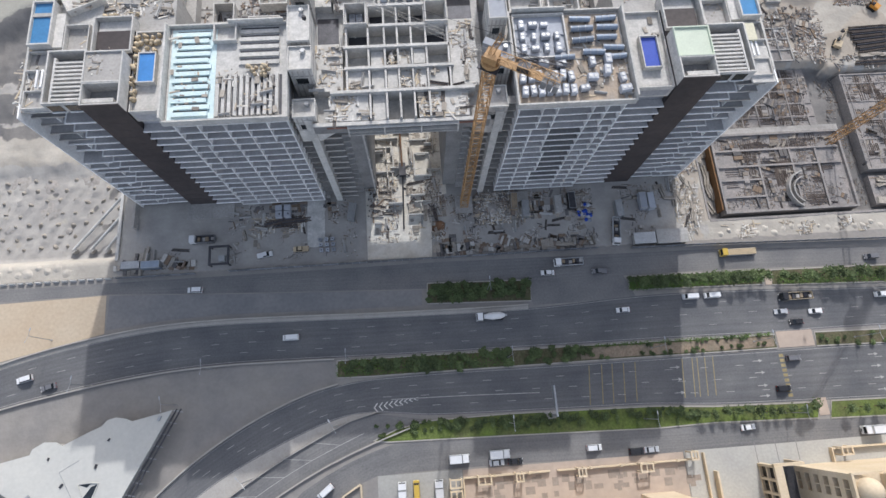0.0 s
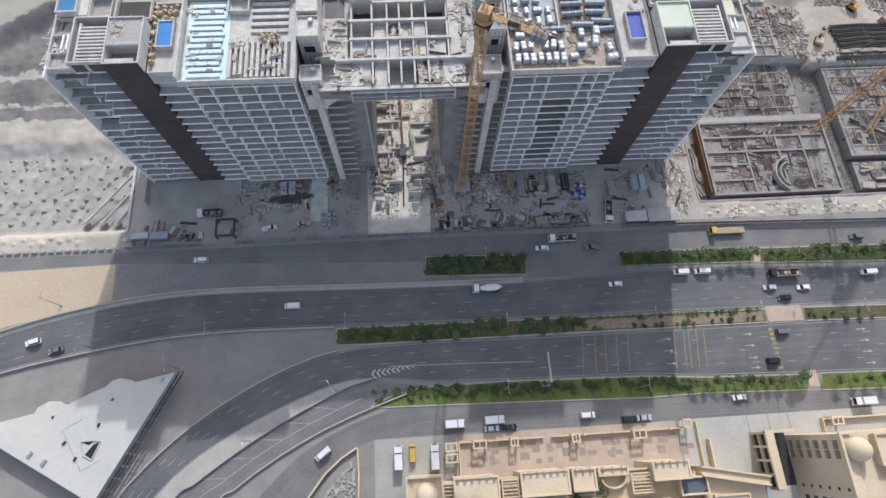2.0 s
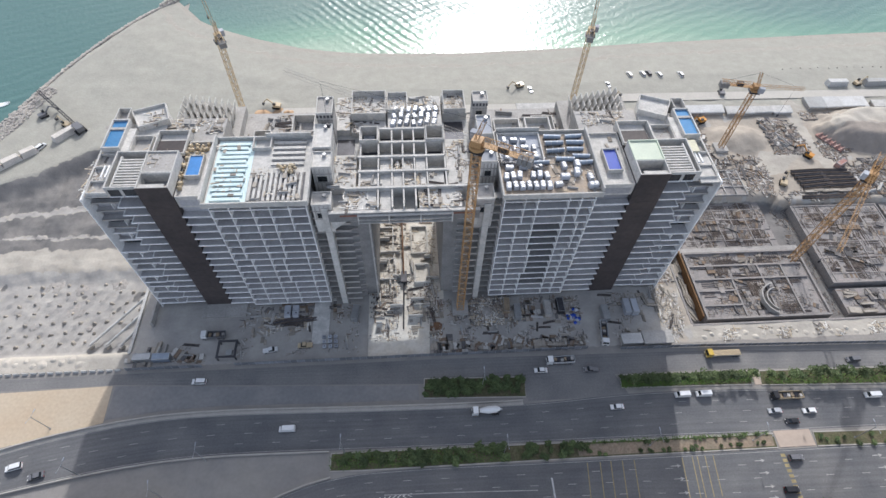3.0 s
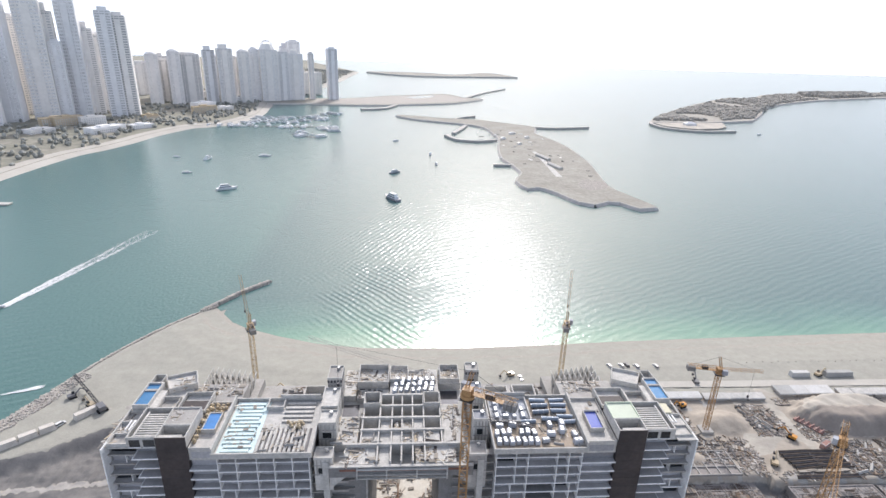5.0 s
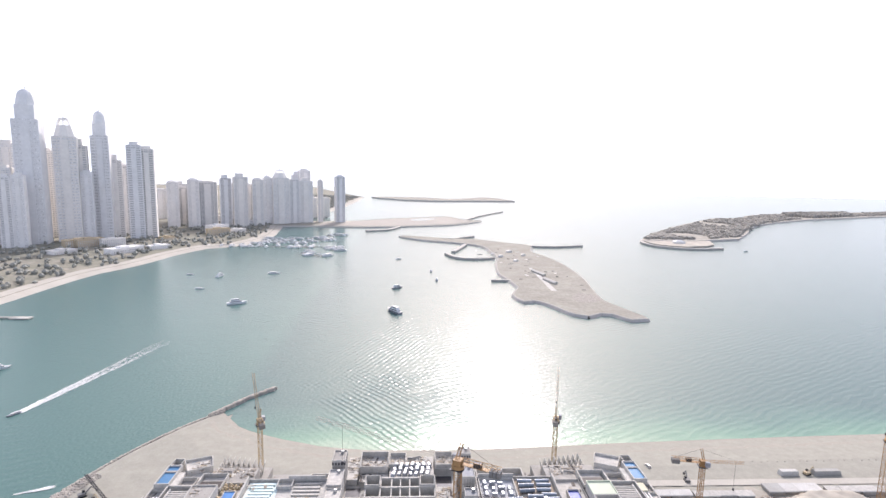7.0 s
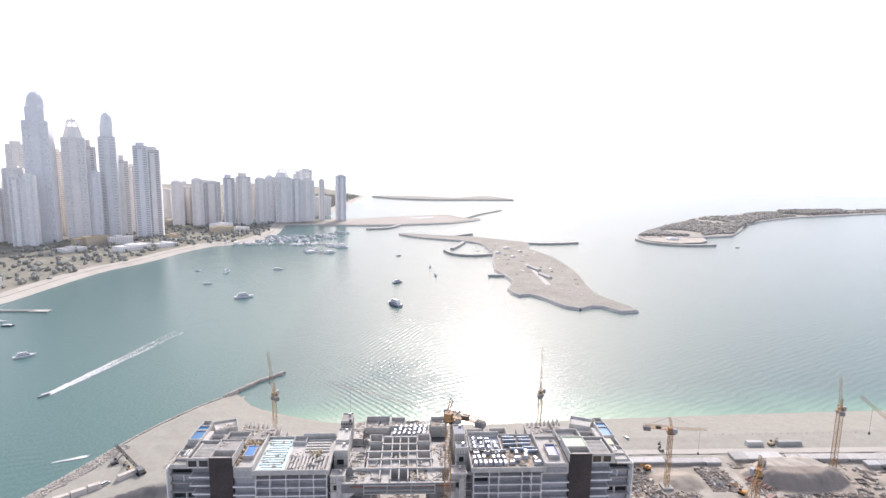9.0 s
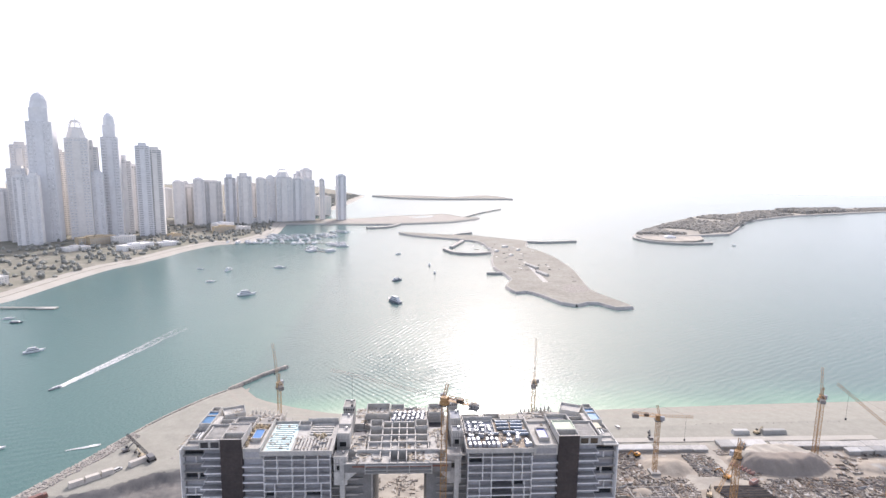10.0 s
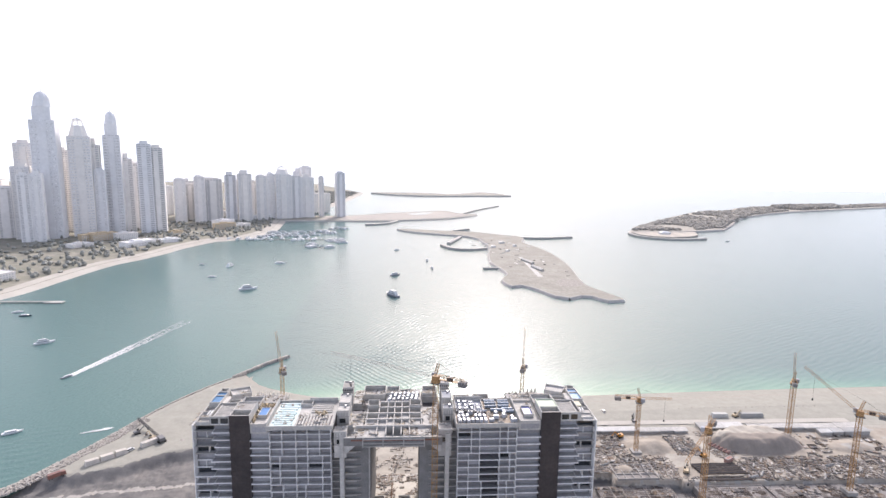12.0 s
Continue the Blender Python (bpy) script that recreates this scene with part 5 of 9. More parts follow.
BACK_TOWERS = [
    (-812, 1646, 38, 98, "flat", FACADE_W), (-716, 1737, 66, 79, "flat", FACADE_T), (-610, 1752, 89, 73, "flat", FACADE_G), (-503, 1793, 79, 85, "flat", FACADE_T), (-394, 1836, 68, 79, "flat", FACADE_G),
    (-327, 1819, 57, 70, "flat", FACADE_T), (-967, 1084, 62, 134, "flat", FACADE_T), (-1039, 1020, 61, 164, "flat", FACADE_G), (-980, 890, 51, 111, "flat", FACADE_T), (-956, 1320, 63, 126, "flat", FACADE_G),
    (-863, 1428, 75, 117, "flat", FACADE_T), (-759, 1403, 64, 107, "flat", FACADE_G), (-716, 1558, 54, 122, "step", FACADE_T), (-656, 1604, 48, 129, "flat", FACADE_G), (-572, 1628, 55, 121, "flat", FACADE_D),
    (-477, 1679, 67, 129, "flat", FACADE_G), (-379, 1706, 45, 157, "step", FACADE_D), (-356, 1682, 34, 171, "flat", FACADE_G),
]


def skyscraper(i, x, y, w, h, crown, mat):
    t = thing("skyscraper", "%s high-rise tower on the far shore" % {"dome": "slender domed", "crown": "crowned tan", "round": "round-topped", "step": "stepped", "flat": "flat-topped"}[crown], "skyscraper", pose(x, y, 0, 0, 0, 18 + (i * 7) % 9), group="far shore towers")
    d = w * 0.85
    body = h * {"dome": 0.82, "crown": 0.86}.get(crown, 0.96)
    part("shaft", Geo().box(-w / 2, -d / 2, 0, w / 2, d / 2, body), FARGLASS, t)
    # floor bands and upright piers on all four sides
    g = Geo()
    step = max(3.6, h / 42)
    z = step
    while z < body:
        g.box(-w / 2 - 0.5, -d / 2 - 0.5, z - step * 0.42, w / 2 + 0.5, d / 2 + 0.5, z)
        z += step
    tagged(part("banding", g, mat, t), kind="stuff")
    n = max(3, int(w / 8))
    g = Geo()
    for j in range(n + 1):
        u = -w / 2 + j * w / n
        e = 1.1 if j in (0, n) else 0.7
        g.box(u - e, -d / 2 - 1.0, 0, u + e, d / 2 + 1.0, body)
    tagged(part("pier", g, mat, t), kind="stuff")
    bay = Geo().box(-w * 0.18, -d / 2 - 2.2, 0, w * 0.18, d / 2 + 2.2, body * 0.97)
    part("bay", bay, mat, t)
    if crown == "dome":
        part("setback", Geo().box(-w * 0.38, -d * 0.4, body, w * 0.38, d * 0.4, h * 0.91), mat, t)
        part("upper_setback", Geo().frustum(0, 0, h * 0.91, h * 0.955, w * 0.42, w * 0.36, 8, 0.39), mat, t)
        c = part("dome", Geo().dome(0, 0, h * 0.955, w * 0.36, h * 0.06), mat, t)
        part("spire", Geo().frustum(0, 0, h * 1.01, h * 1.045, 0.9, 0.2, 6), STEEL, c)
    elif crown == "crown":
        part("setback", Geo().frustum(0, 0, body, h * 0.95, w * 0.48, w * 0.32, 8, 0.39), mat, t)
        for k in range(8):
            a = k * math.tau / 8
            part("crown_fin", Geo().rod((w * 0.36 * math.cos(a), w * 0.36 * math.sin(a), h * 0.95), (w * 0.2 * math.cos(a), w * 0.2 * math.sin(a), h * 1.0), 1.0), mat, t)
        part("cap", Geo().frustum(0, 0, h * 0.99, h * 1.01, w * 0.24, w * 0.2, 8), mat, t)
        part("spire", Geo().frustum(0, 0, h * 1.01, h * 1.06, 0.8, 0.2, 6), STEEL, t)
    elif crown == "round":
        part("dome", Geo().dome(0, 0, body, w * 0.45, h * 0.05), mat, t)
    elif crown == "step":
        part("setback", Geo().box(-w * 0.36, -d * 0.36, body, w * 0.2, d * 0.36, h * 1.03), mat, t)
    else:
        part("plant_room", Geo().box(-w * 0.3, -d * 0.3, body, w * 0.3, d * 0.3, h), mat, t)
        part("parapet", ring(-w / 2, -d / 2, w / 2, d / 2, body, body + 2.0, 0.8), mat, t)
    return t


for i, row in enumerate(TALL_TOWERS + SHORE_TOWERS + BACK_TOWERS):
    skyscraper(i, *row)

# low hotels, trees and roofs behind the far beach
rnd = random.Random(11)
for i in range(34):
    s = rnd.uniform(0.12, 0.72)
    k = int(s * (len(coast_line) - 1))
    bx0, by0 = coast_line[k]
    off = rnd.uniform(60, 260)
    x, y = bx0 - off * rnd.uniform(0.75, 1.0), by0 + off * 0.35
    w, d, h = rnd.uniform(24, 70), rnd.uniform(14, 30), rnd.uniform(5, 22)
    t = thing("shore_building", "low tan hotel block behind the beach", "building", pose(x, y, 0.3, 0, 0, rnd.uniform(40, 70)), group="shore buildings")
    mat = (FACADE_T, RENDER_B, FACADE_W)[i % 3]
    part("wall", Geo().box(-w / 2, -d / 2, 0, w / 2, d / 2, h), mat, t)
    part("roof", ring(-w / 2 - 0.4, -d / 2 - 0.4, w / 2 + 0.4, d / 2 + 0.4, h - 0.3, h + 1.0, 1.0), mat, t)
    part("roof_house", Geo().box(-w * 0.2, -d * 0.25, h, w * 0.1, d * 0.25, h + 3.5), mat, t)
    g = Geo()
    for f in range(int(h / 3.4)):
        for j in range(int(w / 4)):
            u = -w / 2 + 2 + j * 4
            g.box(u - 1.0, -d / 2 - 0.1, 1 + f * 3.4, u + 1.0, -d / 2 + 0.02, 2.9 + f * 3.4)
    if g.f:
        tagged(part("glazing", g, FARGLASS, t), kind="stuff")

wood, scrub = Geo(), Geo()
for i in range(2600):
    s = rnd.random()
    k = int(s * (len(coast_line) - 1))
    bx0, by0 = coast_line[k]
    off = 34 + 300 * rnd.random() ** 1.4
    x, y = bx0 - off * rnd.uniform(0.8, 1.0) + rnd.uniform(-20, 20), by0 + off * 0.35 + rnd.uniform(-20, 20)
    r, h = rnd.uniform(2.5, 5.5), rnd.uniform(4, 9)
    wood.frustum(x, y, 0.3, h * 0.6, r * 0.7, r, 6, rnd.random())
    wood.frustum(x + rnd.uniform(-1, 1), y, h * 0.6, h, r, r * 0.35, 6, rnd.random())
grove = [(665, 1290), (740, 1290), (850, 1320), (960, 1370), (1080, 1520), (1220, 1700), (1400, 1880), (1680, 2080), (2020, 2250), (2430, 2440), (3060, 2720)]
crest = [(740, 1405), (890, 1590), (1075, 1800), (1270, 2000), (1390, 2030), (1540, 2190), (1700, 2290), (1900, 2390), (2140, 2460), (2700, 2670), (3300, 2900)]
NEAR_ROW, BACK_ROW = even(grove, 240), even(crest, 240)
for i in range(5200):
    k, f = int(rnd.random() ** 1.3 * 239), rnd.random()
    x = NEAR_ROW[k][0] * (1 - f) + BACK_ROW[k][0] * f + rnd.uniform(-8, 8)
    y = NEAR_ROW[k][1] * (1 - f) + BACK_ROW[k][1] * f + rnd.uniform(-8, 8)
    if math.sin(x * 0.021) + math.sin(y * 0.017) < -1.3:
        continue
    r, h = rnd.uniform(5, 11), rnd.uniform(4, 9) + (7 if 110 < k < 150 else 0)
    scrub.frustum(x, y, 0.3, h * 0.6, r, r * 0.9, 6, rnd.random())
    scrub.frustum(x + rnd.uniform(-1, 1), y, h * 0.6, h, r * 0.9, r * 0.35, 6, rnd.random())
tagged(new("island_bushes", scrub.mesh("island_bushes", SCRUB, True)), "dry grey-brown bushes paled for haze on the crescent island", "bushes", kind="stuff")
t = thing("island_pavilion", "small white pavilion at the tip of the crescent island", "building", pose(712, 1215, 0))
part("hall", Geo().box(-14, -8, -2, 14, 8, 5), FACADE_W, t)
part("roof", Geo().hexa([(-15, -9, 5), (15, -9, 5), (15, 9, 5), (-15, 9, 5)], [(-5, -2, 9), (5, -2, 9), (5, 2, 9), (-5, 2, 9)]), FACADE_W, t)
tagged(new("far_trees", wood.mesh("far_trees", FARTREE)), "trees paled for haze behind the far beaches", "trees", kind="stuff")

# earthworks and sheds on the long island
for x, y, w, d, h, mat, lab in ((231, 765, 6, 46, 3, CONC_L, "pale row of site sheds"), (234, 695, 6, 40, 3, CONC_L, "pale row of site sheds"), (216, 894, 9, 6, 2.5, FACADE_T, "low tan site shed roof"), (194, 952, 10, 6, 2.5, FACADE_W, "low white site shed"), (245, 968, 9, 6, 2.5, FACADE_T, "low tan site shed roof"), (223, 1015, 14, 6, 3, FACADE_T, "low tan site shed roof")):
    t = thing("site_shed" if mat is not SOIL else "material_stack", lab, "shed" if mat is not SOIL else "stack", pose(x, y, 0.5, 0, 0, 14), group="island sheds")
    part("wall", Geo().box(-w / 2, -d / 2, 0, w / 2, d / 2, h), mat, t)
    part("roof", Geo().hexa([(-w / 2 - 0.4, -d / 2 - 0.4, h), (w / 2 + 0.4, -d / 2 - 0.4, h), (w / 2 + 0.4, d / 2 + 0.4, h), (-w / 2 - 0.4, d / 2 + 0.4, h)], [(-w / 8, -d / 2 - 0.4, h + 1.4), (w / 8, -d / 2 - 0.4, h + 1.4), (w / 8, d / 2 + 0.4, h + 1.4), (-w / 8, d / 2 + 0.4, h + 1.4)]), mat, t)

# low stacks, spoil and tracks spread over the working half of the island
r = random.Random(77)
for k in range(46):
    f = r.random()
    x, y = 219 + r.gauss(0, 28) - 18 * f, 706 + 400 * f
    if k % 9 == 0:
        x, y = r.uniform(229, 282), r.uniform(616, 800)
    w, d, h = r.uniform(3, 12), r.uniform(2, 5), r.uniform(0.4, 1.3)
    o = new("material_stack", Geo().hexa([(-w / 2, -d / 2, -0.3), (w / 2, -d / 2, -0.3), (w / 2, d / 2, -0.3), (-w / 2, d / 2, -0.3)], [(-w * 0.42, -d * 0.3, h), (w * 0.4, -d * 0.34, h * 0.8), (w * 0.4, d * 0.3, h), (-w * 0.4, d * 0.33, h * 0.9)]).mesh("material_stack", (ROCK, CONC, FACADE_T, SOIL)[k % 4] if k % 4 < 3 or k % 8 == 3 else CONC_L))
    o.matrix_basis = pose(x, y, 0.5, 0, 0, r.choice((14, 104)) + r.uniform(-25, 25))
    tagged(o, "low stack of building material on the sand", "stack", "island stacks")
setting("island_track", Geo().strip([(225.5, 822), (223, 717), (219.5, 630)], [(232, 822), (230.5, 717), (228.5, 630)], 0.56), CONC_L, "pale strip of track across the sand", "track")
setting("island_spoil", Geo().prism([(239, 589), (249, 606), (260, 615), (274, 608), (283, 598), (280, 582), (275, 569), (258, 558), (244, 557), (238, 572)], 0.4, 0.55), ROCK, "patch of dark spoil on the sand", "ground")
setting("island_scrub", Geo().prism([(-280, 1520), (-140, 1515), (-40, 1540), (60, 1585), (140, 1632), (225, 1745), (185, 1770), (130, 1880), (40, 1830), (-60, 1770), (-140, 1695), (-280, 1620)], 0.4, 0.65), ROCK, "grey scrub on the low spit", "ground")


# ---- boats ----
HULL_W = surf("white_gelcoat", (0.78, 0.79, 0.80), 0.25, var=0.04, size=3, grain=0.8, bump=0.01)
HULL_G = surf("grey_hull", (0.30, 0.31, 0.34), 0.35, var=0.08, size=3, grain=0.8, bump=0.01)
HULL_D = surf("dark_blue_hull", (0.05, 0.06, 0.09), 0.3, var=0.08, size=3, grain=0.8, bump=0.01)


def boat(x, y, L, yaw, decks=1, hull=HULL_W, label="white motor boat on the water", name="motor_boat"):
    t = thing(name, label, "boat", pose(x, y, SEA_Z - 0.1, 0, 0, yaw), group="boats")
    B, F = L * 0.13, L * 0.09
    g = Geo()
    low = [(-L / 2, -B * 0.8, 0), (L * 0.2, -B * 0.75, 0), (L * 0.42, 0, 0), (L * 0.2, B * 0.75, 0), (-L / 2, B * 0.8, 0)]
    high = [(-L / 2, -B, F), (L * 0.22, -B, F * 1.15), (L / 2, 0, F * 1.4), (L * 0.22, B, F * 1.15), (-L / 2, B, F)]
    g.hexa(low, high)
    part("hull", g, hull, t)
    z, l0 = F, L * 0.62
    for k in range(decks):
        w = B * (1.5 - 0.25 * k)
        x0 = -L * 0.36 + k * L * 0.06
        part("deck_house", Geo().hexa([(x0, -w / 2, z), (x0 + l0, -w / 2, z), (x0 + l0, w / 2, z), (x0, w / 2, z)], [(x0, -w / 2.3, z + F), (x0 + l0 * 0.82, -w / 2.3, z + F), (x0 + l0 * 0.82, w / 2.3, z + F), (x0, w / 2.3, z + F)]), HULL_W, t)
        part("window_band", Geo().box(x0 + 0.1, -w / 2.1, z + F * 0.35, x0 + l0 * 0.9, w / 2.1, z + F * 0.75), CARGLASS, t)
        z += F
        l0 *= 0.72
    if decks > 1:
        part("radar_mast", Geo().rod((-L * 0.05, 0, z), (-L * 0.1, 0, z + F * 1.6), 0.12), STEEL, t)
    return t


boat(-16, 513, 30, 125, 2, HULL_G, "large grey-hulled yacht with white decks")
boat(-15, 654, 20, 40, 2, HULL_G, "grey motor yacht with a white deckhouse")
boat(42, 795, 15, 80, 2, HULL_G, "grey motor yacht on the water")
boat(48, 717, 15, 95, 2, HULL_G, "grey motor yacht on the water")
boat(-225, 549, 26, 25, 2)
boat(-309, 730, 22, 80, 2)
boat(-306, 634, 14, 10, 1)
boat(-228, 757, 20, 5, 1)
boat(-361, 739, 12, 0, 1)
boat(-356, 310, 18, 40, 2)
boat(-281, 220, 10, 245, 1, HULL_G, "grey speedboat throwing a long white wake", "speedboat")
boat(-257, 123, 12, 30, 1)
boat(822, 1099, 14, 200, 1)
boat(-441, 409, 13, 10, 1, HULL_D, "small dark-hulled boat on the water")
boat(-460, 424, 12, 30, 1)
pier = thing("pier", "low timber pier on posts running into the sea", "pier")
part("deck", rail(Geo(), [(-545, 470.5), (-452, 470.5)], 4, -1.6, -1.0), CONC, pier)
for k in range(12):
    part("post", Geo().frustum(-541 + k * 8, 470.5, -8, -1.6, 0.6, 0.6, 7), CONC_D, pier)
part("landing", Geo().box(-458, 466, -2.6, -436, 475, -1.4), CONC_L, pier)
boat(-20, 922, 14, 40, 1)
# berthed yachts and pontoons of the marina
PONTOONS = [(-400, 1076, 100, 178), (-300, 1072, 170, 179), (-215, 1078, 110, 2), (-235, 1170, 120, 55), (-215, 1270, 140, 50), (-300, 1180, 120, 75), (-350, 1160, 110, 80), (-200, 962, 70, 140), (-168, 1050, 60, 100)]
for i, (px, py, L, a) in enumerate(PONTOONS):
    t = thing("pontoon", "grey floating marina pontoon", "pontoon", pose(px, py, SEA_Z, 0, 0, a), group="marina pontoons")
    part("walkway", Geo().box(-L / 2, -1.6, 0, L / 2, 1.6, 0.9), CONC, t)
    for j in range(int(L / 14)):
        part("finger", Geo().box(-L / 2 + 7 + j * 14 - 0.6, 1.6, 0.2, -L / 2 + 7 + j * 14 + 0.6, 12, 0.8), CONC, t)
berth = boat(-338, 1084, 16, 0, 1, label="white yacht berthed at the marina")
for i in range(108):
    k = i % 9
    px, py, L, a = PONTOONS[k]
    u, v = rnd.uniform(-L / 2, L / 2), rnd.choice((-1, 1)) * rnd.uniform(8, 14)
    c, s = math.cos(math.radians(a)), math.sin(math.radians(a))
    sc = rnd.uniform(0.8, 1.9)
    copy_thing(berth, pose(px + u * c - v * s, py + u * s + v * c, SEA_Z - 0.1, 0, 0, a + 90 + rnd.uniform(-6, 6)) @ Matrix.Scale(sc, 4))


def foam_trail(name, pts, w0, w1, seed, label):
    """Broken streaks of foam behind a boat."""
    r = random.Random(seed)
    g = Geo()
    p = even(pts, 60)
    for i in range(2600 if w1 > 9 else 420):
        f = r.random() ** 1.9
        k = min(58, int(f * 59))
        w = w0 + (w1 - w0) * f
        x, y = p[k]
        dx, dy = p[k + 1][0] - x, p[k + 1][1] - y
        n = math.hypot(dx, dy)
        dx, dy = dx / n, dy / n
        off = max(-1.3, min(1.3, r.choice((r.gauss(0, 0.5), r.gauss(-0.7, 0.2), r.gauss(0.7, 0.2))))) * w / 2 * r.uniform(0.75, 1.0)
        L, b = r.uniform(2, 7) * (1.2 - 0.6 * f), r.uniform(0.25, 0.8) * (1.15 - f)
        x, y = x - dy * off, y + dx * off
        z = SEA_Z + 0.03 + 0.3 * r.random()
        g.face([(x - dx * L / 2, y - dy * L / 2, z), (x + dy * b / 2, y - dx * b / 2, z), (x + dx * L / 2, y + dy * L / 2, z), (x - dy * b / 2, y + dx * b / 2, z)])
    return tagged(new(name, g.mesh(name, FOAM)), label, "foam", kind="stuff")


foam_trail("wake_foam", [(-279, 226), (-271, 265), (-260, 321), (-247, 391)], 5, 17, 2, "long white wake on the sea")
foam_trail("splash_foam", [(-197.5, 127), (-201, 125.6), (-206, 123.6), (-212, 121)], 2.6, 1.2, 3, "white splash beside the rocks")


# ---- vehicles ----
PAINTS = {}


def paint(col):
    if col not in PAINTS:
        rgb = {"white": (0.72, 0.72, 0.72), "silver": (0.45, 0.46, 0.48), "black": (0.025, 0.025, 0.028), "grey": (0.16, 0.16, 0.17), "yellow": (0.55, 0.38, 0.07), "sand": (0.52, 0.42, 0.28), "rust": (0.25, 0.125, 0.10), "red": (0.36, 0.05, 0.04), "orange": (0.55, 0.25, 0.04), "blue": (0.05, 0.12, 0.35)}[col]
        PAINTS[col] = surf(col + "_car_paint", rgb, 0.3, 0.1, var=0.04, size=2, grain=0.6, bump=0.0, spec=0.5)
    return PAINTS[col]


LAMP_W = surf("clear_lamp", (0.7, 0.7, 0.68), 0.15, var=0.03)
LAMP_R = surf("red_lamp", (0.35, 0.02, 0.02), 0.25, var=0.05)
WHEELS = {}


def wheels(parent, xs, half, r, w=0.24):
    if r not in WHEELS:
        WHEELS[r] = (Geo().rod((0, -w / 2, 0), (0, w / 2, 0), r, 14).mesh("tyre", RUBBER), Geo().rod((0, -w / 2 - 0.01, 0), (0, w / 2 + 0.01, 0), r * 0.6, 10).mesh("rim", STEEL))
    tyre, rim = WHEELS[r]
    for x in xs:
        for s in (-1, 1):
            o = part("wheel", tyre, RUBBER, parent, at=pose(x, s * half, r))
            part("rim", rim, STEEL, o)


def car(x, y, yaw, col="white", kind="sedan", label=None, z=0.06):
    L, W, H, hood = {"sedan": (4.7, 1.85, 1.45, 1.15), "suv": (4.9, 1.95, 1.85, 1.05), "van": (5.3, 2.0, 2.2, 0.75), "pickup": (5.3, 1.9, 1.8, 1.2)}[kind]
    t = thing({"sedan": "car", "suv": "car", "van": "van", "pickup": "pickup_truck"}[kind], label or "%s %s on the asphalt road" % (col, {"sedan": "saloon car", "suv": "off-road car", "van": "delivery van", "pickup": "pickup truck"}[kind]), "car", pose(x, y, z, 0, 0, yaw), group="vehicles")
    p = paint(col)
    belt = H * 0.58
    g = Geo()
    ring1 = [(-L / 2 + 0.05, -W / 2 + 0.1, 0.3), (L / 2 - 0.08, -W / 2 + 0.14, 0.3), (L / 2 - 0.08, W / 2 - 0.14, 0.3), (-L / 2 + 0.05, W / 2 - 0.1, 0.3)]
    ring2 = [(-L / 2, -W / 2, 0.55), (L / 2, -W / 2 + 0.06, 0.55), (L / 2, W / 2 - 0.06, 0.55), (-L / 2, W / 2, 0.55)]
    ring3 = [(-L / 2 + 0.1, -W / 2 + 0.08, belt), (L / 2 - 0.25, -W / 2 + 0.16, belt - 0.12), (L / 2 - 0.25, W / 2 - 0.16, belt - 0.12), (-L / 2 + 0.1, W / 2 - 0.08, belt)]
    g.hexa(ring1, ring2)
    g.hexa(ring2, ring3)
    part("body", g, p, t)
    back = {"sedan": 0.75, "suv": 0.12, "van": 0.1, "pickup": 2.1}[kind]
    a, b = -L / 2 + back, L / 2 - hood
    low = [(a, -W / 2 + 0.1, belt - 0.06), (b, -W / 2 + 0.14, belt - 0.1), (b, W / 2 - 0.14, belt - 0.1), (a, W / 2 - 0.1, belt - 0.06)]
    da = 0.45 if kind == "sedan" else 0.15
    db = 0.7 if kind != "van" else 0.5
    high = [(a + da, -W / 2 + 0.26, H - 0.08), (b - db, -W / 2 + 0.26, H - 0.08), (b - db, W / 2 - 0.26, H - 0.08), (a + da, W / 2 - 0.26, H - 0.08)]
    part("cabin_glass", Geo().hexa(low, high), CARGLASS if kind != "van" else p, t)
    roof = Geo().box(a + da - 0.05, -W / 2 + 0.24, H - 0.09, b - db + 0.05, W / 2 - 0.24, H)
    part("roof", roof, p, t)
    part("windscreen", Geo().hexa([(b - 0.02, -W / 2 + 0.2, belt - 0.02), (b + 0.02, -W / 2 + 0.2, belt - 0.02), (b + 0.02, W / 2 - 0.2, belt - 0.02), (b - 0.02, W / 2 - 0.2, belt - 0.02)], [(b - db, -W / 2 + 0.3, H - 0.1), (b - db + 0.06, -W / 2 + 0.3, H - 0.1), (b - db + 0.06, W / 2 - 0.3, H - 0.1), (b - db, W / 2 - 0.3, H - 0.1)]), CARGLASS, t)
    if kind == "pickup":
        part("load_bed", ring(-L / 2 + 0.1, -W / 2 + 0.1, a, W / 2 - 0.1, belt - 0.1, belt + 0.1, 0.08), p, t)
    wheels(t, (-L * 0.31, L * 0.31), W / 2 - 0.1, 0.33)
    for s in (-1, 1):
        part("headlight", Geo().cbox(L / 2 - 0.1, s * (W / 2 - 0.35), 0.6, 0.16, 0.4, 0.14), LAMP_W, t)
        part("tail_light", Geo().cbox(-L / 2 + 0.04, s * (W / 2 - 0.3), 0.7, 0.1, 0.35, 0.16), LAMP_R, t)
    return t


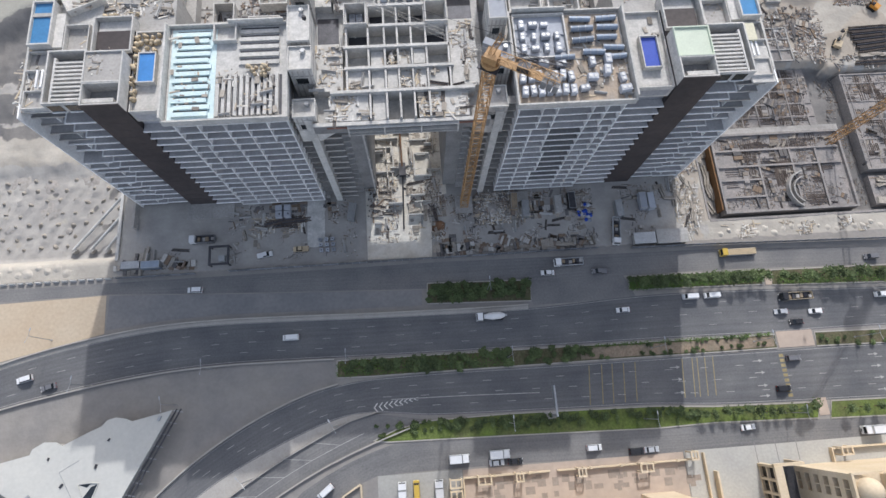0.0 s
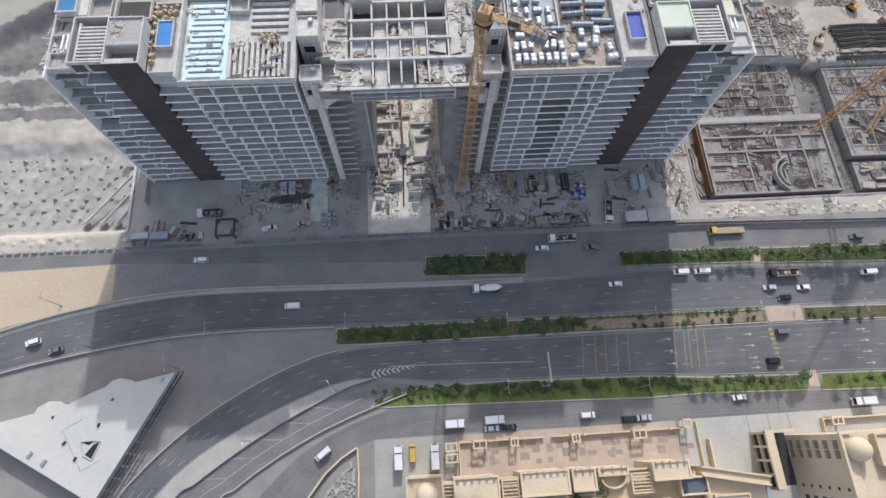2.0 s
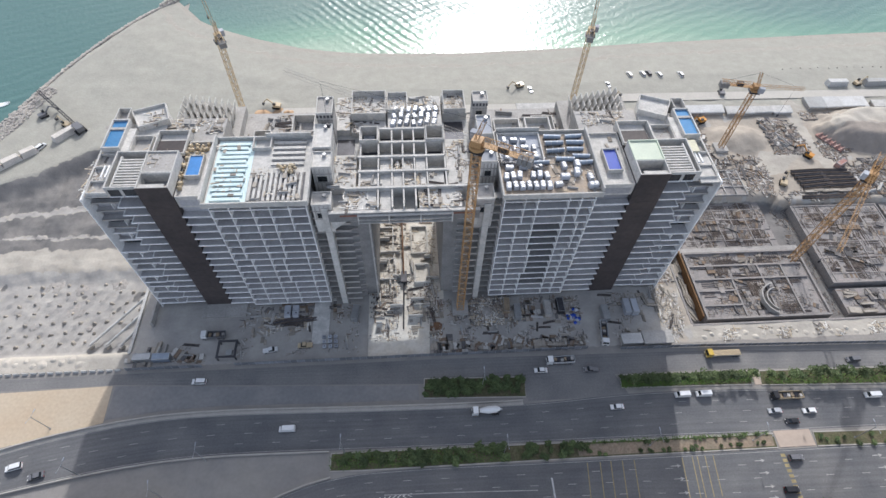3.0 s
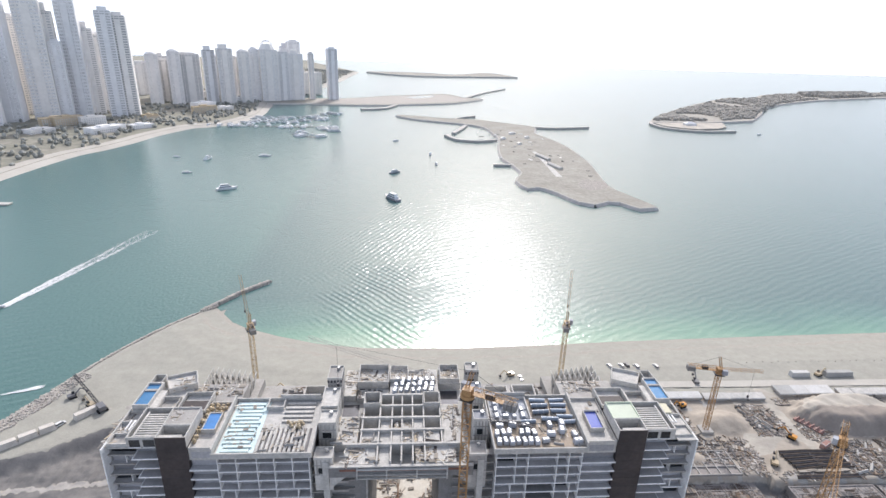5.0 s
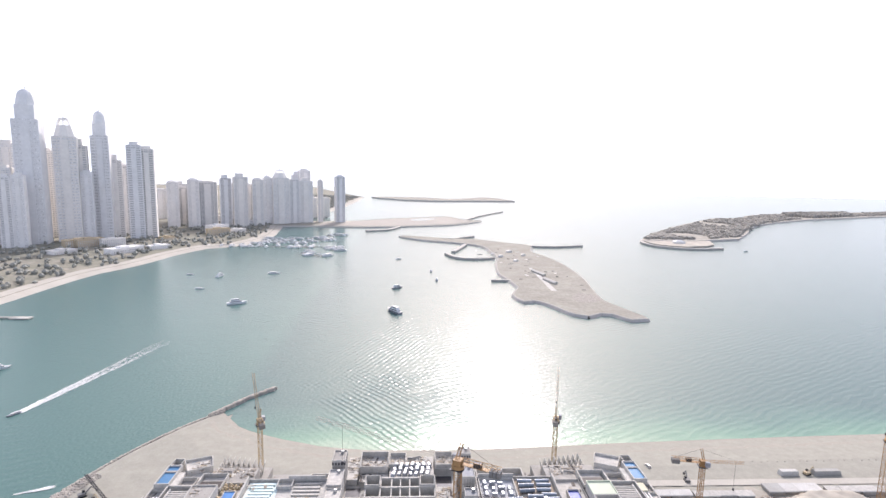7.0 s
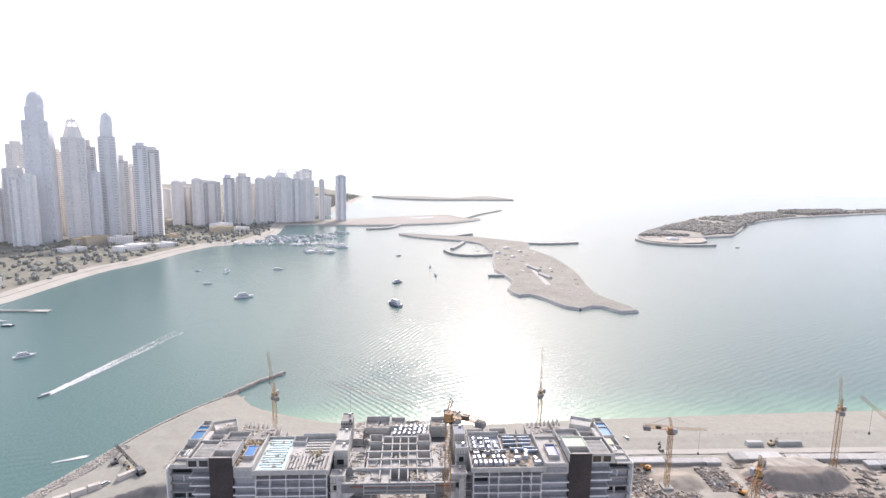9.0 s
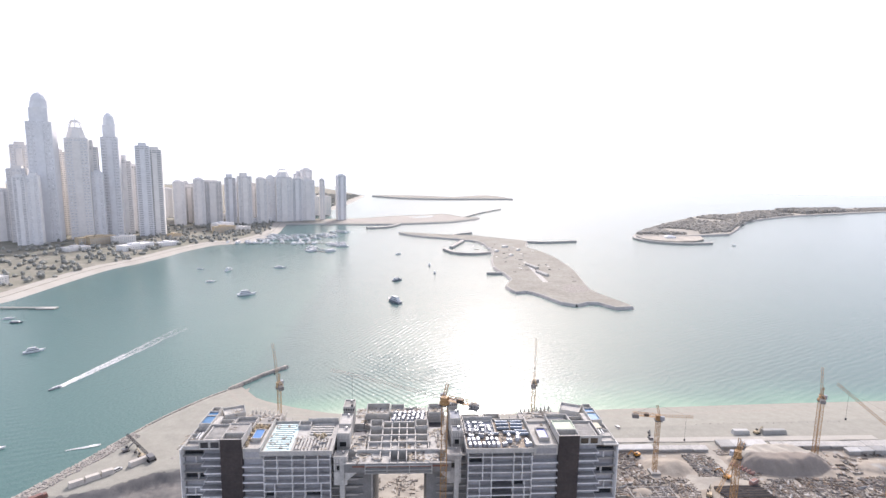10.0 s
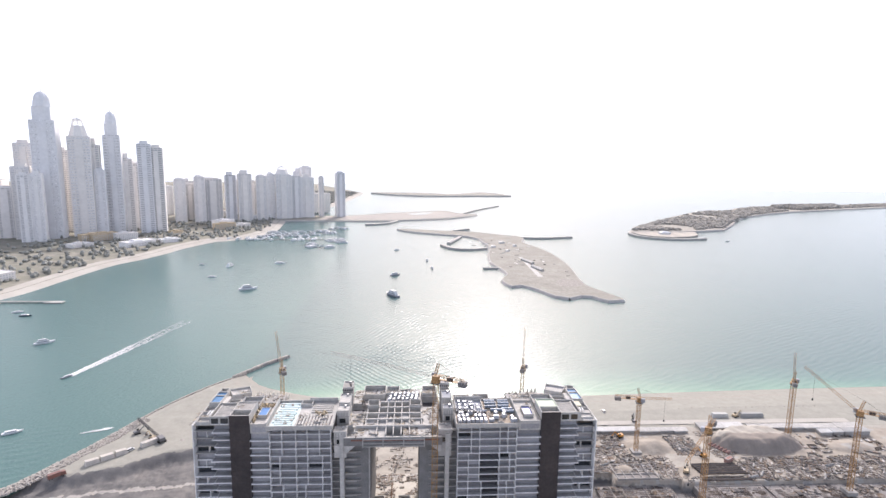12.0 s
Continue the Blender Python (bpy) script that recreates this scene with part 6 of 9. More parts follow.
def truck(x, y, yaw, cab="white", load="box", L=9.0, body="white", label="", z=0.06):
    t = thing("truck", label, "truck", pose(x, y, z, 0, 0, yaw), group="vehicles")
    W = 2.5
    part("chassis", Geo().box(-L / 2, -0.5, 0.7, L / 2, 0.5, 1.0), STEEL_D, t)
    c0 = L / 2 - 2.1
    part("cab", Geo().hexa([(c0, -W / 2, 0.6), (L / 2, -W / 2, 0.6), (L / 2, W / 2, 0.6), (c0, W / 2, 0.6)], [(c0, -W / 2 + 0.05, 2.9), (L / 2 - 0.35, -W / 2 + 0.1, 2.9), (L / 2 - 0.35, W / 2 - 0.1, 2.9), (c0, W / 2 - 0.05, 2.9)]), paint(cab), t)
    part("windscreen", Geo().hexa([(L / 2 - 0.2, -W / 2 + 0.2, 1.7), (L / 2 - 0.1, -W / 2 + 0.2, 1.7), (L / 2 - 0.1, W / 2 - 0.2, 1.7), (L / 2 - 0.2, W / 2 - 0.2, 1.7)], [(L / 2 - 0.4, -W / 2 + 0.25, 2.7), (L / 2 - 0.28, -W / 2 + 0.25, 2.7), (L / 2 - 0.28, W / 2 - 0.25, 2.7), (L / 2 - 0.4, W / 2 - 0.25, 2.7)]), CARGLASS, t)
    b0, b1 = -L / 2, c0 - 0.25
    if load == "box":
        part("cargo_box", Geo().box(b0, -W / 2, 1.05, b1, W / 2, 3.3), paint(body), t)
        part("roof_rail", ring(b0, -W / 2, b1, W / 2, 3.3, 3.38, 0.1), STEEL, t)
    elif load == "tipper":
        part("load_bed", ring(b0, -W / 2, b1, W / 2, 1.05, 2.3, 0.1), paint(body), t)
        part("bed_floor", Geo().box(b0 + 0.1, -W / 2 + 0.1, 1.05, b1 - 0.1, W / 2 - 0.1, 1.2), STEEL_D, t)
        r = random.Random(int(x * 10))
        for i in range(6):
            part("load_piece", Geo().cbox(b0 + 0.8 + (b1 - b0 - 1.6) * i / 5, r.uniform(-0.4, 0.4), 1.2, r.uniform(0.7, 1.2), r.uniform(1.0, 1.6), r.uniform(0.4, 0.9), r.uniform(-0.3, 0.3)), (CONC, STEEL_D, TIMBER)[i % 3], t)
    elif load == "flat":
        part("load_bed", Geo().box(b0, -W / 2, 1.05, b1, W / 2, 1.25), STEEL, t)
        for i in range(5):
            part("load_pipe", Geo().rod((b0 + 0.2, -0.9 + 0.45 * i, 1.5), (b1 - 0.2, -0.9 + 0.45 * i, 1.5), 0.22, 8), paint(body), t)
    elif load == "mixer":
        m = (b0 + b1) / 2
        g = Geo()
        ax = [(b0 + 0.2, 0.55, 2.75), (b0 + 1.6, 1.2, 2.5), (m + 0.6, 1.25, 2.3), (b1 - 0.2, 0.7, 2.0)]
        for (xa, ra, za), (xb, rb, zb) in zip(ax[:-1], ax[1:]):
            n = 12
            g.hexa([(xa, ra * math.cos(k * math.tau / n), za + ra * math.sin(k * math.tau / n)) for k in range(n)], [(xb, rb * math.cos(k * math.tau / n), zb + rb * math.sin(k * math.tau / n)) for k in range(n)])
        part("drum", g, paint(body), t)
        part("chute", Geo().box(b0 - 0.6, -0.3, 2.0, b0 + 0.4, 0.3, 2.6), STEEL, t)
    wheels(t, (-L / 2 + 1.0, -L / 2 + 2.4, L / 2 - 1.2), W / 2 - 0.2, 0.5, 0.4)
    for s in (-1, 1):
        part("headlight", Geo().cbox(L / 2, s * 0.9, 0.8, 0.12, 0.4, 0.2), LAMP_W, t)
    return t


def excavator(x, y, yaw, col="yellow", z=0.0):
    t = thing("excavator", "%s tracked excavator on the sand" % col, "excavator", pose(x, y, z, 0, 0, yaw), group="site machines")
    p = paint(col)
    for s in (-1, 1):
        part("track", Geo().hexa([(-1.7, s * 1.2 - 0.3, 0), (1.7, s * 1.2 - 0.3, 0), (1.7, s * 1.2 + 0.3, 0), (-1.7, s * 1.2 + 0.3, 0)], [(-2.0, s * 1.2 - 0.3, 0.9), (2.0, s * 1.2 - 0.3, 0.9), (2.0, s * 1.2 + 0.3, 0.9), (-2.0, s * 1.2 + 0.3, 0.9)]), RUBBER, t)
    part("house", Geo().box(-2.2, -1.3, 1.0, 1.2, 1.3, 2.2), p, t)
    part("cab", Geo().box(0.0, 0.3, 2.2, 1.3, 1.3, 3.1), CARGLASS, t)
    boom = part("boom", Geo().rod((1.0, -0.3, 1.8), (4.2, -0.3, 4.6), 0.35), p, t)
    part("stick", Geo().rod((4.2, -0.3, 4.6), (6.6, -0.3, 2.0), 0.25), p, boom)
    part("bucket", Geo().hexa([(6.2, -0.9, 0.9), (7.0, -0.9, 1.0), (7.0, 0.3, 1.0), (6.2, 0.3, 0.9)], [(6.0, -0.9, 1.9), (7.1, -0.9, 2.1), (7.1, 0.3, 2.1), (6.0, 0.3, 1.9)]), STEEL_D, boom)
    return t


car(-70, -26.5, 178, "white", "suv")
car(-38.4, -44.4, 180, "white", "van")
truck(27.3, -42.1, 180, "white", "mixer", 9.5, "white", "white concrete mixer truck on the highway")
car(72.3, -42.8, 180, "white", "sedan")
car(-121.2, -51.8, 194, "white", "suv")
car(-113.5, -54.8, 194, "grey", "sedan")
car(48.4, -28.3, 178, "white", "sedan")
car(96.1, -39.8, 180, "white", "van")
car(103.6, -39.9, 180, "white", "van")
car(126.4, -47, 180, "silver", "sedan")
car(138.4, -47.6, 180, "white", "sedan")
car(130.8, -50.8, 180, "black", "sedan")
car(126.7, -62.6, 0, "grey", "suv")
car(121, -72, 0, "black", "suv")
truck(132.3, -42.2, 180, "black", "tipper", 11, "sand", "long sand-coloured tipper lorry on the highway")
car(163.3, -43.4, 180, "white", "van")
car(163.4, -29.9, 180, "grey", "suv")
car(106.4, -83, 2, "white", "sedan")
truck(13.4, -85.4, 0, "white", "box", 6.2, "white", "white box truck parked in the street")
truck(26, -85, 0, "silver", "box", 6.4, "silver", "silver box truck parked in the street")
car(24.9, -87.5, 0, "white", "sedan")
car(30.7, -87.5, 0, "black", "sedan", "black saloon car parked in deep shade")
car(55.9, -85.4, 0, "white", "suv")
car(69.2, -87.4, 0, "black", "suv")
car(74, -87.3, 0, "silver", "sedan")
truck(-4.6, -94.2, 90, "white", "box", 7.0, "white", "white box truck parked in the lot", 0.05)
car(-0.3, -93.2, 90, "yellow", "van", "yellow delivery van parked in the lot", 0.05)
truck(6.6, -94.6, 90, "white", "box", 7.4, "white", "white lorry parked in the lot", 0.05)
car(-27.8, -91.7, 218, "white", "van", "white van on the curving street")
truck(146.4, -86.6, 180, "white", "box", 7.0, "white", "white box truck in the street")
truck(115.9, -25.4, 180, "yellow", "flat", 13, "sand", "yellow lorry with a long trailer of pipes")
truck(55.9, -25.2, 180, "white", "tipper", 10, "silver", "white tipper lorry on the service road")
car(66.4, -28.9, 178, "grey", "pickup")
truck(74.3, -15.1, 262, "white", "tipper", 10, "silver", "white tipper lorry loaded with scrap", 0.0)
truck(-68.2, -9.2, 180, "white", "tipper", 8.6, "grey", "white flatbed lorry loaded with material", 0.0)
car(-47.3, -15.8, 10, "white", "pickup", None, 0.0)
car(-35.2, -14.5, 180, "sand", "pickup", "pale pickup with a loaded bed", 0.0)
for x, y, c, k in ((126, 139.5, "white", "suv"), (133.5, 140, "white", "suv"), (137, 140.5, "grey", "suv"), (142.5, 139, "white", "suv"), (154.5, 139, "white", "suv"), (69.5, 128, "white", "pickup"), (112, 131, "white", "pickup")):
    car(x, y, 100, c, k, "%s car parked on the beach sand" % c, -0.6)
for x, y, a, z in ((-171, 114, 40, -0.2), (-158, 107, 150, -0.2), (64, 131, 200, -0.6), (171, 122, 80, -0.3), (250, 128, 20, -0.3), (152, 100, 200, 0.0), (196, 74, 130, 0.0), (176, 57, 60, 0.0), (-60, 116, 170, 1.2), (110, 118, 30, -0.2)):
    excavator(x, y, a, "orange" if 60 < y < 104 else ("sand", "grey")[int(abs(x)) % 2], z)

car(-164.6, 92.4, 60, "white", "suv", "white off-road car parked on the sand", -0.1)
truck(-191.4, 63.8, 48, "rust", "box", 9.0, "rust", "dusty red box truck on the haul road", -0.2)
t = thing("crawler_crane", "dark crawler crane with a long lowered lattice boom", "crane", pose(-151, 103.5, -0.1, 0, 0, 136), group="site machines")
part("cab_body", Geo().box(-3, -1.6, 1.2, 2.4, 1.6, 3.4), paint("grey"), t)
for sy in (-1, 1):
    part("track", Geo().box(-2.8, sy * 1.9 - 0.45, 0, 2.8, sy * 1.9 + 0.45, 1.2), RUBBER, t)
part("boom", lattice(Geo(), (2.0, 0, 2.2), (38, 0, 3.6), 1.1, 1.8, 0.11), STEEL_D, t)

# ---- street furniture ----
def street_lamp(x, y, yaw, h=11.0):
    t = thing("street_lamp", "grey steel street lamp with two arms", "lamp", pose(x, y, 0, 0, 0, yaw), group="street lamps")
    part("base", Geo().frustum(0, 0, 0, 0.4, 0.35, 0.3, 8), CONC, t)
    part("pole", Geo().frustum(0, 0, 0.4, h, 0.14, 0.08, 8), STEEL, t)
    for s in (-1, 1):
        a = part("arm", Geo().rod((0, 0, h - 0.2), (s * 1.9, 0, h + 0.35), 0.06, 6), STEEL, t)
        part("lamp_head", Geo().hexa([(s * 1.7 - 0.2, -0.16, h + 0.25), (s * 1.7 + 0.6 * s + 0.2, -0.16, h + 0.3), (s * 1.7 + 0.6 * s + 0.2, 0.16, h + 0.3), (s * 1.7 - 0.2, 0.16, h + 0.25)], [(s * 1.7 - 0.2, -0.1, h + 0.45), (s * 1.7 + 0.6 * s + 0.2, -0.1, h + 0.42), (s * 1.7 + 0.6 * s + 0.2, 0.1, h + 0.42), (s * 1.7 - 0.2, 0.1, h + 0.45)]), WHITE_M, a)
    return t


for x, y, a in ((-62.9, -52.9, 90), (-19.5, -52.8, 90), (31.8, -55.6, 90), (80, -56, 90), (-100.8, -55.2, 80), (-23.8, -72.9, 120), (73.6, -78.0, 90), (30.0, -76.0, 90), (-114.8, -39.9, 75), (27.0, -33, 90), (115, -56.3, 90), (150, -57.2, 90), (120, -79.5, 90), (-50, -86.5, 130), (-150, -47.8, 75), (-74, -63, 100)):
    street_lamp(x, y, a)

t = thing("sign_gantry", "grey cantilever sign gantry over the carriageway", "sign gantry", pose(44.1, -74.8, 0))
part("column", Geo().frustum(0, 0, 0, 8.0, 0.45, 0.35, 8), STEEL, t)
part("arm", Geo().box(-0.3, 0, 7.0, 0.3, 9.0, 7.6), STEEL, t)
part("sign_panel", Geo().box(-0.45, 3.0, 6.2, -0.3, 8.8, 8.6), STEEL, t, "grey back of a road sign")
part("footing", Geo().box(-3.2, -1.0, 0, 1.2, 1.0, 0.5), CONC, t)

# painted markings: yellow bars, arrows, chevrons, crossings
g = Geo()
for x in (58.2, 62.4, 65.9, 69.7, 73.6, 89.5, 92.9, 94.6, 97.2, 99.9):
    g.face([(x - 1.5, -72.6, 0.078), (x - 1.22, -72.6, 0.078), (x + 0.14, -60.2, 0.078), (x - 0.14, -60.2, 0.078)])
tagged(new("rumble_bars", g.mesh("rumble_bars", PAINT_Y)), "yellow transverse bars across the carriageway", "road marking", kind="stuff")
g = Geo()
for i in range(9):
    y = -61 - i * 1.6
    g.face([(122.4, y - 1.0, 0.078), (123.9, y - 1.0, 0.078), (123.9, y, 0.078), (122.4, y, 0.078)])
tagged(new("crossing_bars", g.mesh("crossing_bars", PAINT_Y)), "pale yellow crossing bars on the asphalt", "road marking", kind="stuff")
arrow = Geo()
arrow.face([(-1.6, -0.12, 0), (0.6, -0.12, 0), (0.6, 0.12, 0), (-1.6, 0.12, 0)])
arrow.face([(0.6, -0.55, 0), (1.8, 0, 0), (0.6, 0.55, 0)])
arrow_me = arrow.mesh("lane_arrow", PAINT_W)
for x, ys in ((86.5, (-62.8, -66.7, -70.9)), (114.6, (-62.7, -66.5, -70.6, -73.9)), (154.5, (-63.2, -67, -70.8, -74.6))):
    for y in ys:
        o = new("lane_arrow", arrow_me)
        o.matrix_basis = pose(x, y, 0.08)
        tagged(o, "white lane arrow painted on asphalt", "road marking", "lane arrows")
g = Geo()
for i in range(9):
    x = -12.5 + i * 1.6
    for s in (-1, 1):
        g.face([(x, -68.4 + 0.22 * i, 0.078), (x + 0.45, -68.4 + 0.22 * i, 0.078), (x + 1.5, -68.4 + 0.22 * i + s * (1.35 - 0.11 * i), 0.078), (x + 1.05, -68.4 + 0.22 * i + s * (1.35 - 0.11 * i), 0.078)])
tagged(new("gore_chevrons", g.mesh("gore_chevrons", surf("fresh_white_paint", (0.62, 0.61, 0.58), 0.8, var=0.12, size=2, grain=0.4, bump=0))), "white chevrons painted where the lanes merge", "road marking", kind="stuff")
g = Geo()
mid = even(R2_N, 80), even(R2_S, 80)
for k in range(30, 74, 4):
    (ax, ay), (bx1, by1) = mid[0][k], mid[1][k]
    g.strip([(ax, ay), (ax + (bx1 - ax) * 0.55, ay + (by1 - ay) * 0.55)], [(ax + 0.25, ay + 0.15), (ax + 0.25 + (bx1 - ax) * 0.55, ay + 0.15 + (by1 - ay) * 0.55)], 0.07)
ribbon(g, blend_lines(R2_N, R2_S, 0.55), 60, length(R2_N) - 12, 0.2, 0.07)
tagged(new("shoulder_bars", g.mesh("shoulder_bars", PAINT_W)), "white bars on the shoulder of the slip road", "road marking", kind="stuff")
g = Geo()
g.box(123.2, -59.0, 0.0, 135.6, -53.6, 0.14)
setting("pavement_crossing", g, PLAZA, "pinkish paved crossing between the medians", "pavement")
setting("pavement_crossing_north", Geo().box(123.8, -37.4, 0.0, 127.4, -32.2, 0.14), PLAZA, "paved gap between two hedges", "pavement")
setting("pavement_crossing_south", Geo().box(131.2, -81.2, 0.0, 134.6, -75.8, 0.14), PLAZA, "paved gap between two lawns", "pavement")

# ---- planting ----
def leaf_clump(seed, r, h, n, leaf):
    """A shrub or crown of many small bent leaves with an uneven outline."""
    rr = random.Random(seed)
    g = Geo()
    lobes = [(rr.uniform(-0.45, 0.45) * r, rr.uniform(-0.45, 0.45) * r, rr.uniform(0.3, 0.75) * h, rr.uniform(0.45, 0.75)) for k in range(6)]
    for i in range(n):
        lx, ly, lz, s = rr.choice(lobes)
        a, e = rr.uniform(0, math.tau), rr.uniform(-0.5, 1.4)
        d = rr.uniform(0.55, 1.05)
        x = lx + math.cos(a) * math.cos(e) * r * s * d
        y = ly + math.sin(a) * math.cos(e) * r * s * d
        z = max(0.05, lz + math.sin(e) * h * 0.45 * s * d)
        t1, t2, L = rr.uniform(0, math.tau), rr.uniform(-0.6, 0.9), leaf * rr.uniform(0.6, 1.3)
        ax = Vector((math.cos(t1) * math.cos(t2), math.sin(t1) * math.cos(t2), math.sin(t2))) * L
        sd = Vector((-math.sin(t1), math.cos(t1), rr.uniform(-0.3, 0.3))) * L * 0.4
        p = Vector((x, y, z))
        g.face([p, p + ax * 0.5 + sd, p + ax, p + ax * 0.5 - sd])
    return g


SHRUBS = [leaf_clump(i, 1.3, 1.5, 150, 0.55).mesh("shrub", LEAF) for i in range(4)]
CROWNS = [leaf_clump(20 + i, 2.0, 2.6, 230, 0.6).mesh("crown", LEAF) for i in range(3)]
TRUNK = Geo().frustum(0, 0, 0, 2.6, 0.16, 0.1, 7)
for k in range(4):
    TRUNK.rod((0, 0, 2.0), (0.8 * math.cos(k * 1.6), 0.8 * math.sin(k * 1.6), 3.6), 0.05, 5)
TRUNK = TRUNK.mesh("trunk", BARK)
rnd = random.Random(5)


def shrub(x, y, s, z=0.2):
    o = new("shrub", rnd.choice(SHRUBS))
    o.matrix_basis = pose(x, y, z, 0, 0, rnd.uniform(0, 360)) @ Matrix.Diagonal((s, s, s * rnd.uniform(0.7, 1.1), 1))
    return tagged(o, "dense green shrub in a planted bed", "shrub", "roadside shrubs")


def tree(x, y, s, z=0.2):
    t = thing("tree", "small leafy roadside tree", "tree", pose(x, y, z, 0, 0, rnd.uniform(0, 360)) @ Matrix.Scale(s, 4), group="roadside trees")
    part("trunk", TRUNK, BARK, t)
    part("crown", rnd.choice(CROWNS), LEAF, t, at=pose(0, 0, 2.0))
    return t


for i in range(70):
    shrub(rnd.uniform(7.2, 41), rnd.uniform(-35.2, -30.4), rnd.uniform(0.8, 1.25))
for i in range(75):
    f = rnd.random()
    shrub(-23.5 + f * 84, rnd.uniform(-57.6, -53.6), rnd.uniform(0.7, 1.35))
for i in range(34):
    shrub(60 + rnd.random() * 60, rnd.choice((-54.6, -57.6)) + rnd.uniform(-0.4, 0.4), rnd.uniform(0.45, 0.8))
for i in range(30):
    shrub(138 + rnd.random() * 60, rnd.uniform(-59.5, -55.5), rnd.uniform(0.5, 0.9))
for i in range(130):
    x = rnd.uniform(-12, 92)
    shrub(x, -74.8 - 0.022 * max(x, 0) + rnd.uniform(-1.6, 1.4) - (0.5 if x < 0 else 0), rnd.uniform(0.5, 1.0) * (0.7 if x < -5 else 1))
for i in range(30):
    x = 76.5 + i * 1.6
    shrub(x, -32.6 - 0.012 * (x - 76) + rnd.uniform(-0.3, 0.3), rnd.uniform(0.75, 1.0))
for i in range(13):
    x = 80 + i * 3.5
    tree(x, -34.6 + rnd.uniform(-0.5, 0.5), rnd.uniform(0.75, 1.15))
for i in range(20):
    x = 129 + i * 3.6
    tree(x, -35.4 - 0.03 * (x - 128) + rnd.uniform(-0.7, 0.7), rnd.uniform(0.85, 1.3))
for i in range(11):
    x = 92 + i * 3.6
    tree(x, -77.5 - 0.02 * (x - 90) + rnd.uniform(-0.8, 0.8), rnd.uniform(0.7, 1.1))
for i in range(10):
    x = 140 + i * 5
    tree(x, -79.4 - 0.02 * (x - 140), rnd.uniform(0.7, 1.1))
# hedge blocks across the lawn
for i in range(17):
    x = 20 + i * 6.4
    h = Geo()
    rr = random.Random(i)
    for k in range(90):
        px, py, pz = x + rr.uniform(-0.5, 0.5), rr.uniform(-80.0, -75.6) - 0.01 * (x - 20) + (1.4 if x < 70 else 0), rr.uniform(0.25, 1.0)
        a = rr.uniform(0, math.tau)
        h.face([(px, py, pz), (px + 0.3 * math.cos(a), py + 0.3 * math.sin(a), pz + 0.15), (px + 0.5 * math.cos(a + 0.6), py + 0.5 * math.sin(a + 0.6), pz + 0.1)])
    tagged(new("hedge", h.mesh("hedge", LEAF)), "low dark clipped hedge across the lawn", "hedge", "lawn hedges")
low = Geo()
for i in range(9000):
    f = rnd.random()
    k = rnd.random()
    if k < 0.45:
        x, y = 76 + f * 47, rnd.uniform(-36.3, -31.9)
    elif k < 0.75:
        x, y = 128 + f * 70, rnd.uniform(-37.6, -34.0) - 0.03 * f * 70
    else:
        x, y = (-24 + f * 80, rnd.uniform(-58.1, -53.2)) if f < 0.7 else (56 + rnd.random() * 66, -54.2 + rnd.gauss(0, 0.25))
    z, a, L = 0.2 + rnd.random() ** 2 * 0.7, rnd.uniform(0, math.tau), rnd.uniform(0.25, 0.6)
    low.face([(x, y, z), (x + L * math.cos(a), y + L * math.sin(a), z + 0.2), (x + L * math.cos(a + 0.7), y + L * math.sin(a + 0.7), z + 0.1)])
tagged(new("ground_cover", low.mesh("ground_cover", surf("bright_leaves", (0.10, 0.17, 0.03), 0.75, var=0.3, size=2, grain=0.5, bump=0, tint=(0.06, 0.11, 0.03)))), "bright green low planting in the beds", "plants", kind="stuff")

# ---- white canopy roof beside the ramp ----
t = thing("station_canopy", "large white faceted canopy roof with small openings", "canopy")
PANEL_W = surf("white_roof_membrane", (0.51, 0.50, 0.46), 0.7, var=0.05, size=9, grain=1.0, bump=0.05, tint=(0.46, 0.455, 0.425))
poly = [(-131.9, -78.1), (-124.6, -76.6), (-114.2, -74.5), (-113.6, -72.9), (-110.5, -71.2), (-107.1, -71.4), (-105, -72.6), (-97.6, -69.2), (-94, -67.8), (-92.5, -66.1), (-90, -65.5), (-87, -66.1), (-85.2, -67), (-73.4, -64.6), (-93.3, -101.1), (-123.6, -83.2)]
part("roof", Geo().prism(poly, 3.9, 4.4), PANEL_W, t)
for k in range(2):
    part("gutter", rail(Geo(), [(-72.2 + 1.3 * k, -64.4), (-92.2 + 1.3 * k, -101.4)], 0.35, 3.7, 4.1), STEEL_D, t)
for i in range(12):
    f = i / 11
    x, y = -72.4 - 19.6 * f, -65.0 - 36.0 * f
    part("bracket", Geo().rod((x - 0.6, y + 0.3, 4.0), (x + 2.2, y - 0.4, 4.0), 0.14), STEEL, t)
for i, (x, y, r) in enumerate(((-113.3, -86.4, 1.5), (-108.9, -88.9, 1.6), (-108.5, -76, 0.7), (-103.9, -83.7, 1.0), (-100, -88.4, 1.0), (-94.5, -79.1, 1.0), (-91.4, -71.8, 0.7), (-77, -66.7, 1.3))):
    part("roof_vent", Geo().cbox(x, y, 4.4, r * 1.2, r * 0.6, 0.4, 0.9 + (i % 3) * 0.2), STEEL_D if 2 <= i <= 6 else STEEL, t)
sky_light = Geo().face([(-98.9, -83.8, 4.43), (-96.6, -84.8, 4.43), (-95.3, -83.7, 4.43)]).face([(-93.4, -84, 4.43), (-95.3, -84.6, 4.43), (-97.4, -87.4, 4.43), (-95.4, -88.7, 4.43)])
part("roof_light", sky_light, CARGLASS, t, "dark triangular roof lights")
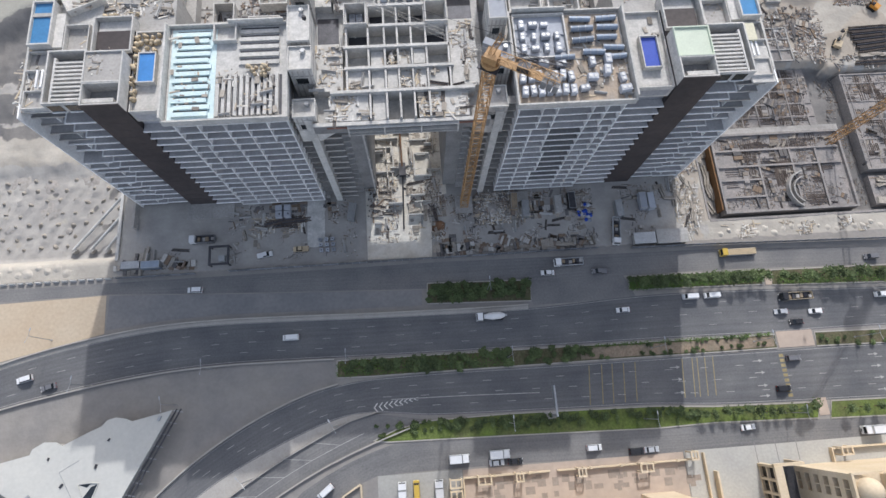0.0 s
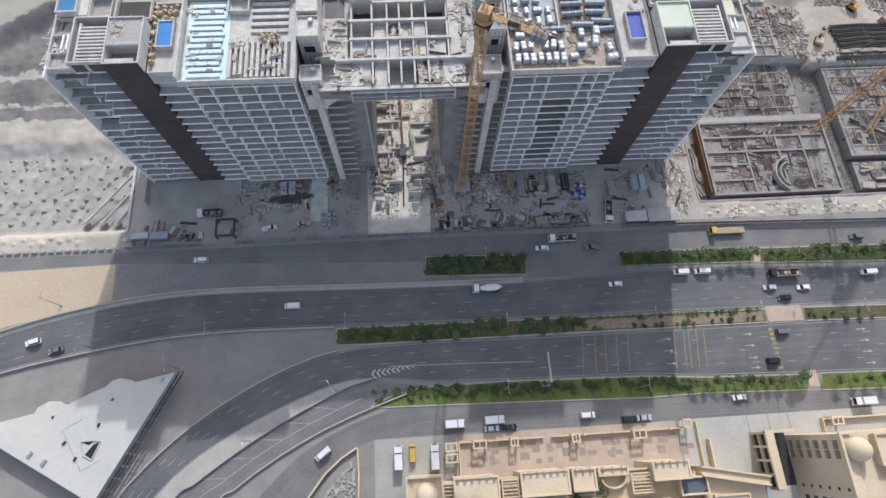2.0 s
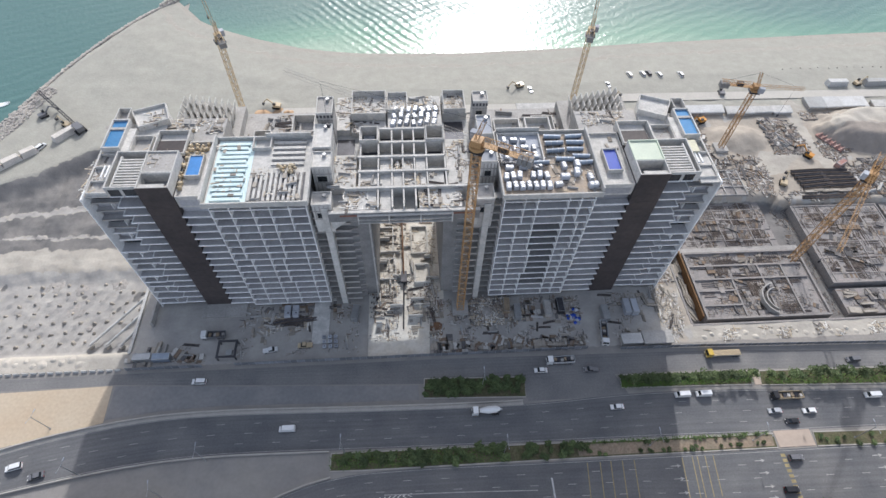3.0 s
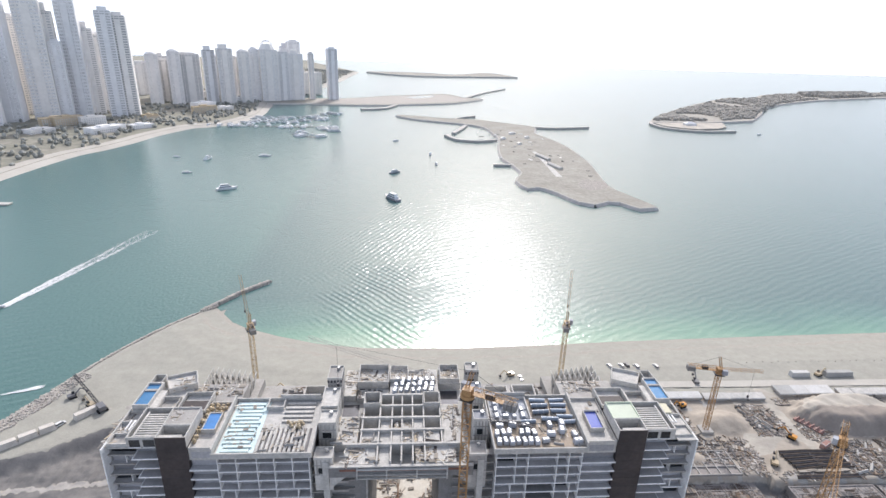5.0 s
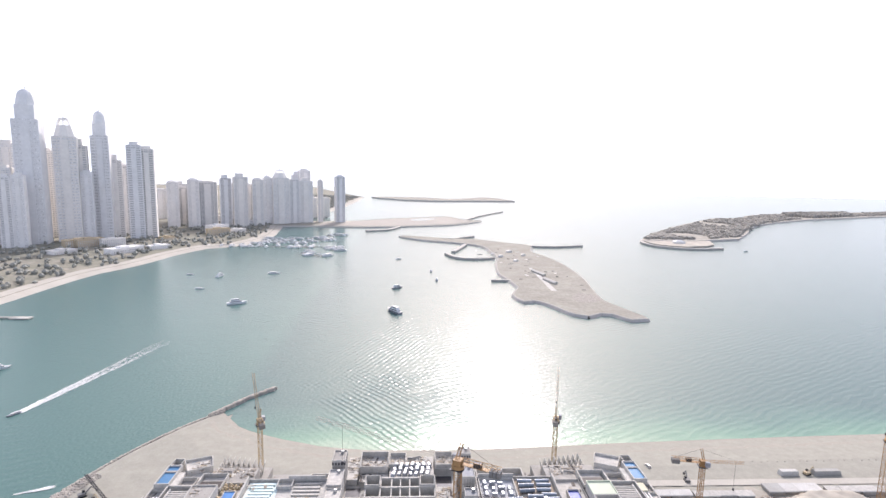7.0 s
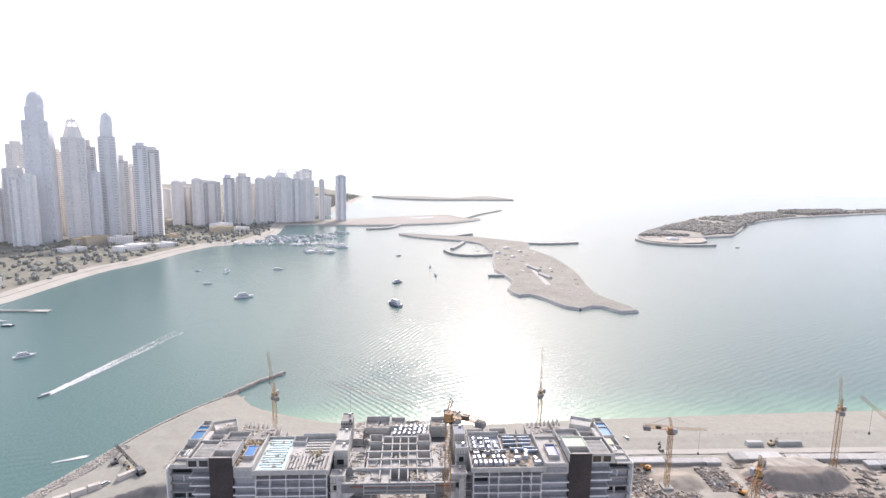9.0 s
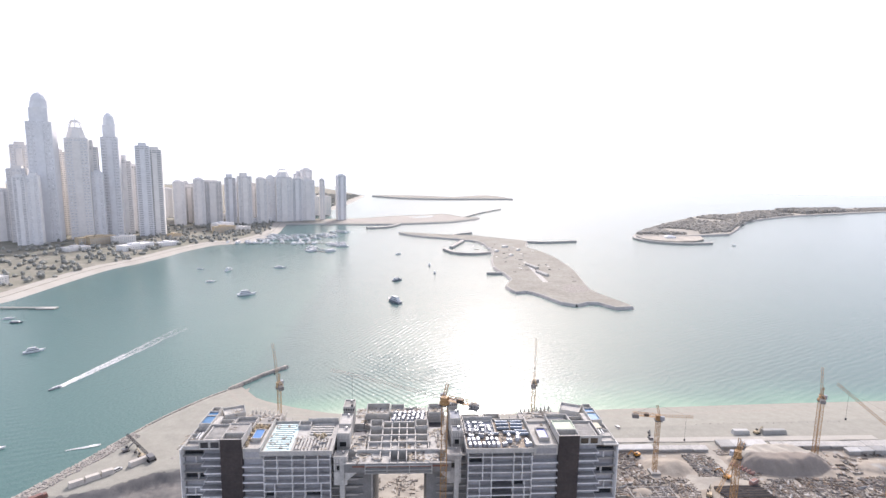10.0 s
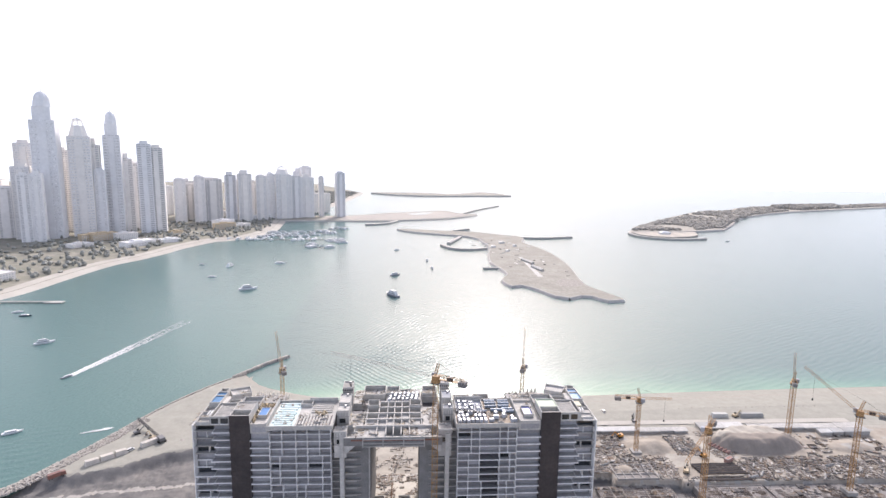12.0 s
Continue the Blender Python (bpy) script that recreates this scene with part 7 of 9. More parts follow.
part("roof_kerb", rail(Geo(), [(-98.9, -83.6), (-95.2, -83.5), (-93.2, -83.8), (-95.2, -89), (-97.7, -87.6), (-99.1, -83.9)], 0.25, 4.4, 4.75), PANEL_W, t)
for a, b in (((-105, -80), (-98, -92)), ((-98, -92), (-92.5, -89)), ((-105, -80), (-99.5, -77))):
    part("roof_seam", rail(Geo(), [a, b], 0.12, 4.4, 4.46), STEEL, t)
part("wall", Geo().prism([(x * 0.94 - 6.2, y * 0.94 - 5.0) for x, y in poly], 0, 3.9), CONC, t)

# ---- hotel forecourt and hotel ----
hotel_wall = thing("forecourt_wall", "low beige boundary wall round the hotel forecourt", "wall")
for x0, x1 in ((14.2, 41), (43.4, 85)):
    part("wall_run", Geo().box(x0, -91.3, 0.1, x1, -90.9, 1.5), RENDER_B, hotel_wall)
for x in (20.5, 31.2, 50.4, 60, 70.5, 78):
    part("pier", Geo().cbox(x + 3.4, -91.1, 0.1, 0.7, 0.7, 1.9), RENDER_B, hotel_wall)
part("wall_run", Geo().box(89.8, -104, 0.1, 90.2, -89.4, 1.6), RENDER_B, hotel_wall)
part("wall_run", Geo().box(14.0, -101, 0.1, 14.4, -91.3, 1.5), RENDER_B, hotel_wall)
part("wall_run", Geo().box(92.6, -106, 0.1, 93.2, -95, 2.4), RENDER_B, hotel_wall)
part("wall_run", Geo().box(131.6, -91.5, 0.1, 162, -91.0, 1.6), RENDER_B, hotel_wall)
part("wall_run", Geo().box(131.2, -96, 0.1, 131.6, -91.0, 1.6), RENDER_B, hotel_wall)
for x, y, w in ((11.7, -92.2, 3.8), (11.7, -95.4, 3.8), (20.5, -91.9, 4.3), (31.2, -91.9, 2.5), (50.4, -91.9, 2.6), (70.5, -92.1, 4.2), (86.0, -89.8, 2.5), (134.5, -92.0, 3.8)):
    t = thing("gate_frame", "beige square pergola frame beside the wall", "pergola", pose(x, y, 0.12), group="gate frames")
    for sx in (-w / 2 + 0.2, w / 2 - 0.2):
        for sy in (-1.1, 1.1):
            part("post", Geo().cbox(sx, sy, 0, 0.4, 0.4, 3.4), RENDER_B, t)
    part("top_frame", ring(-w / 2, -1.35, w / 2, 1.35, 3.4, 3.9, 0.45), RENDER_B, t)
    part("cross_beam", Geo().box(-0.15, -0.9, 3.5, 0.15, 0.9, 3.8), RENDER_B, t)
setting("court", Geo().prism([(93.4, -112), (131.0, -112), (131.0, -89.2), (91.0, -88.9)], 0.0, 0.075), surf("pale_court_concrete", (0.235, 0.24, 0.212), 0.85, var=0.08, size=9, grain=0.9, bump=0.05, tint=(0.205, 0.2, 0.18)), "pale greenish concrete court beside the hotel", "pavement")
for x in (107.4, 114.2, 121.0):
    setting("court_joint", Geo().box(x, -94, 0.07, x + 0.25, -87.6, 0.082), CONC_D, "dark drain joint across the court", "trim")
r = random.Random(29)
patch_mat = surf("worn_pink_paving", (0.395, 0.325, 0.268), 0.9, var=0.12, size=3, grain=0.8, bump=0.06, tint=(0.42, 0.36, 0.305), vary=0.3)
patches = Geo()
for i in range(46):
    x, y, w = r.uniform(16, 86), r.uniform(-99.4, -93.4), r.uniform(1.2, 3.2)
    patches.box(x, y, 0.1, x + w, y + r.uniform(1.0, 2.6), 0.135 + 0.0005 * i)
tagged(new("paving_patches", patches.mesh("paving_patches", patch_mat)), "worn square patches in the pink paving", "paving", kind="stuff")

WIN_D = glassy("hotel_glass", (0.05, 0.045, 0.04), 0.15)


def pavilion(parent, x0, y0, x1, y1, z0, z1, par=0.8, merlons=0.0):
    """One block of the hotel: wall, parapet, sunk roof and a row of merlons on the front."""
    part("wall", Geo().box(x0, y0, z0, x1, y1, z1), RENDER_B, parent)
    part("parapet", ring(x0 - 0.25, y0 - 0.25, x1 + 0.25, y1 + 0.25, z1 - 0.4, z1 + par, 0.5), RENDER_B, parent)
    if merlons:
        n = int((x1 - x0) / merlons)
        for i in range(n):
            part("merlon", Geo().cbox(x0 + (i + 0.5) * (x1 - x0) / n, y1, z1 + par, 0.7, 0.55, 0.7), RENDER_B, parent)


def louvre_roof(parent, x0, y0, x1, y1, z):
    """Open roof of beams over a dark void."""
    part("roof_frame", ring(x0, y0, x1, y1, z - 1.2, z, 0.4), RENDER_B, parent)
    n = int((y1 - y0) / 0.9)
    for i in range(1, n):
        y = y0 + i * (y1 - y0) / n
        part("roof_beam", Geo().box(x0 + 0.4, y - 0.15, z - 0.5, x1 - 0.4, y + 0.15, z - 0.1), RENDER_B, parent)


hotel = thing("hotel_building", "beige palace-style hotel with stepped pavilions and a dome", "hotel")
part("wall", Geo().box(-2, -134, 0, 83.5, -101.8, 9.4), RENDER_B, hotel)
part("front_parapet", Geo().box(-2, -101.9, 9.4, 83.5, -101.3, 10.4), RENDER_B, hotel)
for b in ((-2, -113, 8, -99.6, 0, 12.4, 0.9, 2.6), (11.5, -107, 24, -100.6, 0, 13.0, 0.5, 2.0), (30.5, -106.4, 44, -100.2, 0, 14.0, 0.4, 1.9), (45.4, -106, 51.8, -100.3, 0, 13.4, 0.6, 2.1), (53.5, -102.6, 62, -100.6, 0, 11.6, 0.6, 2.2), (68.6, -104.6, 79, -99.9, 0, 14.5, 0.4, 1.8),
          (12, -115, 20, -109, 9.4, 12.6, 0.7, 0), (21.5, -118, 29, -109.5, 9.4, 14.0, 0.7, 0), (31, -116, 40, -108.5, 9.4, 11.4, 0.5, 0), (42, -118, 50, -110, 9.4, 13.0, 0.7, 0), (54, -117, 61, -109, 9.4, 12.0, 0.5, 0), (63, -118, 72, -109.6, 9.4, 14.0, 0.7, 0), (74, -120, 83, -111, 9.4, 13.2, 0.6, 0),
          (-2, -132, 16, -120, 9.4, 13, 0.8, 0), (18, -132, 46, -121, 9.4, 12, 0.8, 0), (50, -132, 83, -122, 9.4, 14, 0.8, 0)):
    pavilion(hotel, *b)
for b in ((8.2, -107, 11.3, -101.8, 11.4), (25, -107.4, 30, -101.8, 12.2), (62.4, -108, 68.4, -102.4, 12.6), (45.6, -109.5, 51.6, -106.3, 11.8), (2, -118, 9, -114, 11.4)):
    louvre_roof(hotel, *b)
# square wall openings along the taller walls
for x0, x1, y, z, n in ((46, 51.4, -106.28, 12.4, 5), (63, 70, -102.2, 11.8, 6), (32, 43, -106.68, 12.6, 8)):
    for i in range(n):
        x = x0 + (i + 0.5) * (x1 - x0) / n
        part("window", Geo().box(x - 0.3, y - 0.02, z - 0.6, x + 0.3, y + 0.02, z + 0.2), WIN_D, hotel)
part("glazed_roof", Geo().prism([(76.8, -104.8), (84.2, -104.8), (84.2, -108), (82.6, -109), (78.4, -109), (76.8, -108)], 9.4, 11.8), surf("blue_grey_roof_glass", (0.12, 0.13, 0.16), 0.25, var=0.1, size=3, grain=0.6), hotel, "blue-grey glazed roof")
part("glazed_roof_curb", ring(76.3, -109.4, 84.7, -104.4, 9.4, 12.6, 0.5), RENDER_B, hotel)
arc = [(57.8 + 3.6 * math.cos(a), -103.2 + 3.0 * math.sin(a)) for a in np.linspace(3.3, 6.1, 10)]
part("curved_wall", curved(Geo(), arc, 0.4, 9.4, 11.6), RENDER_B, hotel)
wing = [(83.2, -101.9), (103.0, -105.8), (102.5, -108.2), (83.2, -104.3)]
part("wing_wall", Geo().prism(wing, 0, 12.6), RENDER_B, hotel)
part("wing_parapet", Geo().prism([(83.2, -101.7), (103.2, -105.6), (103.1, -106.1), (83.2, -102.2)], 12.6, 13.4), RENDER_B, hotel)
part("wing_parapet", Geo().prism([(83.2, -104.0), (102.6, -107.9), (102.5, -108.4), (83.2, -104.5)], 12.6, 13.4), RENDER_B, hotel)
part("wing_wall", Geo().prism([(83.6, -122), (102, -122), (102, -108.3), (83.6, -104.6)], 0, 10.6), RENDER_B, hotel)
part("wing_parapet", Geo().box(84.3, -122.2, 10.6, 102.2, -121.7, 11.4), RENDER_B, hotel)
pavilion(hotel, 86, -120, 96, -110, 10.6, 12.0, 0.5, 0)
part("glazed_wall", Geo().box(102.0, -116, 0.1, 103.2, -108.8, 10.8), surf("pale_green_glazing", (0.30, 0.36, 0.34), 0.25, var=0.1, size=3, grain=0.6), hotel, "pale green glazed stair wall")
dome = part("dome_drum", Geo().frustum(3.6, -104, 12.4, 14.2, 3.2, 3.1, 16), RENDER_B, hotel)
part("dome", Geo().dome(3.6, -104, 14.2, 3.0, 2.6, 18, 7), RENDER_B, dome, "pale smooth dome", smooth=True)
for k in range(16):
    x, y = r.uniform(12, 80), r.uniform(-120, -109)
    part("roof_unit", Geo().cbox(x, y, 9.4, r.uniform(0.8, 2.0), r.uniform(0.7, 1.4), r.uniform(0.8, 1.4) + 0.1), WHITE_M, hotel)
part("pergola_plants", leaf_clump(78, 2.4, 1.6, 160, 0.5), LEAF, hotel, "green climbing plants on the roof", at=pose(53.6, -106.5, 9.6))
part("pergola_plants", leaf_clump(77, 2.0, 1.6, 160, 0.5), LEAF, hotel, "green climbing plants on the roof", at=pose(46.5, -108.5, 11.2))

# east block: a tall wall with a loggia of six storeys, a dome on its corner and a gateway in front
east = thing("hotel_building", "beige hotel block with a six-storey loggia and a corner dome", "hotel")
part("wall", Geo().box(121.6, -122, 0, 165, -95.4, 22.4), RENDER_B, east)
part("wall", Geo().box(118.5, -122, 0, 121.6, -102.0, 24.0), RENDER_B, east)
part("wall", Geo().box(118.5, -97.0, 0, 121.6, -95.4, 24.0), RENDER_B, east)
for k in range(7):
    z = 24.0 * k / 6
    part("loggia_beam", Geo().box(118.5, -102.0, max(0.0, z - 1.5), 121.6, -97.0, min(24.0, z + 0.4)), RENDER_B, east)
part("loggia_post", Geo().box(118.62, -99.7, 0.4, 119.0, -99.4, 22.6), RENDER_B, east)
part("cornice", Geo().box(118.1, -95.6, 24.0, 124, -95.0, 24.8), RENDER_B, east)
part("cornice", Geo().box(118.1, -122, 24.0, 118.8, -95.6, 24.8), RENDER_B, east)
for j, (y, hh, ww) in enumerate(((-109.8, 0.9, 0.9), (-113.2, 1.9, 1.5), (-116.4, 1.9, 1.5), (-119.6, 1.9, 1.5))):
    for k in range(6):
        z = 2.6 + 3.8 * k
        part("window", Geo().box(118.44, y - ww / 2, z, 118.49, y + ww / 2, z + hh), WIN_D, east)
drum = part("dome_drum", Geo().frustum(122.2, -99.6, 22.4, 25.2, 3.4, 3.2, 18), RENDER_B, east)
part("dome", Geo().dome(122.2, -99.6, 25.2, 3.2, 2.9, 18, 7), RENDER_B, drum, "pale smooth dome", smooth=True)
for x0, y0, x1, y1, z1 in ((128, -104, 140, -96, 24.4), (130, -114, 139, -106, 25.2), (142, -112, 156, -97, 23.8), (144, -120, 162, -114, 25.0)):
    pavilion(east, x0, y0, x1, y1, 22.4, z1, 0.7, 0)
gate = thing("gateway", "beige gateway wall with square panels and a lintel", "gateway")
for k in range(5):
    y = -110 + k * 3.95
    part("pier", Geo().box(107.0, y - 0.35, 0, 108.6, y + 0.35, 8.6), RENDER_B, gate)
for z0, z1 in ((0, 0.6), (4.0, 4.6), (7.8, 8.6)):
    part("rail", Geo().box(107.1, -110, z0, 108.5, -94.2, z1), RENDER_B, gate)
part("panel", Geo().box(108.0, -110, 0.6, 108.3, -94.3, 7.8), WIN_D, gate, "dark panel behind the piers")
part("lintel", Geo().box(107.0, -94.2, 7.6, 116.6, -93.4, 8.8), RENDER_B, gate)
part("lintel", Geo().box(106.8, -110, 8.6, 109.4, -94.2, 9.2), RENDER_B, gate)
part("pier", Geo().box(115.8, -94.2, 0, 116.6, -93.4, 7.6), RENDER_B, gate)
setting("court_sheet", Geo().box(108.6, -110, 0.075, 118.4, -94.6, 0.1), STEEL_D, "dark sheet on the ground behind the gateway", "road")

# walled plot beside the curving street
plot = thing("walled_plot", "tan broken wall round a small rubble plot", "wall")
part("wall_run", curved(Geo(), [(-17.0, -107), (-16.8, -98), (-17.1, -90.7)], 0.5, 0, 1.3), RENDER_B, plot)
part("wall_run", curved(Geo(), [(-17.3, -90.5), (-22, -93.2), (-27, -97.4), (-33.3, -105.5)], 0.5, 0, 1.3), RENDER_B, plot)
g = Geo()
r = random.Random(12)
for k in range(160):
    f = r.random()
    x, y = -18 - 12 * f, -106.5 + r.random() * 13 * (1 - f)
    w = r.uniform(0.15, 0.7)
    g.cbox(x, y, 0, w, w * r.choice((0.5, 1, 3)), r.uniform(0.1, 0.5), r.uniform(0, 3))
tagged(new("plot_rubble", g.mesh("plot_rubble", KERB)), "pale rubble inside the walled plot", "rubble", kind="stuff")


# ---- site fences and walls ----
fence_panel = Geo().box(-1.18, -0.04, 0.15, 1.18, 0.04, 2.1).mesh("panel", surf("grey_hoarding", (0.20, 0.21, 0.23), 0.6, var=0.15, size=4, grain=0.6, vary=0.25))
fence_post = Geo().box(-0.06, -0.06, 0, 0.06, 0.06, 2.3).mesh("post", STEEL)
for x0, x1, y0, y1 in ((-96, -70, -20.9, -20.9), (-59, 67, -20.8, -20.6), (79, 106, -21.4, -21.8), (106, 230, -21.8, -25.2)):
    t = thing("site_hoarding", "grey panel hoarding along the building site", "fence", group="site hoardings")
    n = int((x1 - x0) / 2.4)
    for i in range(n):
        f = (i + 0.5) / n
        m = pose(x0 + (x1 - x0) * f, y0 + (y1 - y0) * f, 0.0)
        part("panel", fence_panel, None, t, at=m)
        part("post", fence_post, None, t, at=m @ pose(-1.2, 0, 0))
blk = Geo().hexa([(-1.0, -0.35, 0), (1.0, -0.35, 0), (1.0, 0.35, 0), (-1.0, 0.35, 0)], [(-1.0, -0.12, 0.9), (1.0, -0.12, 0.9), (1.0, 0.12, 0.9), (-1.0, 0.12, 0.9)]).mesh("barrier_block", CONC_L)
for i in range(30):
    o = new("barrier_block", blk)
    o.matrix_basis = pose(-180 + i * 2.8, -20.6, 0, 0, 0, 3 * math.sin(i * 2.3))
    tagged(o, "pale concrete barrier block beside the road", "barrier", "barrier blocks")
setting("wall_retaining_west", Geo().box(-97.2, -14.5, -6.5, -96.2, 34.0, 0.5), CONC_L, "pale concrete retaining wall of the sunken plot", "wall")
setting("wall_yard", Geo().box(-91.4, -4.0, 0, -90.6, 9.0, 3.0), CONC, "grey concrete stub wall in the yard", "wall")
for (ax, ay), (bx1, by1) in (((-97.2, 9.2), (-113.5, -8.8)), ((-97.2, 1.6), (-107.5, -9.0)), ((-97.2, -4.8), (-102.4, -9.4))):
    t = thing("raking_strut", "pale steel strut propping the retaining wall", "strut", group="raking struts")
    part("tube", Geo().rod((ax, ay, -0.6), (bx1, by1, -3.2), 0.5, 10), CONC_L, t)
    part("foot_block", Geo().cbox(bx1, by1, -4.6, 1.8, 1.8, 1.6, 0.8), CONC, t)
    part("head_plate", Geo().cbox(ax - 0.1, ay, -1.4, 0.3, 1.6, 1.6), STEEL, t)


def heap_mesh(seed, mat, r=1.0, h=0.8, n=11, rings=4):
    rr = random.Random(seed)
    g = Geo()
    base = len(g.v)
    for j in range(rings):
        f = j / rings
        for i in range(n):
            a = math.tau * i / n
            q = r * (1 - f) * rr.uniform(0.8, 1.15)
            g.v.append((q * math.cos(a), q * math.sin(a), h * f ** 1.1 * rr.uniform(0.85, 1.1) - (0.15 if j == 0 else 0)))
    g.v.append((rr.uniform(-0.1, 0.1), rr.uniform(-0.1, 0.1), h))
    for j in range(rings - 1):
        for i in range(n):
            k = (i + 1) % n
            g.f.append((base + j * n + i, base + j * n + k, base + (j + 1) * n + k, base + (j + 1) * n + i))
    for i in range(n):
        g.f.append((base + (rings - 1) * n + i, base + (rings - 1) * n + (i + 1) % n, len(g.v) - 1))
    return g.mesh("heap", mat, True)


HEAPS = [heap_mesh(i, SAND) for i in range(4)]
PILE_C = surf("sandy_pile_concrete", (0.37, 0.335, 0.285), 0.95, var=0.2, size=1.5, grain=0.3, tint=(0.26, 0.235, 0.205))
PILES = [heap_mesh(70 + i, PILE_C, 0.85, 0.9, 9, 3) for i in range(4)]
GREYHEAPS = [heap_mesh(10 + i, DIRT, 1.0, 0.3, 17, 5) for i in range(3)]
rnd = random.Random(31)


def heap(x, y, z, s, h, meshes=HEAPS, label="small grey sand heap on the plot"):
    o = new("spoil_heap", rnd.choice(meshes))
    o.matrix_basis = pose(x, y, z, 0, 0, rnd.uniform(0, 360)) @ Matrix.Diagonal((s, s * rnd.uniform(0.8, 1.2), h, 1))
    return tagged(o, label, "heap", "spoil heaps")


for i in range(11):
    for j in range(7):
        x, y = -101.5 - i * 4.9 + rnd.uniform(-0.6, 0.6) + 1.2 * (j % 2), -7.2 + j * 4.3 + rnd.uniform(-0.7, 0.7)
        if x > -150 and y < 19 and rnd.random() < 0.95 and not (x > -112 and y < 1):
            o = new("pile_head", rnd.choice(PILES))
            o.matrix_basis = pose(x, y, -5.0, 0, 0, rnd.uniform(0, 360)) @ Matrix.Diagonal((rnd.uniform(1.0, 1.8), rnd.uniform(0.8, 1.3), rnd.uniform(1.1, 1.6), 1))
            tagged(o, "broken brown concrete pile head in the sand", "pile head", "pile heads")
for x, y, s in ((-125, 16, 3.2), (-124.5, 6.7, 3.6), (-136, 18.5, 4.2), (-111, 18.5, 3.6), (-137, 0.5, 1.8), (-117, -1, 1.6), (-146, 8, 2.5)):
    heap(x, y, -4.9, s, 1.0, GREYHEAPS, "broad dark soil heap on the plot")
# berm of tipped sand between plot and road
for i in range(22):
    heap(-178 + i * 3.1, rnd.uniform(-18.5, -15.5), -0.1, rnd.uniform(1.2, 2.4), rnd.uniform(0.5, 1.0))
for i in range(26):
    heap(112 + i * 3.3, rnd.uniform(-19.0, -16.8), -0.1, rnd.uniform(1.0, 2.0), rnd.uniform(0.4, 0.9))

# ---- building materials: one of each kind, then copies ----


BARS = surf("dark_rusty_bars", (0.13, 0.105, 0.09), 0.8, 0.2, var=0.25, size=3, grain=0.4, vary=0.3)
BLOCK = surf("dusty_block", (0.40, 0.375, 0.34), 0.9, var=0.15, size=2, grain=0.3, tint=(0.29, 0.27, 0.245), vary=0.25)
PIPE = surf("dusty_pipe", (0.30, 0.30, 0.30), 0.7, var=0.15, size=2, grain=0.3, tint=(0.40, 0.38, 0.35), vary=0.3)
WOOD = surf("weathered_board", (0.25, 0.222, 0.188), 0.9, var=0.25, size=3, grain=0.4, tint=(0.32, 0.29, 0.25), vary=0.3)


def timber_stack(x, y, z, yaw, s=1.0):
    t = thing("timber_stack", "stack of brown formwork timber", "timber stack", pose(x, y, z, 0, 0, yaw) @ Matrix.Scale(s, 4), group="timber stacks")
    for k, j in ((0, 0), (0, 1), (1, 0)):
        part("plank", Geo().cbox(0.15 * (k - j), -0.36 + j * 0.7, 0.16 + k * 0.3, 4.2 - 0.4 * j, 0.6, 0.26, 0.05 * (j - 0.5 + k)), WOOD, t)
    part("bearer", Geo().box(-1.5, -0.7, 0, 1.5, 0.7, 0.16), STEEL_D, t)
    return t


def rebar_bundle(x, y, z, yaw, s=1.0):
    t = thing("rebar_bundle", "bundle of dark steel reinforcing bars", "steel bundle", pose(x, y, z, 0, 0, yaw) @ Matrix.Scale(s, 4), group="rebar bundles")
    for k in range(3):
        part("bar", Geo().rod((-3.4 + 0.2 * (k % 3), -0.5 + 0.42 * k, 0.2), (3.4 - 0.3 * (k % 2), -0.42 + 0.4 * k, 0.2), 0.17, 5), STEEL_D if k % 2 else BARS, t)
    return t


def block_pallet(x, y, z, yaw, s=1.0):
    t = thing("block_pallet", "pallet of pale concrete blocks", "pallet", pose(x, y, z, 0, 0, yaw) @ Matrix.Scale(s, 4), group="block pallets")
    part("pallet", Geo().box(-0.7, -0.6, 0, 0.7, 0.6, 0.15), TIMBER, t)
    for i in range(2):
        part("block", Geo().cbox(-0.33 + 0.66 * i, 0.04 * i, 0.15, 0.6, 1.0, 0.9 - 0.2 * i), BLOCK, t)
    return t


def panel_stack(x, y, z, yaw, s=1.0):
    t = thing("panel_stack", "leaning stack of grey formwork panels", "panel stack", pose(x, y, z, 0, 0, yaw) @ Matrix.Scale(s, 4), group="panel stacks")
    for k in range(2):
        part("panel", Geo().cbox(0.15 * k, 0.1 * k, 0.22 * k, 3.0, 1.6, 0.18, 0.05 * k), (BLOCK, WOOD)[k], t)
    return t


def pipe_stack(x, y, z, yaw, s=1.0):
    t = thing("pipe_stack", "stack of grey pipes", "pipe stack", pose(x, y, z, 0, 0, yaw) @ Matrix.Scale(s, 4), group="pipe stacks")
    for k, (u, w) in enumerate(((-0.3, 0.28), (0.3, 0.28), (0.0, 0.8))):
        part("pipe", Geo().rod((-2.6, u, w), (2.6, u, w), 0.28, 8), PIPE, t)
    return t


def container(x, y, z, yaw, mat, label="ribbed steel site container"):
    t = thing("site_container", label, "container", pose(x, y, z, 0, 0, yaw), group="site containers")
    part("box", Geo().box(-3, -1.2, 0.1, 3, 1.2, 2.6), mat, t)
    part("roof_frame", ring(-3.05, -1.25, 3.05, 1.25, 2.55, 2.7, 0.15), STEEL, t)
    part("door", Geo().box(3.0, -1.0, 0.2, 3.04, 1.0, 2.4), STEEL, t)
    return t


MAKERS = [timber_stack, rebar_bundle, block_pallet, panel_stack, pipe_stack]
MASTERS = {}


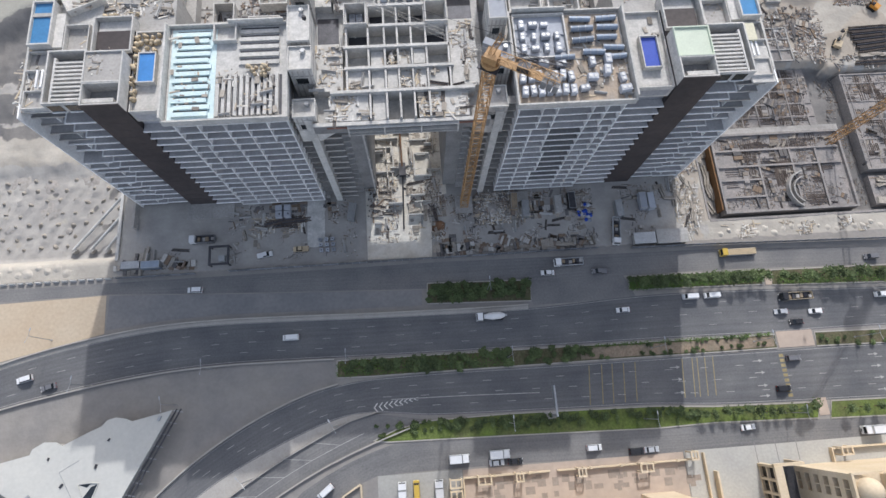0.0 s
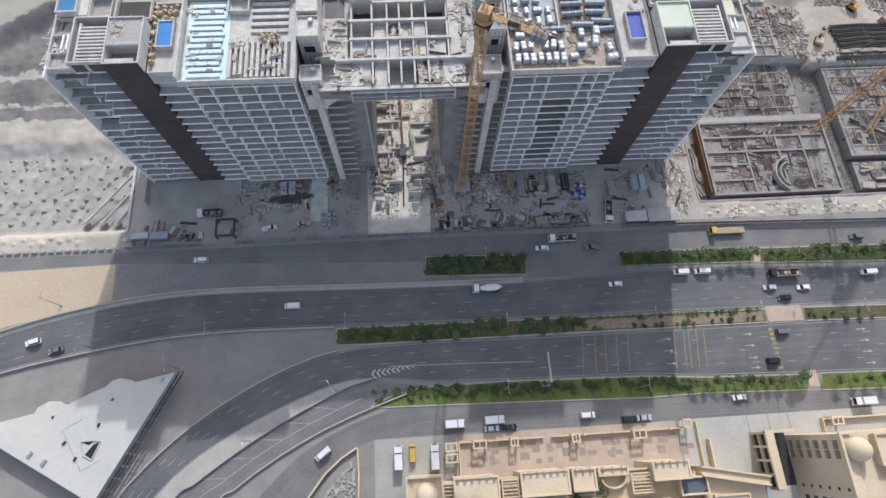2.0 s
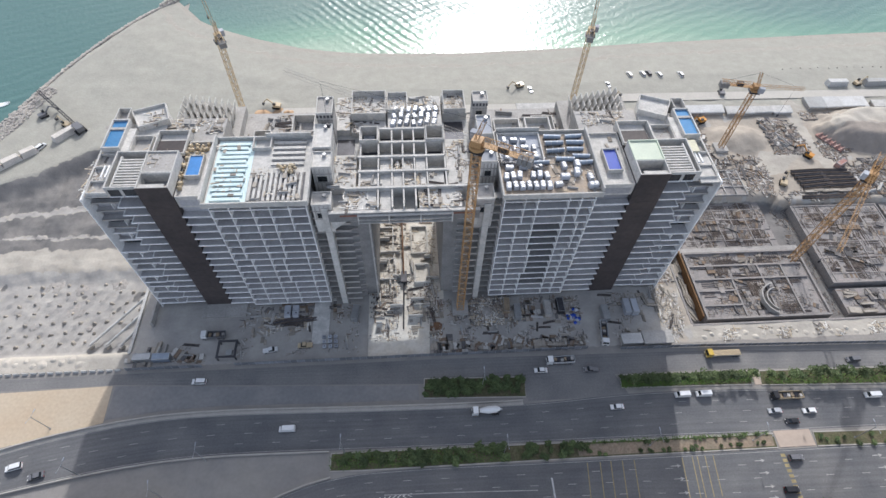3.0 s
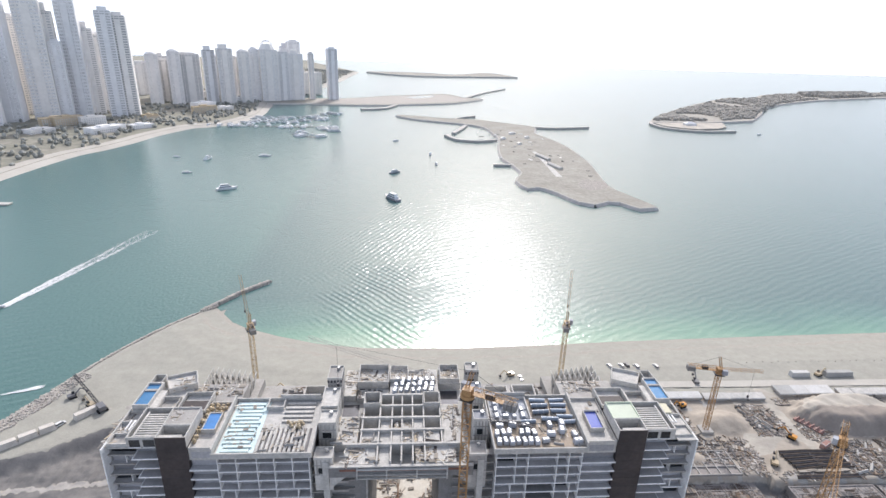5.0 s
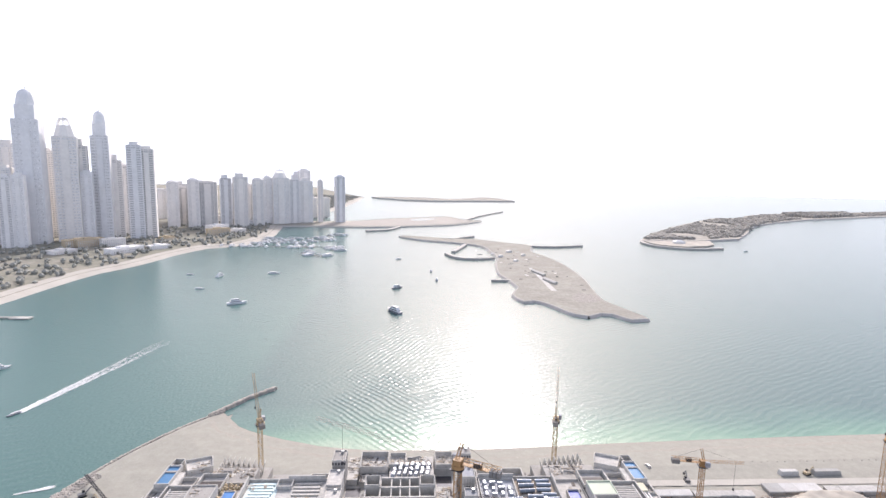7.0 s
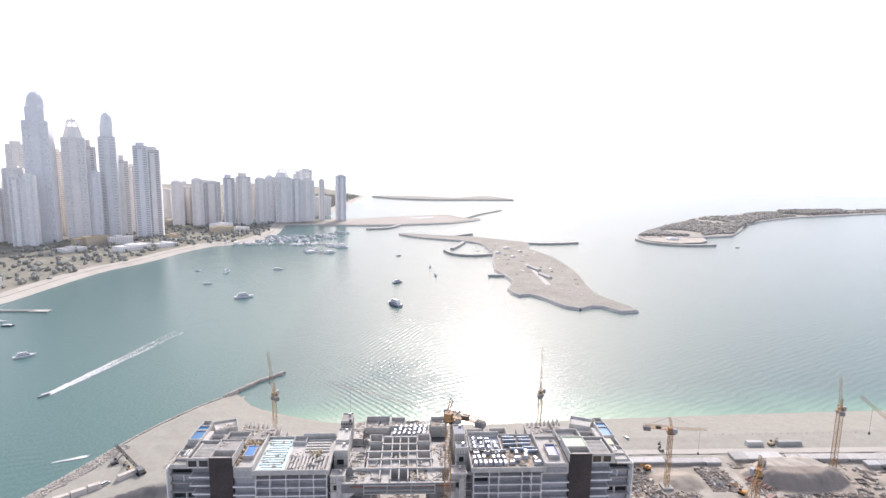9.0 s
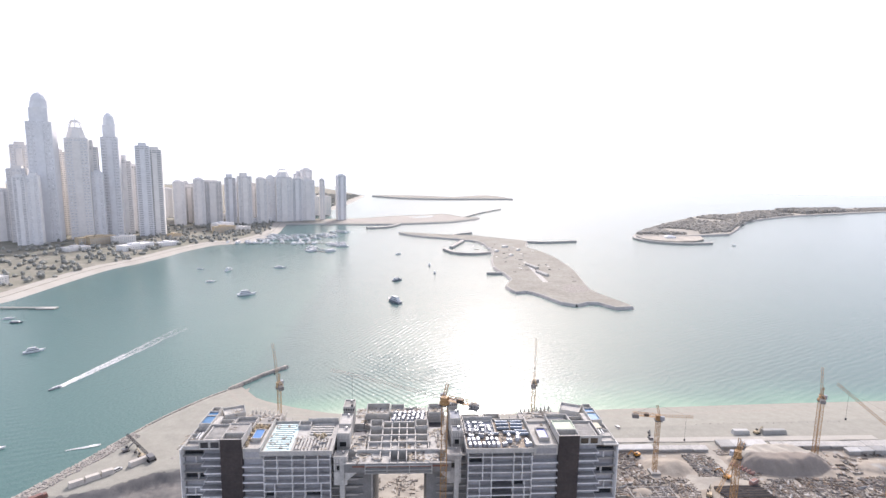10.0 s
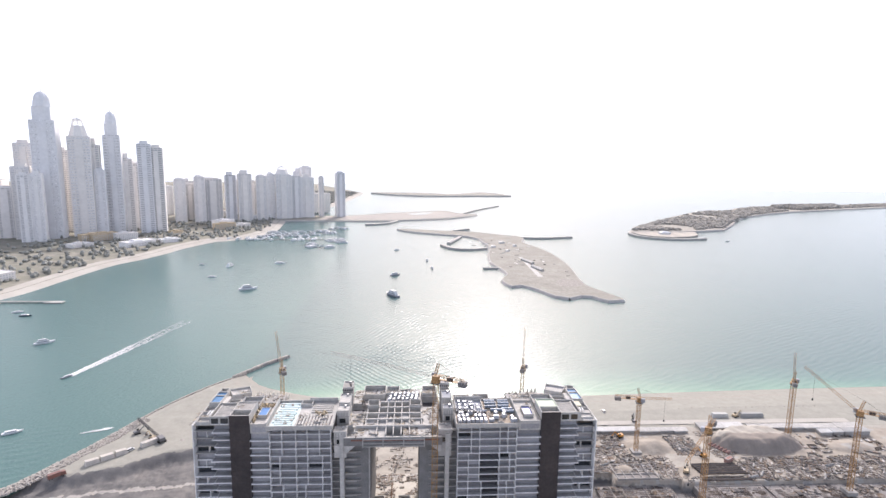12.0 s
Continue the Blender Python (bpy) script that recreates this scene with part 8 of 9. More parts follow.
def lay(kind, x, y, z, yaw, s=1.0):
    if kind not in MASTERS:
        MASTERS[kind] = kind(x, y, z, yaw, s)
        return MASTERS[kind]
    return copy_thing(MASTERS[kind], pose(x, y, z, 0, 0, yaw) @ Matrix.Scale(s / MASTERS[kind].scale[0], 4))


def scatter(x0, x1, y0, y1, n, z=0.0, kinds=MAKERS, s0=0.7, s1=1.2, yaws=(0, 90)):
    for i in range(n):
        lay(rnd.choice(kinds), rnd.uniform(x0, x1), rnd.uniform(y0, y1), z, rnd.choice(yaws) + rnd.uniform(-14, 14), rnd.uniform(s0, s1))


def scraps(name, cols):
    """Mixed scrap: each piece takes one of several colours."""
    m = surf(name, cols[0], 0.9, var=0.2, size=1.6, grain=0.5, bump=0.2)
    n, l = m.node_tree.nodes, m.node_tree.links
    g = n.new("ShaderNodeNewGeometry")
    ramp = n.new("ShaderNodeValToRGB")
    ramp.color_ramp.interpolation = "CONSTANT"
    e = ramp.color_ramp.elements
    e[0].color, e[1].color = (*cols[0], 1), (*cols[-1], 1)
    e[1].position = 1 - 1 / len(cols)
    for i, c in enumerate(cols[1:-1], 1):
        k = e.new(i / len(cols))
        k.color = (*c, 1)
    l.new(g.outputs["Random Per Island"], ramp.inputs["Fac"])
    hs = [x for x in n if x.bl_idname == "ShaderNodeHueSaturation"][0]
    l.new(ramp.outputs["Color"], hs.inputs["Color"])
    return m


DEB = scraps("mixed_scrap", ((0.30, 0.28, 0.25), (0.20, 0.15, 0.11), (0.12, 0.115, 0.115), (0.36, 0.325, 0.28), (0.17, 0.16, 0.155), (0.24, 0.19, 0.155), (0.50, 0.48, 0.45)))
DEB_L = scraps("pale_scrap", ((0.56, 0.53, 0.48), (0.42, 0.36, 0.29), (0.30, 0.27, 0.23), (0.62, 0.60, 0.56), (0.22, 0.20, 0.18), (0.48, 0.40, 0.29)))
DEB_D = scraps("dark_scrap", ((0.16, 0.15, 0.145), (0.10, 0.095, 0.095), (0.22, 0.19, 0.16), (0.13, 0.12, 0.115), (0.27, 0.25, 0.235), (0.19, 0.14, 0.10)))


def debris(name, areas, mat, label, seed, big=1.0, clumps=True):
    """Small scraps too many to count: boards, chunks and offcuts."""
    r = random.Random(seed)
    g = Geo()
    for x0, x1, y0, y1, n, z in areas:
        for i in range(n):
            x, y = r.uniform(x0, x1), r.uniform(y0, y1)
            while clumps and math.sin(x * 0.31 + seed) + math.sin(y * 0.27 + 2 * seed) + 0.8 * math.sin((x - y) * 0.55) < r.uniform(-0.6, 0.9):
                x, y = r.uniform(x0, x1), r.uniform(y0, y1)
            w = r.uniform(0.14, 0.55) * big
            d = w * r.choice((0.6, 1.0, 1.0, 2.5, 5.0, 8.0))
            g.cbox(x, y, z - 0.05, w, d, r.uniform(0.1, 0.4) * big, r.choice((0.0, 1.57, r.uniform(0, 3.1))) + r.uniform(-0.2, 0.2))
    return tagged(new(name, g.mesh(name, mat)), label, "debris", kind="stuff")


def bar_mats(name, areas, mat, label, seed):
    """Mats of reinforcing bars laid out on the decks."""
    r = random.Random(seed)
    g = Geo()
    for x0, x1, y0, y1, n, z in areas:
        for i in range(n):
            x, y, a = r.uniform(x0, x1), r.uniform(y0, y1), r.choice((0.0, 1.5708)) + r.uniform(-0.06, 0.06)
            L, w, k = r.uniform(3, 8), r.uniform(1.5, 4), r.randint(3, 7)
            c, sn = math.cos(a), math.sin(a)
            for j in range(k):
                v = -w / 2 + w * j / (k - 1) + r.uniform(-0.1, 0.1)
                g.cbox(x - v * sn, y + v * c, z, L * r.uniform(0.8, 1.0), 0.16, r.uniform(0.1, 0.3), a)
    return tagged(new(name, g.mesh(name, mat)), label, "steel bars", kind="stuff")


def laid_panels(name, areas, mat, label, seed):
    """Flat boards, sheets and shallow forms lying side by side on the decks."""
    r = random.Random(seed)
    g = Geo()
    for x0, x1, y0, y1, n, z in areas:
        for i in range(n):
            x, y = r.uniform(x0, x1), r.uniform(y0, y1)
            w, d = r.uniform(0.9, 3.6), r.uniform(0.5, 1.5)
            a = r.choice((0.0, 1.5708, 1.1)) + r.uniform(-0.08, 0.08)
            h = r.choice((0.12, 0.2, 0.3, 0.7))
            for j in range(r.randint(1, 6)):
                g.cbox(x + j * d * 1.15 * math.sin(-a), y + j * d * 1.15 * math.cos(a), z - 0.02, w * r.uniform(0.85, 1.0), d, h, a + r.uniform(-0.03, 0.03))
    return tagged(new(name, g.mesh(name, mat)), label, "formwork", kind="stuff")


# yard in front of the towers
for x, y, a, m, lab in ((-91, -17, 0, STEEL, "grey ribbed site container"), (-84.5, -17.2, 0, BLUE_M, "blue-grey ribbed site container"), (43.2, -5, 88, STEEL, "grey ribbed site container"), (55, -4, 90, CONC, "dusty ribbed site container"), (76.5, -7, 92, STEEL, "grey ribbed site container"), (85.5, -4.6, 90, WHITE_M, "white ribbed site container"), (88.4, -4.8, 90, WHITE_M, "white ribbed site container"), (-17.4, -2.5, 80, STEEL, "grey ribbed site container"), (39.5, -2, 86, TIMBER, "brown ribbed steel site container"), (60, -3, 90, STEEL_D, "dark ribbed site container")):
    container(x, y, 0, a, m, lab)
for i in range(9):
    t = thing("water_tank", "white square plastic water tank in a cage", "tank", pose(-28.6 + (i % 3) * 2.1 + 0.2 * (i // 3), -11.6 - (i // 3) * 1.9, 0, 0, 0, rnd.uniform(-8, 8)), group="water tanks")
    part("pallet", Geo().box(-0.65, -0.6, 0, 0.65, 0.6, 0.15), TIMBER, t)
    part("tank", Geo().box(-0.6, -0.55, 0.15, 0.6, 0.55, 1.15), WHITE_M, t)
    part("cap", Geo().frustum(0, 0, 1.15, 1.25, 0.2, 0.18, 8), STEEL_D, t)
for x in (-42.5, -39.6):
    t = thing("storage_tank", "white double storage tank with lids", "tank", pose(x, -1.0, 0), group="storage tanks")
    part("tank", Geo().box(-1.1, -2.0, 0, 1.1, 0.1, 2.2).box(-1.1, 0.35, 0, 1.1, 2.45, 2.2), WHITE_M, t)
    part("lid", Geo().frustum(0.3, -0.9, 2.2, 2.4, 0.3, 0.3, 8), STEEL_D, t)
for x0, x1, y, w, mat in ((80, 87, -18.6, 3.4, STEEL), (88, 98.5, -18.4, 4.6, CONC)):
    t = thing("site_shed", "long low grey site shed behind the hoarding", "shed", pose(0, 0, 0), group="site sheds")
    part("wall", Geo().box(x0, y - w / 2, 0, x1, y + w / 2, 2.6), CONC, t)
    part("roof", Geo().box(x0 - 0.3, y - w / 2 - 0.3, 2.6, x1 + 0.3, y + w / 2 + 0.3, 2.85), mat, t)
t = thing("open_frame", "dark steel open frame shelter in the yard", "shelter", pose(-62, -15.5, 0))
part("beam", ring(-3.4, -3.4, 3.4, 3.4, 2.4, 2.8, 0.7), STEEL_D, t)
for sx in (-3.1, 3.1):
    for sy in (-3.1, 3.1):
        part("post", Geo().cbox(sx, sy, 0, 0.4, 0.4, 2.4), STEEL_D, t)
part("stair_tower", Geo().box(-0.5, -1.8, 0, 1.5, 0.2, 1.6), STEEL, t)
o = tagged(new("debris_pile", heap_mesh(41, DIRT, 6.0, 1.6, 24, 7)), "broad pile of mixed pale rubble and scrap", "pile")
o.matrix_basis = pose(31.5, -3.8, 0)
t = thing("tarpaulin_pile", "heap of crumpled bright blue tarpaulin over bundles", "pile", pose(64.6, -6.8, 0))
rt = random.Random(43)
for i in range(16):
    w = rt.uniform(0.5, 1.3)
    part("bundle", heap_mesh(200 + i, BLUE_T if i % 3 else WHITE_M, w, rt.uniform(0.5, 1.1), 9, 4), None, t, at=pose(rt.gauss(0, 1.3), rt.gauss(0, 2.2), 0, 0, 0, rt.uniform(0, 180)))
o = tagged(new("rust_pile", heap_mesh(44, RUST, 3.6, 0.7, 14, 4)), "low spread of rusty scrap steel", "pile")
o.matrix_basis = pose(12.5, -9.8, 0)
setting("pad_yard", Geo().box(-33, -14, 0, -27, 6, 0.35), CONC_L, "pale concrete pad in the yard", "slab")
setting("pad_podium", Geo().box(-74, -1.5, 0, -58, 4.5, 0.8), CONC, "grey podium slab at the foot of the tower", "slab")
setting("pad_podium_east", Geo().box(38, -2.0, 0, 45, 2.0, 0.6), CONC, "grey podium slab at the foot of the tower", "slab")
scatter(34, 66, -18.6, -16.6, 22, 0, [block_pallet, panel_stack, timber_stack], 0.8, 1.2)
scatter(14, 66, -13, 0, 26, 0, MAKERS, 0.55, 0.95)
scatter(-92, -74, -18, -12, 8, 0)
scatter(-60, -18, -17, 1, 20, 0, MAKERS, 0.55, 0.95)
scatter(-50, -36, -8, -3, 8, 0, [rebar_bundle], 1.0, 1.6, (0,))
scatter(78, 100, -15, 2, 16, 0)
scatter(97.5, 106, -19, 4, 24, 0, [timber_stack, panel_stack, rebar_bundle], 0.5, 0.9, (75, 100))
debris("yard_debris", [(-60, -16, -18, 3, 700, 0), (14, 68, -18, 2, 2200, 0), (26, 38, -9, 2, 420, 1.0), (78, 98, -18, 3, 300, 0), (-92, -66, -19, -12, 120, 0)], DEB, "scattered scrap and rubble in the yard", 51, 0.62)
debris("rubble_bits", [(26, 38, -9.5, 2, 900, 0.8), (40, 46, -12, -2, 160, 0.1), (-52, -34, -9, -2, 260, 0.1)], DEB_L, "pale broken blocks heaped in the yard", 61, 0.8)
laid_panels("yard_stacks", [(14, 66, -19.3, -16.6, 60, 0.05), (-92, -70, -19.3, -17, 14, 0.05), (40, 64, -8, 1, 26, 0.05), (-56, -20, -4, 2, 22, 0.05)], DEB, "low stacks of boards and blocks along the hoarding", 62)
debris("plank_debris", [(97.5, 107, -20, 6, 700, 0), (110, 200, -20, -15, 500, 0.1)], DEB_L, "pale scattered boards and rubble", 52, 0.7)

# passage between the towers
# pale concrete, its front outline shaped to the sunlit strip between the towers
setting("slab_passage", Geo().prism([(-12.6, -19.8), (9.4, -20.0), (10.6, 2.0), (16.0, 3.0), (16.0, 60), (-12.6, 60)], 0, 0.3), surf("dusty_slab", (0.62, 0.595, 0.54), 0.9, var=0.1, size=5, grain=0.8, bump=0.15, tint=(0.52, 0.48, 0.41)), "dusty pale slab between the towers, front cut to the sunlit strip", "slab")
for i in range(34):
    x, y = rnd.uniform(-10.5, 13), rnd.uniform(-9, 42)
    if abs(x - 0.5) < 1.4:
        continue
    t = thing("formwork_wall", "low pale formwork wall on the slab", "formwork", pose(x, y, 0.3, 0, 0, rnd.choice((0, 90))), group="formwork walls")
    L, h = rnd.uniform(2, 6), rnd.uniform(0.8, 2.6)
    part("panel", Geo().box(-L / 2, -0.16, 0, L / 2, 0.16, h), CONC_L, t)
    part("waler", Geo().box(-L / 2, -0.26, h * 0.6, L / 2, -0.16, h * 0.6 + 0.15), TIMBER, t)
scatter(-11, -2, -12, 8, 26, 0.3, MAKERS, 0.6, 1.0)
scatter(2, 12, -12, 8, 26, 0.3, MAKERS, 0.6, 1.0)
scatter(-9, 12, 10, 40, 30, 0.3, [timber_stack, panel_stack, block_pallet], 0.6, 1.0)
debris("passage_debris", [(-12, -1, -14, 42, 700, 0.3), (2, 14, -14, 42, 700, 0.3)], DEB_L, "scraps of timber and concrete on the slab", 53, 0.7)
debris("passage_debris_rear", [(-11.5, 15, 40, 59.5, 700, 0.3)], DEB, "stacks and scraps at the rear of the slab", 59, 1.3)
scatter(-10, 14, 42, 58, 16, 0.3, [block_pallet, panel_stack, timber_stack], 0.8, 1.2)
debris("passage_debris_dark", [(-12, -1, -12, 10, 160, 0.3), (2, 14, -12, 10, 160, 0.3)], DEB, "dark scraps on the slab", 54)
for x0, y0, x1, y1 in ((-9, 12, -2, 22), (-9, 25, -3, 38), (4, 24, 11, 38), (5, 10, 11, 19)):
    setting("upstand_passage", ring(x0, y0, x1, y1, 0.3, 1.5, 0.5), CONC_L, "pale concrete upstand walls of a new room", "wall")
t = thing("concrete_pump", "dark concrete pump with a long delivery pipe", "pump", pose(0.9, 12.5, 0.3))
part("pump_body", Geo().box(-1.2, -2.4, 0.5, 1.2, 2.4, 2.0), STEEL_D, t)
for sx in (-2.4, 2.4):
    for sy in (-2.0, 2.0):
        part("outrigger", Geo().rod((sx * 0.4, sy * 0.7, 0.8), (sx, sy, 0.1), 0.22), STEEL_D, t)
part("delivery_pipe", Geo().rod((0, 1, 1.8), (-0.4, 34, 3.0), 0.35, 6), RUST, t)
part("rear_pipe", Geo().rod((0, -2, 0.5), (-0.6, -22, 0.3), 0.3, 6), STEEL_D, t)
for i in range(7):
    t = thing("scaffold_bay", "pale scaffold bay against the tower wall", "scaffold", pose(-8.9, 5 + i * 5.5, 0.3), group="scaffold bays")
    for z in (0, 8, 16, 24, 32, 40):
        part("ledger", Geo().box(-0.3, 0, z + 7.6, 0.3, 5.3, z + 7.9), CONC_L, t)
    part("standard", Geo().box(-0.2, 0, 0, 0.2, 0.4, 48.0), CONC_L, t)

# ---- excavation and basement decks east of the towers ----
DECK = surf("dusty_deck_concrete", (0.22, 0.21, 0.205), 0.85, var=0.2, size=4, grain=0.7, bump=0.15, tint=(0.30, 0.27, 0.25))
t = thing("basement_deck", "unfinished grey basement deck with beams and a curved ramp wall", "basement")
part("deck", Geo().box(117, -9.5, -4.9, 166, 20, -1.6), DECK, t)
part("outer_wall", ring(116.4, -10.6, 166.6, 20.8, -4.9, -0.6, 0.8), DECK, t)
for y in (-4.4, 2.2, 7.6, 14.0):
    part("beam", Geo().box(117.4, y - 0.35, -1.6, 133 if y < 5 else 165, y + 0.35, -0.9), DECK, t)
for x in (133, 146, 156):
    part("beam", Geo().box(x - 0.35, -9.4, -1.6, x + 0.35, 13.6 if x > 140 else 7.0, -0.95), DECK, t)
# dark sheet over the solid deck paints the shade of a ramp hole
part("ramp_opening", Geo().box(134.5, 6.0, -1.6, 144.5, 10.6, -1.56), STEEL_D, t, "dark sheet for the shade of a ramp opening")
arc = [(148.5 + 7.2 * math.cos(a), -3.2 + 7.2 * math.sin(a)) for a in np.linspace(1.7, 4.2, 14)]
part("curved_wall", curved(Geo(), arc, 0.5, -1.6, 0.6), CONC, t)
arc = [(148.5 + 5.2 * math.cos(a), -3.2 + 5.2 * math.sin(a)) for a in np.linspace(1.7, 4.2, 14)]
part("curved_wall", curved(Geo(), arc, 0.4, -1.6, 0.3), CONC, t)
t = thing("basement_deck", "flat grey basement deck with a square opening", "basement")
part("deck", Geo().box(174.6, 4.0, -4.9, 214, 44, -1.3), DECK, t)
# the deck is not cut here; a dark sheet imitates the shaded hole
part("opening", Geo().box(181, 17.5, -1.3, 190, 21.5, -1.26), STEEL_D, t, "dark sheet for the shade of a square opening")
part("edge_beam", ring(174.2, 3.6, 214.4, 44.4, -4.9, -0.9, 0.5), DECK, t)
t = thing("basement_deck", "rough grey basement deck beside the beach road", "basement")
part("deck", Geo().box(118, 24, -4.9, 162, 49.2, -3.4), DECK, t)
part("edge_beam", Geo().box(110.4, 21.2, -4.9, 168, 23.6, -1.8), CONC, t)
t = thing("basement_deck", "grey basement deck with rows of yellow formwork", "basement")
part("deck", Geo().box(174.6, -10.0, -4.9, 330, 1.6, -2.4), DECK, t)
part("deck", Geo().box(217, 4, -4.9, 330, 45, -2.0), DECK, t)
t = thing("foundation_grid", "pale low foundation walls round small dark rooms", "foundation")
part("slab", Geo().box(132, 50.5, -5.0, 157, 66, 0.1), DECK, t)
for k in range(6):
    part("strip_wall", Geo().box(132 + k * 4.9, 50.5, 0.1, 132.5 + k * 4.9, 66, 0.7), CONC, t)
for k in range(4):
    part("cross_wall", Geo().box(132.5, 50.6 + k * 5.0, 0.1, 156.5, 51.0 + k * 5.0, 0.65), CONC, t)
setting("wall_timber", Geo().box(115.4, -9.0, -5.0, 115.9, 22, -0.9), surf("brown_sheet_wall", (0.20, 0.11, 0.05), 0.8, var=0.2, size=3, grain=0.5), "rust-brown sheet wall in the trench", "wall")
setting("wall_trench_south", Geo().box(109.4, -13.4, -5.2, 340, -12.6, 0.15), DECK, "dark concrete wall of the trench", "wall")
setting("wall_trench_west", Geo().box(108.9, -12.6, -5.2, 109.6, 58, 0.15), DECK, "dark concrete wall of the trench", "wall")
scatter(110.8, 114.8, -9, 20, 16, -4.9, [timber_stack], 1.0, 1.5, (88, 100))
scatter(119, 164, 15, 19.5, 22, -1.6, [rebar_bundle, rebar_bundle, timber_stack], 0.5, 0.8, (0, 60))
scatter(119, 164, -9, 14, 20, -1.6, [timber_stack, rebar_bundle, rebar_bundle], 0.35, 0.6)
scatter(120, 160, 26, 47, 26, -3.4, [rebar_bundle, rebar_bundle, timber_stack], 0.45, 0.8, (0, 90, 60))
scatter(176, 212, 6, 42, 16, -1.3, [rebar_bundle, timber_stack], 0.45, 0.75, (60, 70))
scatter(176, 250, -9, 1, 34, -2.4, [timber_stack, panel_stack], 1.0, 1.6, (0, 90))
scatter(218, 300, 5, 44, 24, -2.0, MAKERS, 0.7, 1.2, (60, 0, 90))
debris("pit_debris", [(118, 165, -9, 19, 2600, -1.6), (118, 162, 24, 49, 3000, -3.4), (166.8, 174, -9, 45, 500, -4.9), (175, 213, 5, 43, 1600, -1.3), (217, 320, 4, 44.5, 2200, -2.0), (176, 300, -9, 1, 900, -2.4)], DEB_D, "scraps, bars and rubble on the basement decks", 55, 0.6)



bar_mats("deck_bars", [(120, 163, -8, 18, 40, -1.6), (120, 160, 26, 47, 60, -3.4), (176, 211, 6, 42, 60, -1.3), (219, 322, 6, 43, 150, -2.0), (178, 320, -8, 0, 50, -2.4)], BARS, "dark mats of reinforcing bars on the decks", 81)
laid_panels("deck_panels", [(120, 163, -8, 18, 30, -1.6), (120, 160, 26, 47, 60, -3.4), (176, 211, 6, 42, 40, -1.3), (219, 322, 6, 43, 190, -2.0), (178, 320, -8, 0, 70, -2.4)], DEB_D, "boards and formwork sheets lying on the decks", 82)
laid_panels("yard_panels", [(112, 150, 60, 102, 70, 0.15), (183, 198, 78, 99, 30, 0.15), (212, 325, 48, 70, 120, 0.15), (268, 325, 72, 98, 60, 0.15), (150, 170, 52, 72, 16, 0.15)], DEB, "boards, sheets and pallets lying in the sandy yard", 83)
bar_mats("yard_bars", [(112, 150, 60, 102, 24, 0.15), (212, 325, 48, 70, 60, 0.15), (268, 325, 72, 98, 24, 0.15)], BARS, "dark bundles of bars lying in the yard", 84)

# ---- yard between the basement and the beach road ----
for i in range(5):
    lay(rebar_bundle, 190 + 0.4 * i, 64 - i * 2.3, 0.2, 2 + i, 2.3)
    lay(rebar_bundle, 203 + 0.4 * i, 64 - i * 2.3, 0.2, -2 + i, 2.3)
for i in range(6):
    lay(timber_stack, 186.5 + i * 3.9, 51.5 + 0.4 * (i % 2), 0.2, 0, 1.3)
for i in range(4):
    lay(rebar_bundle, 187 + 6 * i, 48.4, 0.2, 1, 1.8)
scatter(182, 198, 78, 100, 44, 0.2, MAKERS, 0.6, 1.1, (20, 60, 110))
scatter(112, 150, 60, 104, 40, 0.2, MAKERS, 0.6, 1.0, (20, 60, 110))
scatter(212, 300, 48, 68, 40, 0.2, MAKERS, 0.8, 1.3, (10, 60))
debris("yard_debris_east", [(110, 150, 58, 104, 4200, 0.1), (158, 170, 50, 60, 500, 0.1), (182, 199, 76, 100, 2400, 0.1), (150, 172, 58, 74, 900, 0.1), (204, 222, 70, 84, 500, 0.1), (210, 330, 47, 72, 5200, 0.1), (172, 206, 46.5, 52, 500, 0.1), (206, 270, 100, 106, 500, 0.1), (100, 108, 6, 60, 600, 0.1)], DEB, "scrap and rubble across the sandy yard", 56, 0.9)
debris("dark_yard_debris", [(112, 148, 58, 104, 900, 0.2), (182, 199, 76, 100, 700, 0.2), (212, 330, 47, 72, 2400, 0.2), (150, 170, 60, 76, 400, 0.2)], DEB_D, "dark bars and scrap across the yard", 58, 1.3)
t = thing("steel_form", "faded red steel formwork section", "formwork", pose(211.5, 83, 0.2, 0, 0, 120))
FADED_RED = surf("faded_red_paint", (0.30, 0.15, 0.125), 0.8, var=0.25, size=2, grain=0.5, bump=0.05, tint=(0.36, 0.27, 0.24))
part("frame", Geo().box(-7, -1.6, 0, 7, 1.6, 0.6), FADED_RED, t)
for i in range(6):
    part("stiffener", Geo().box(-6.6 + i * 2.4, -1.7, 0.6, -6.2 + i * 2.4, 1.7, 1.6), FADED_RED, t)
container(208.5, 67.4, 0.2, 30, FADED_RED, "red ribbed steel site container")
SHEET = surf("dusty_white_sheet", (0.50, 0.50, 0.49), 0.7, var=0.12, size=6, grain=0.8, bump=0.05, tint=(0.42, 0.41, 0.39), vary=0.25)
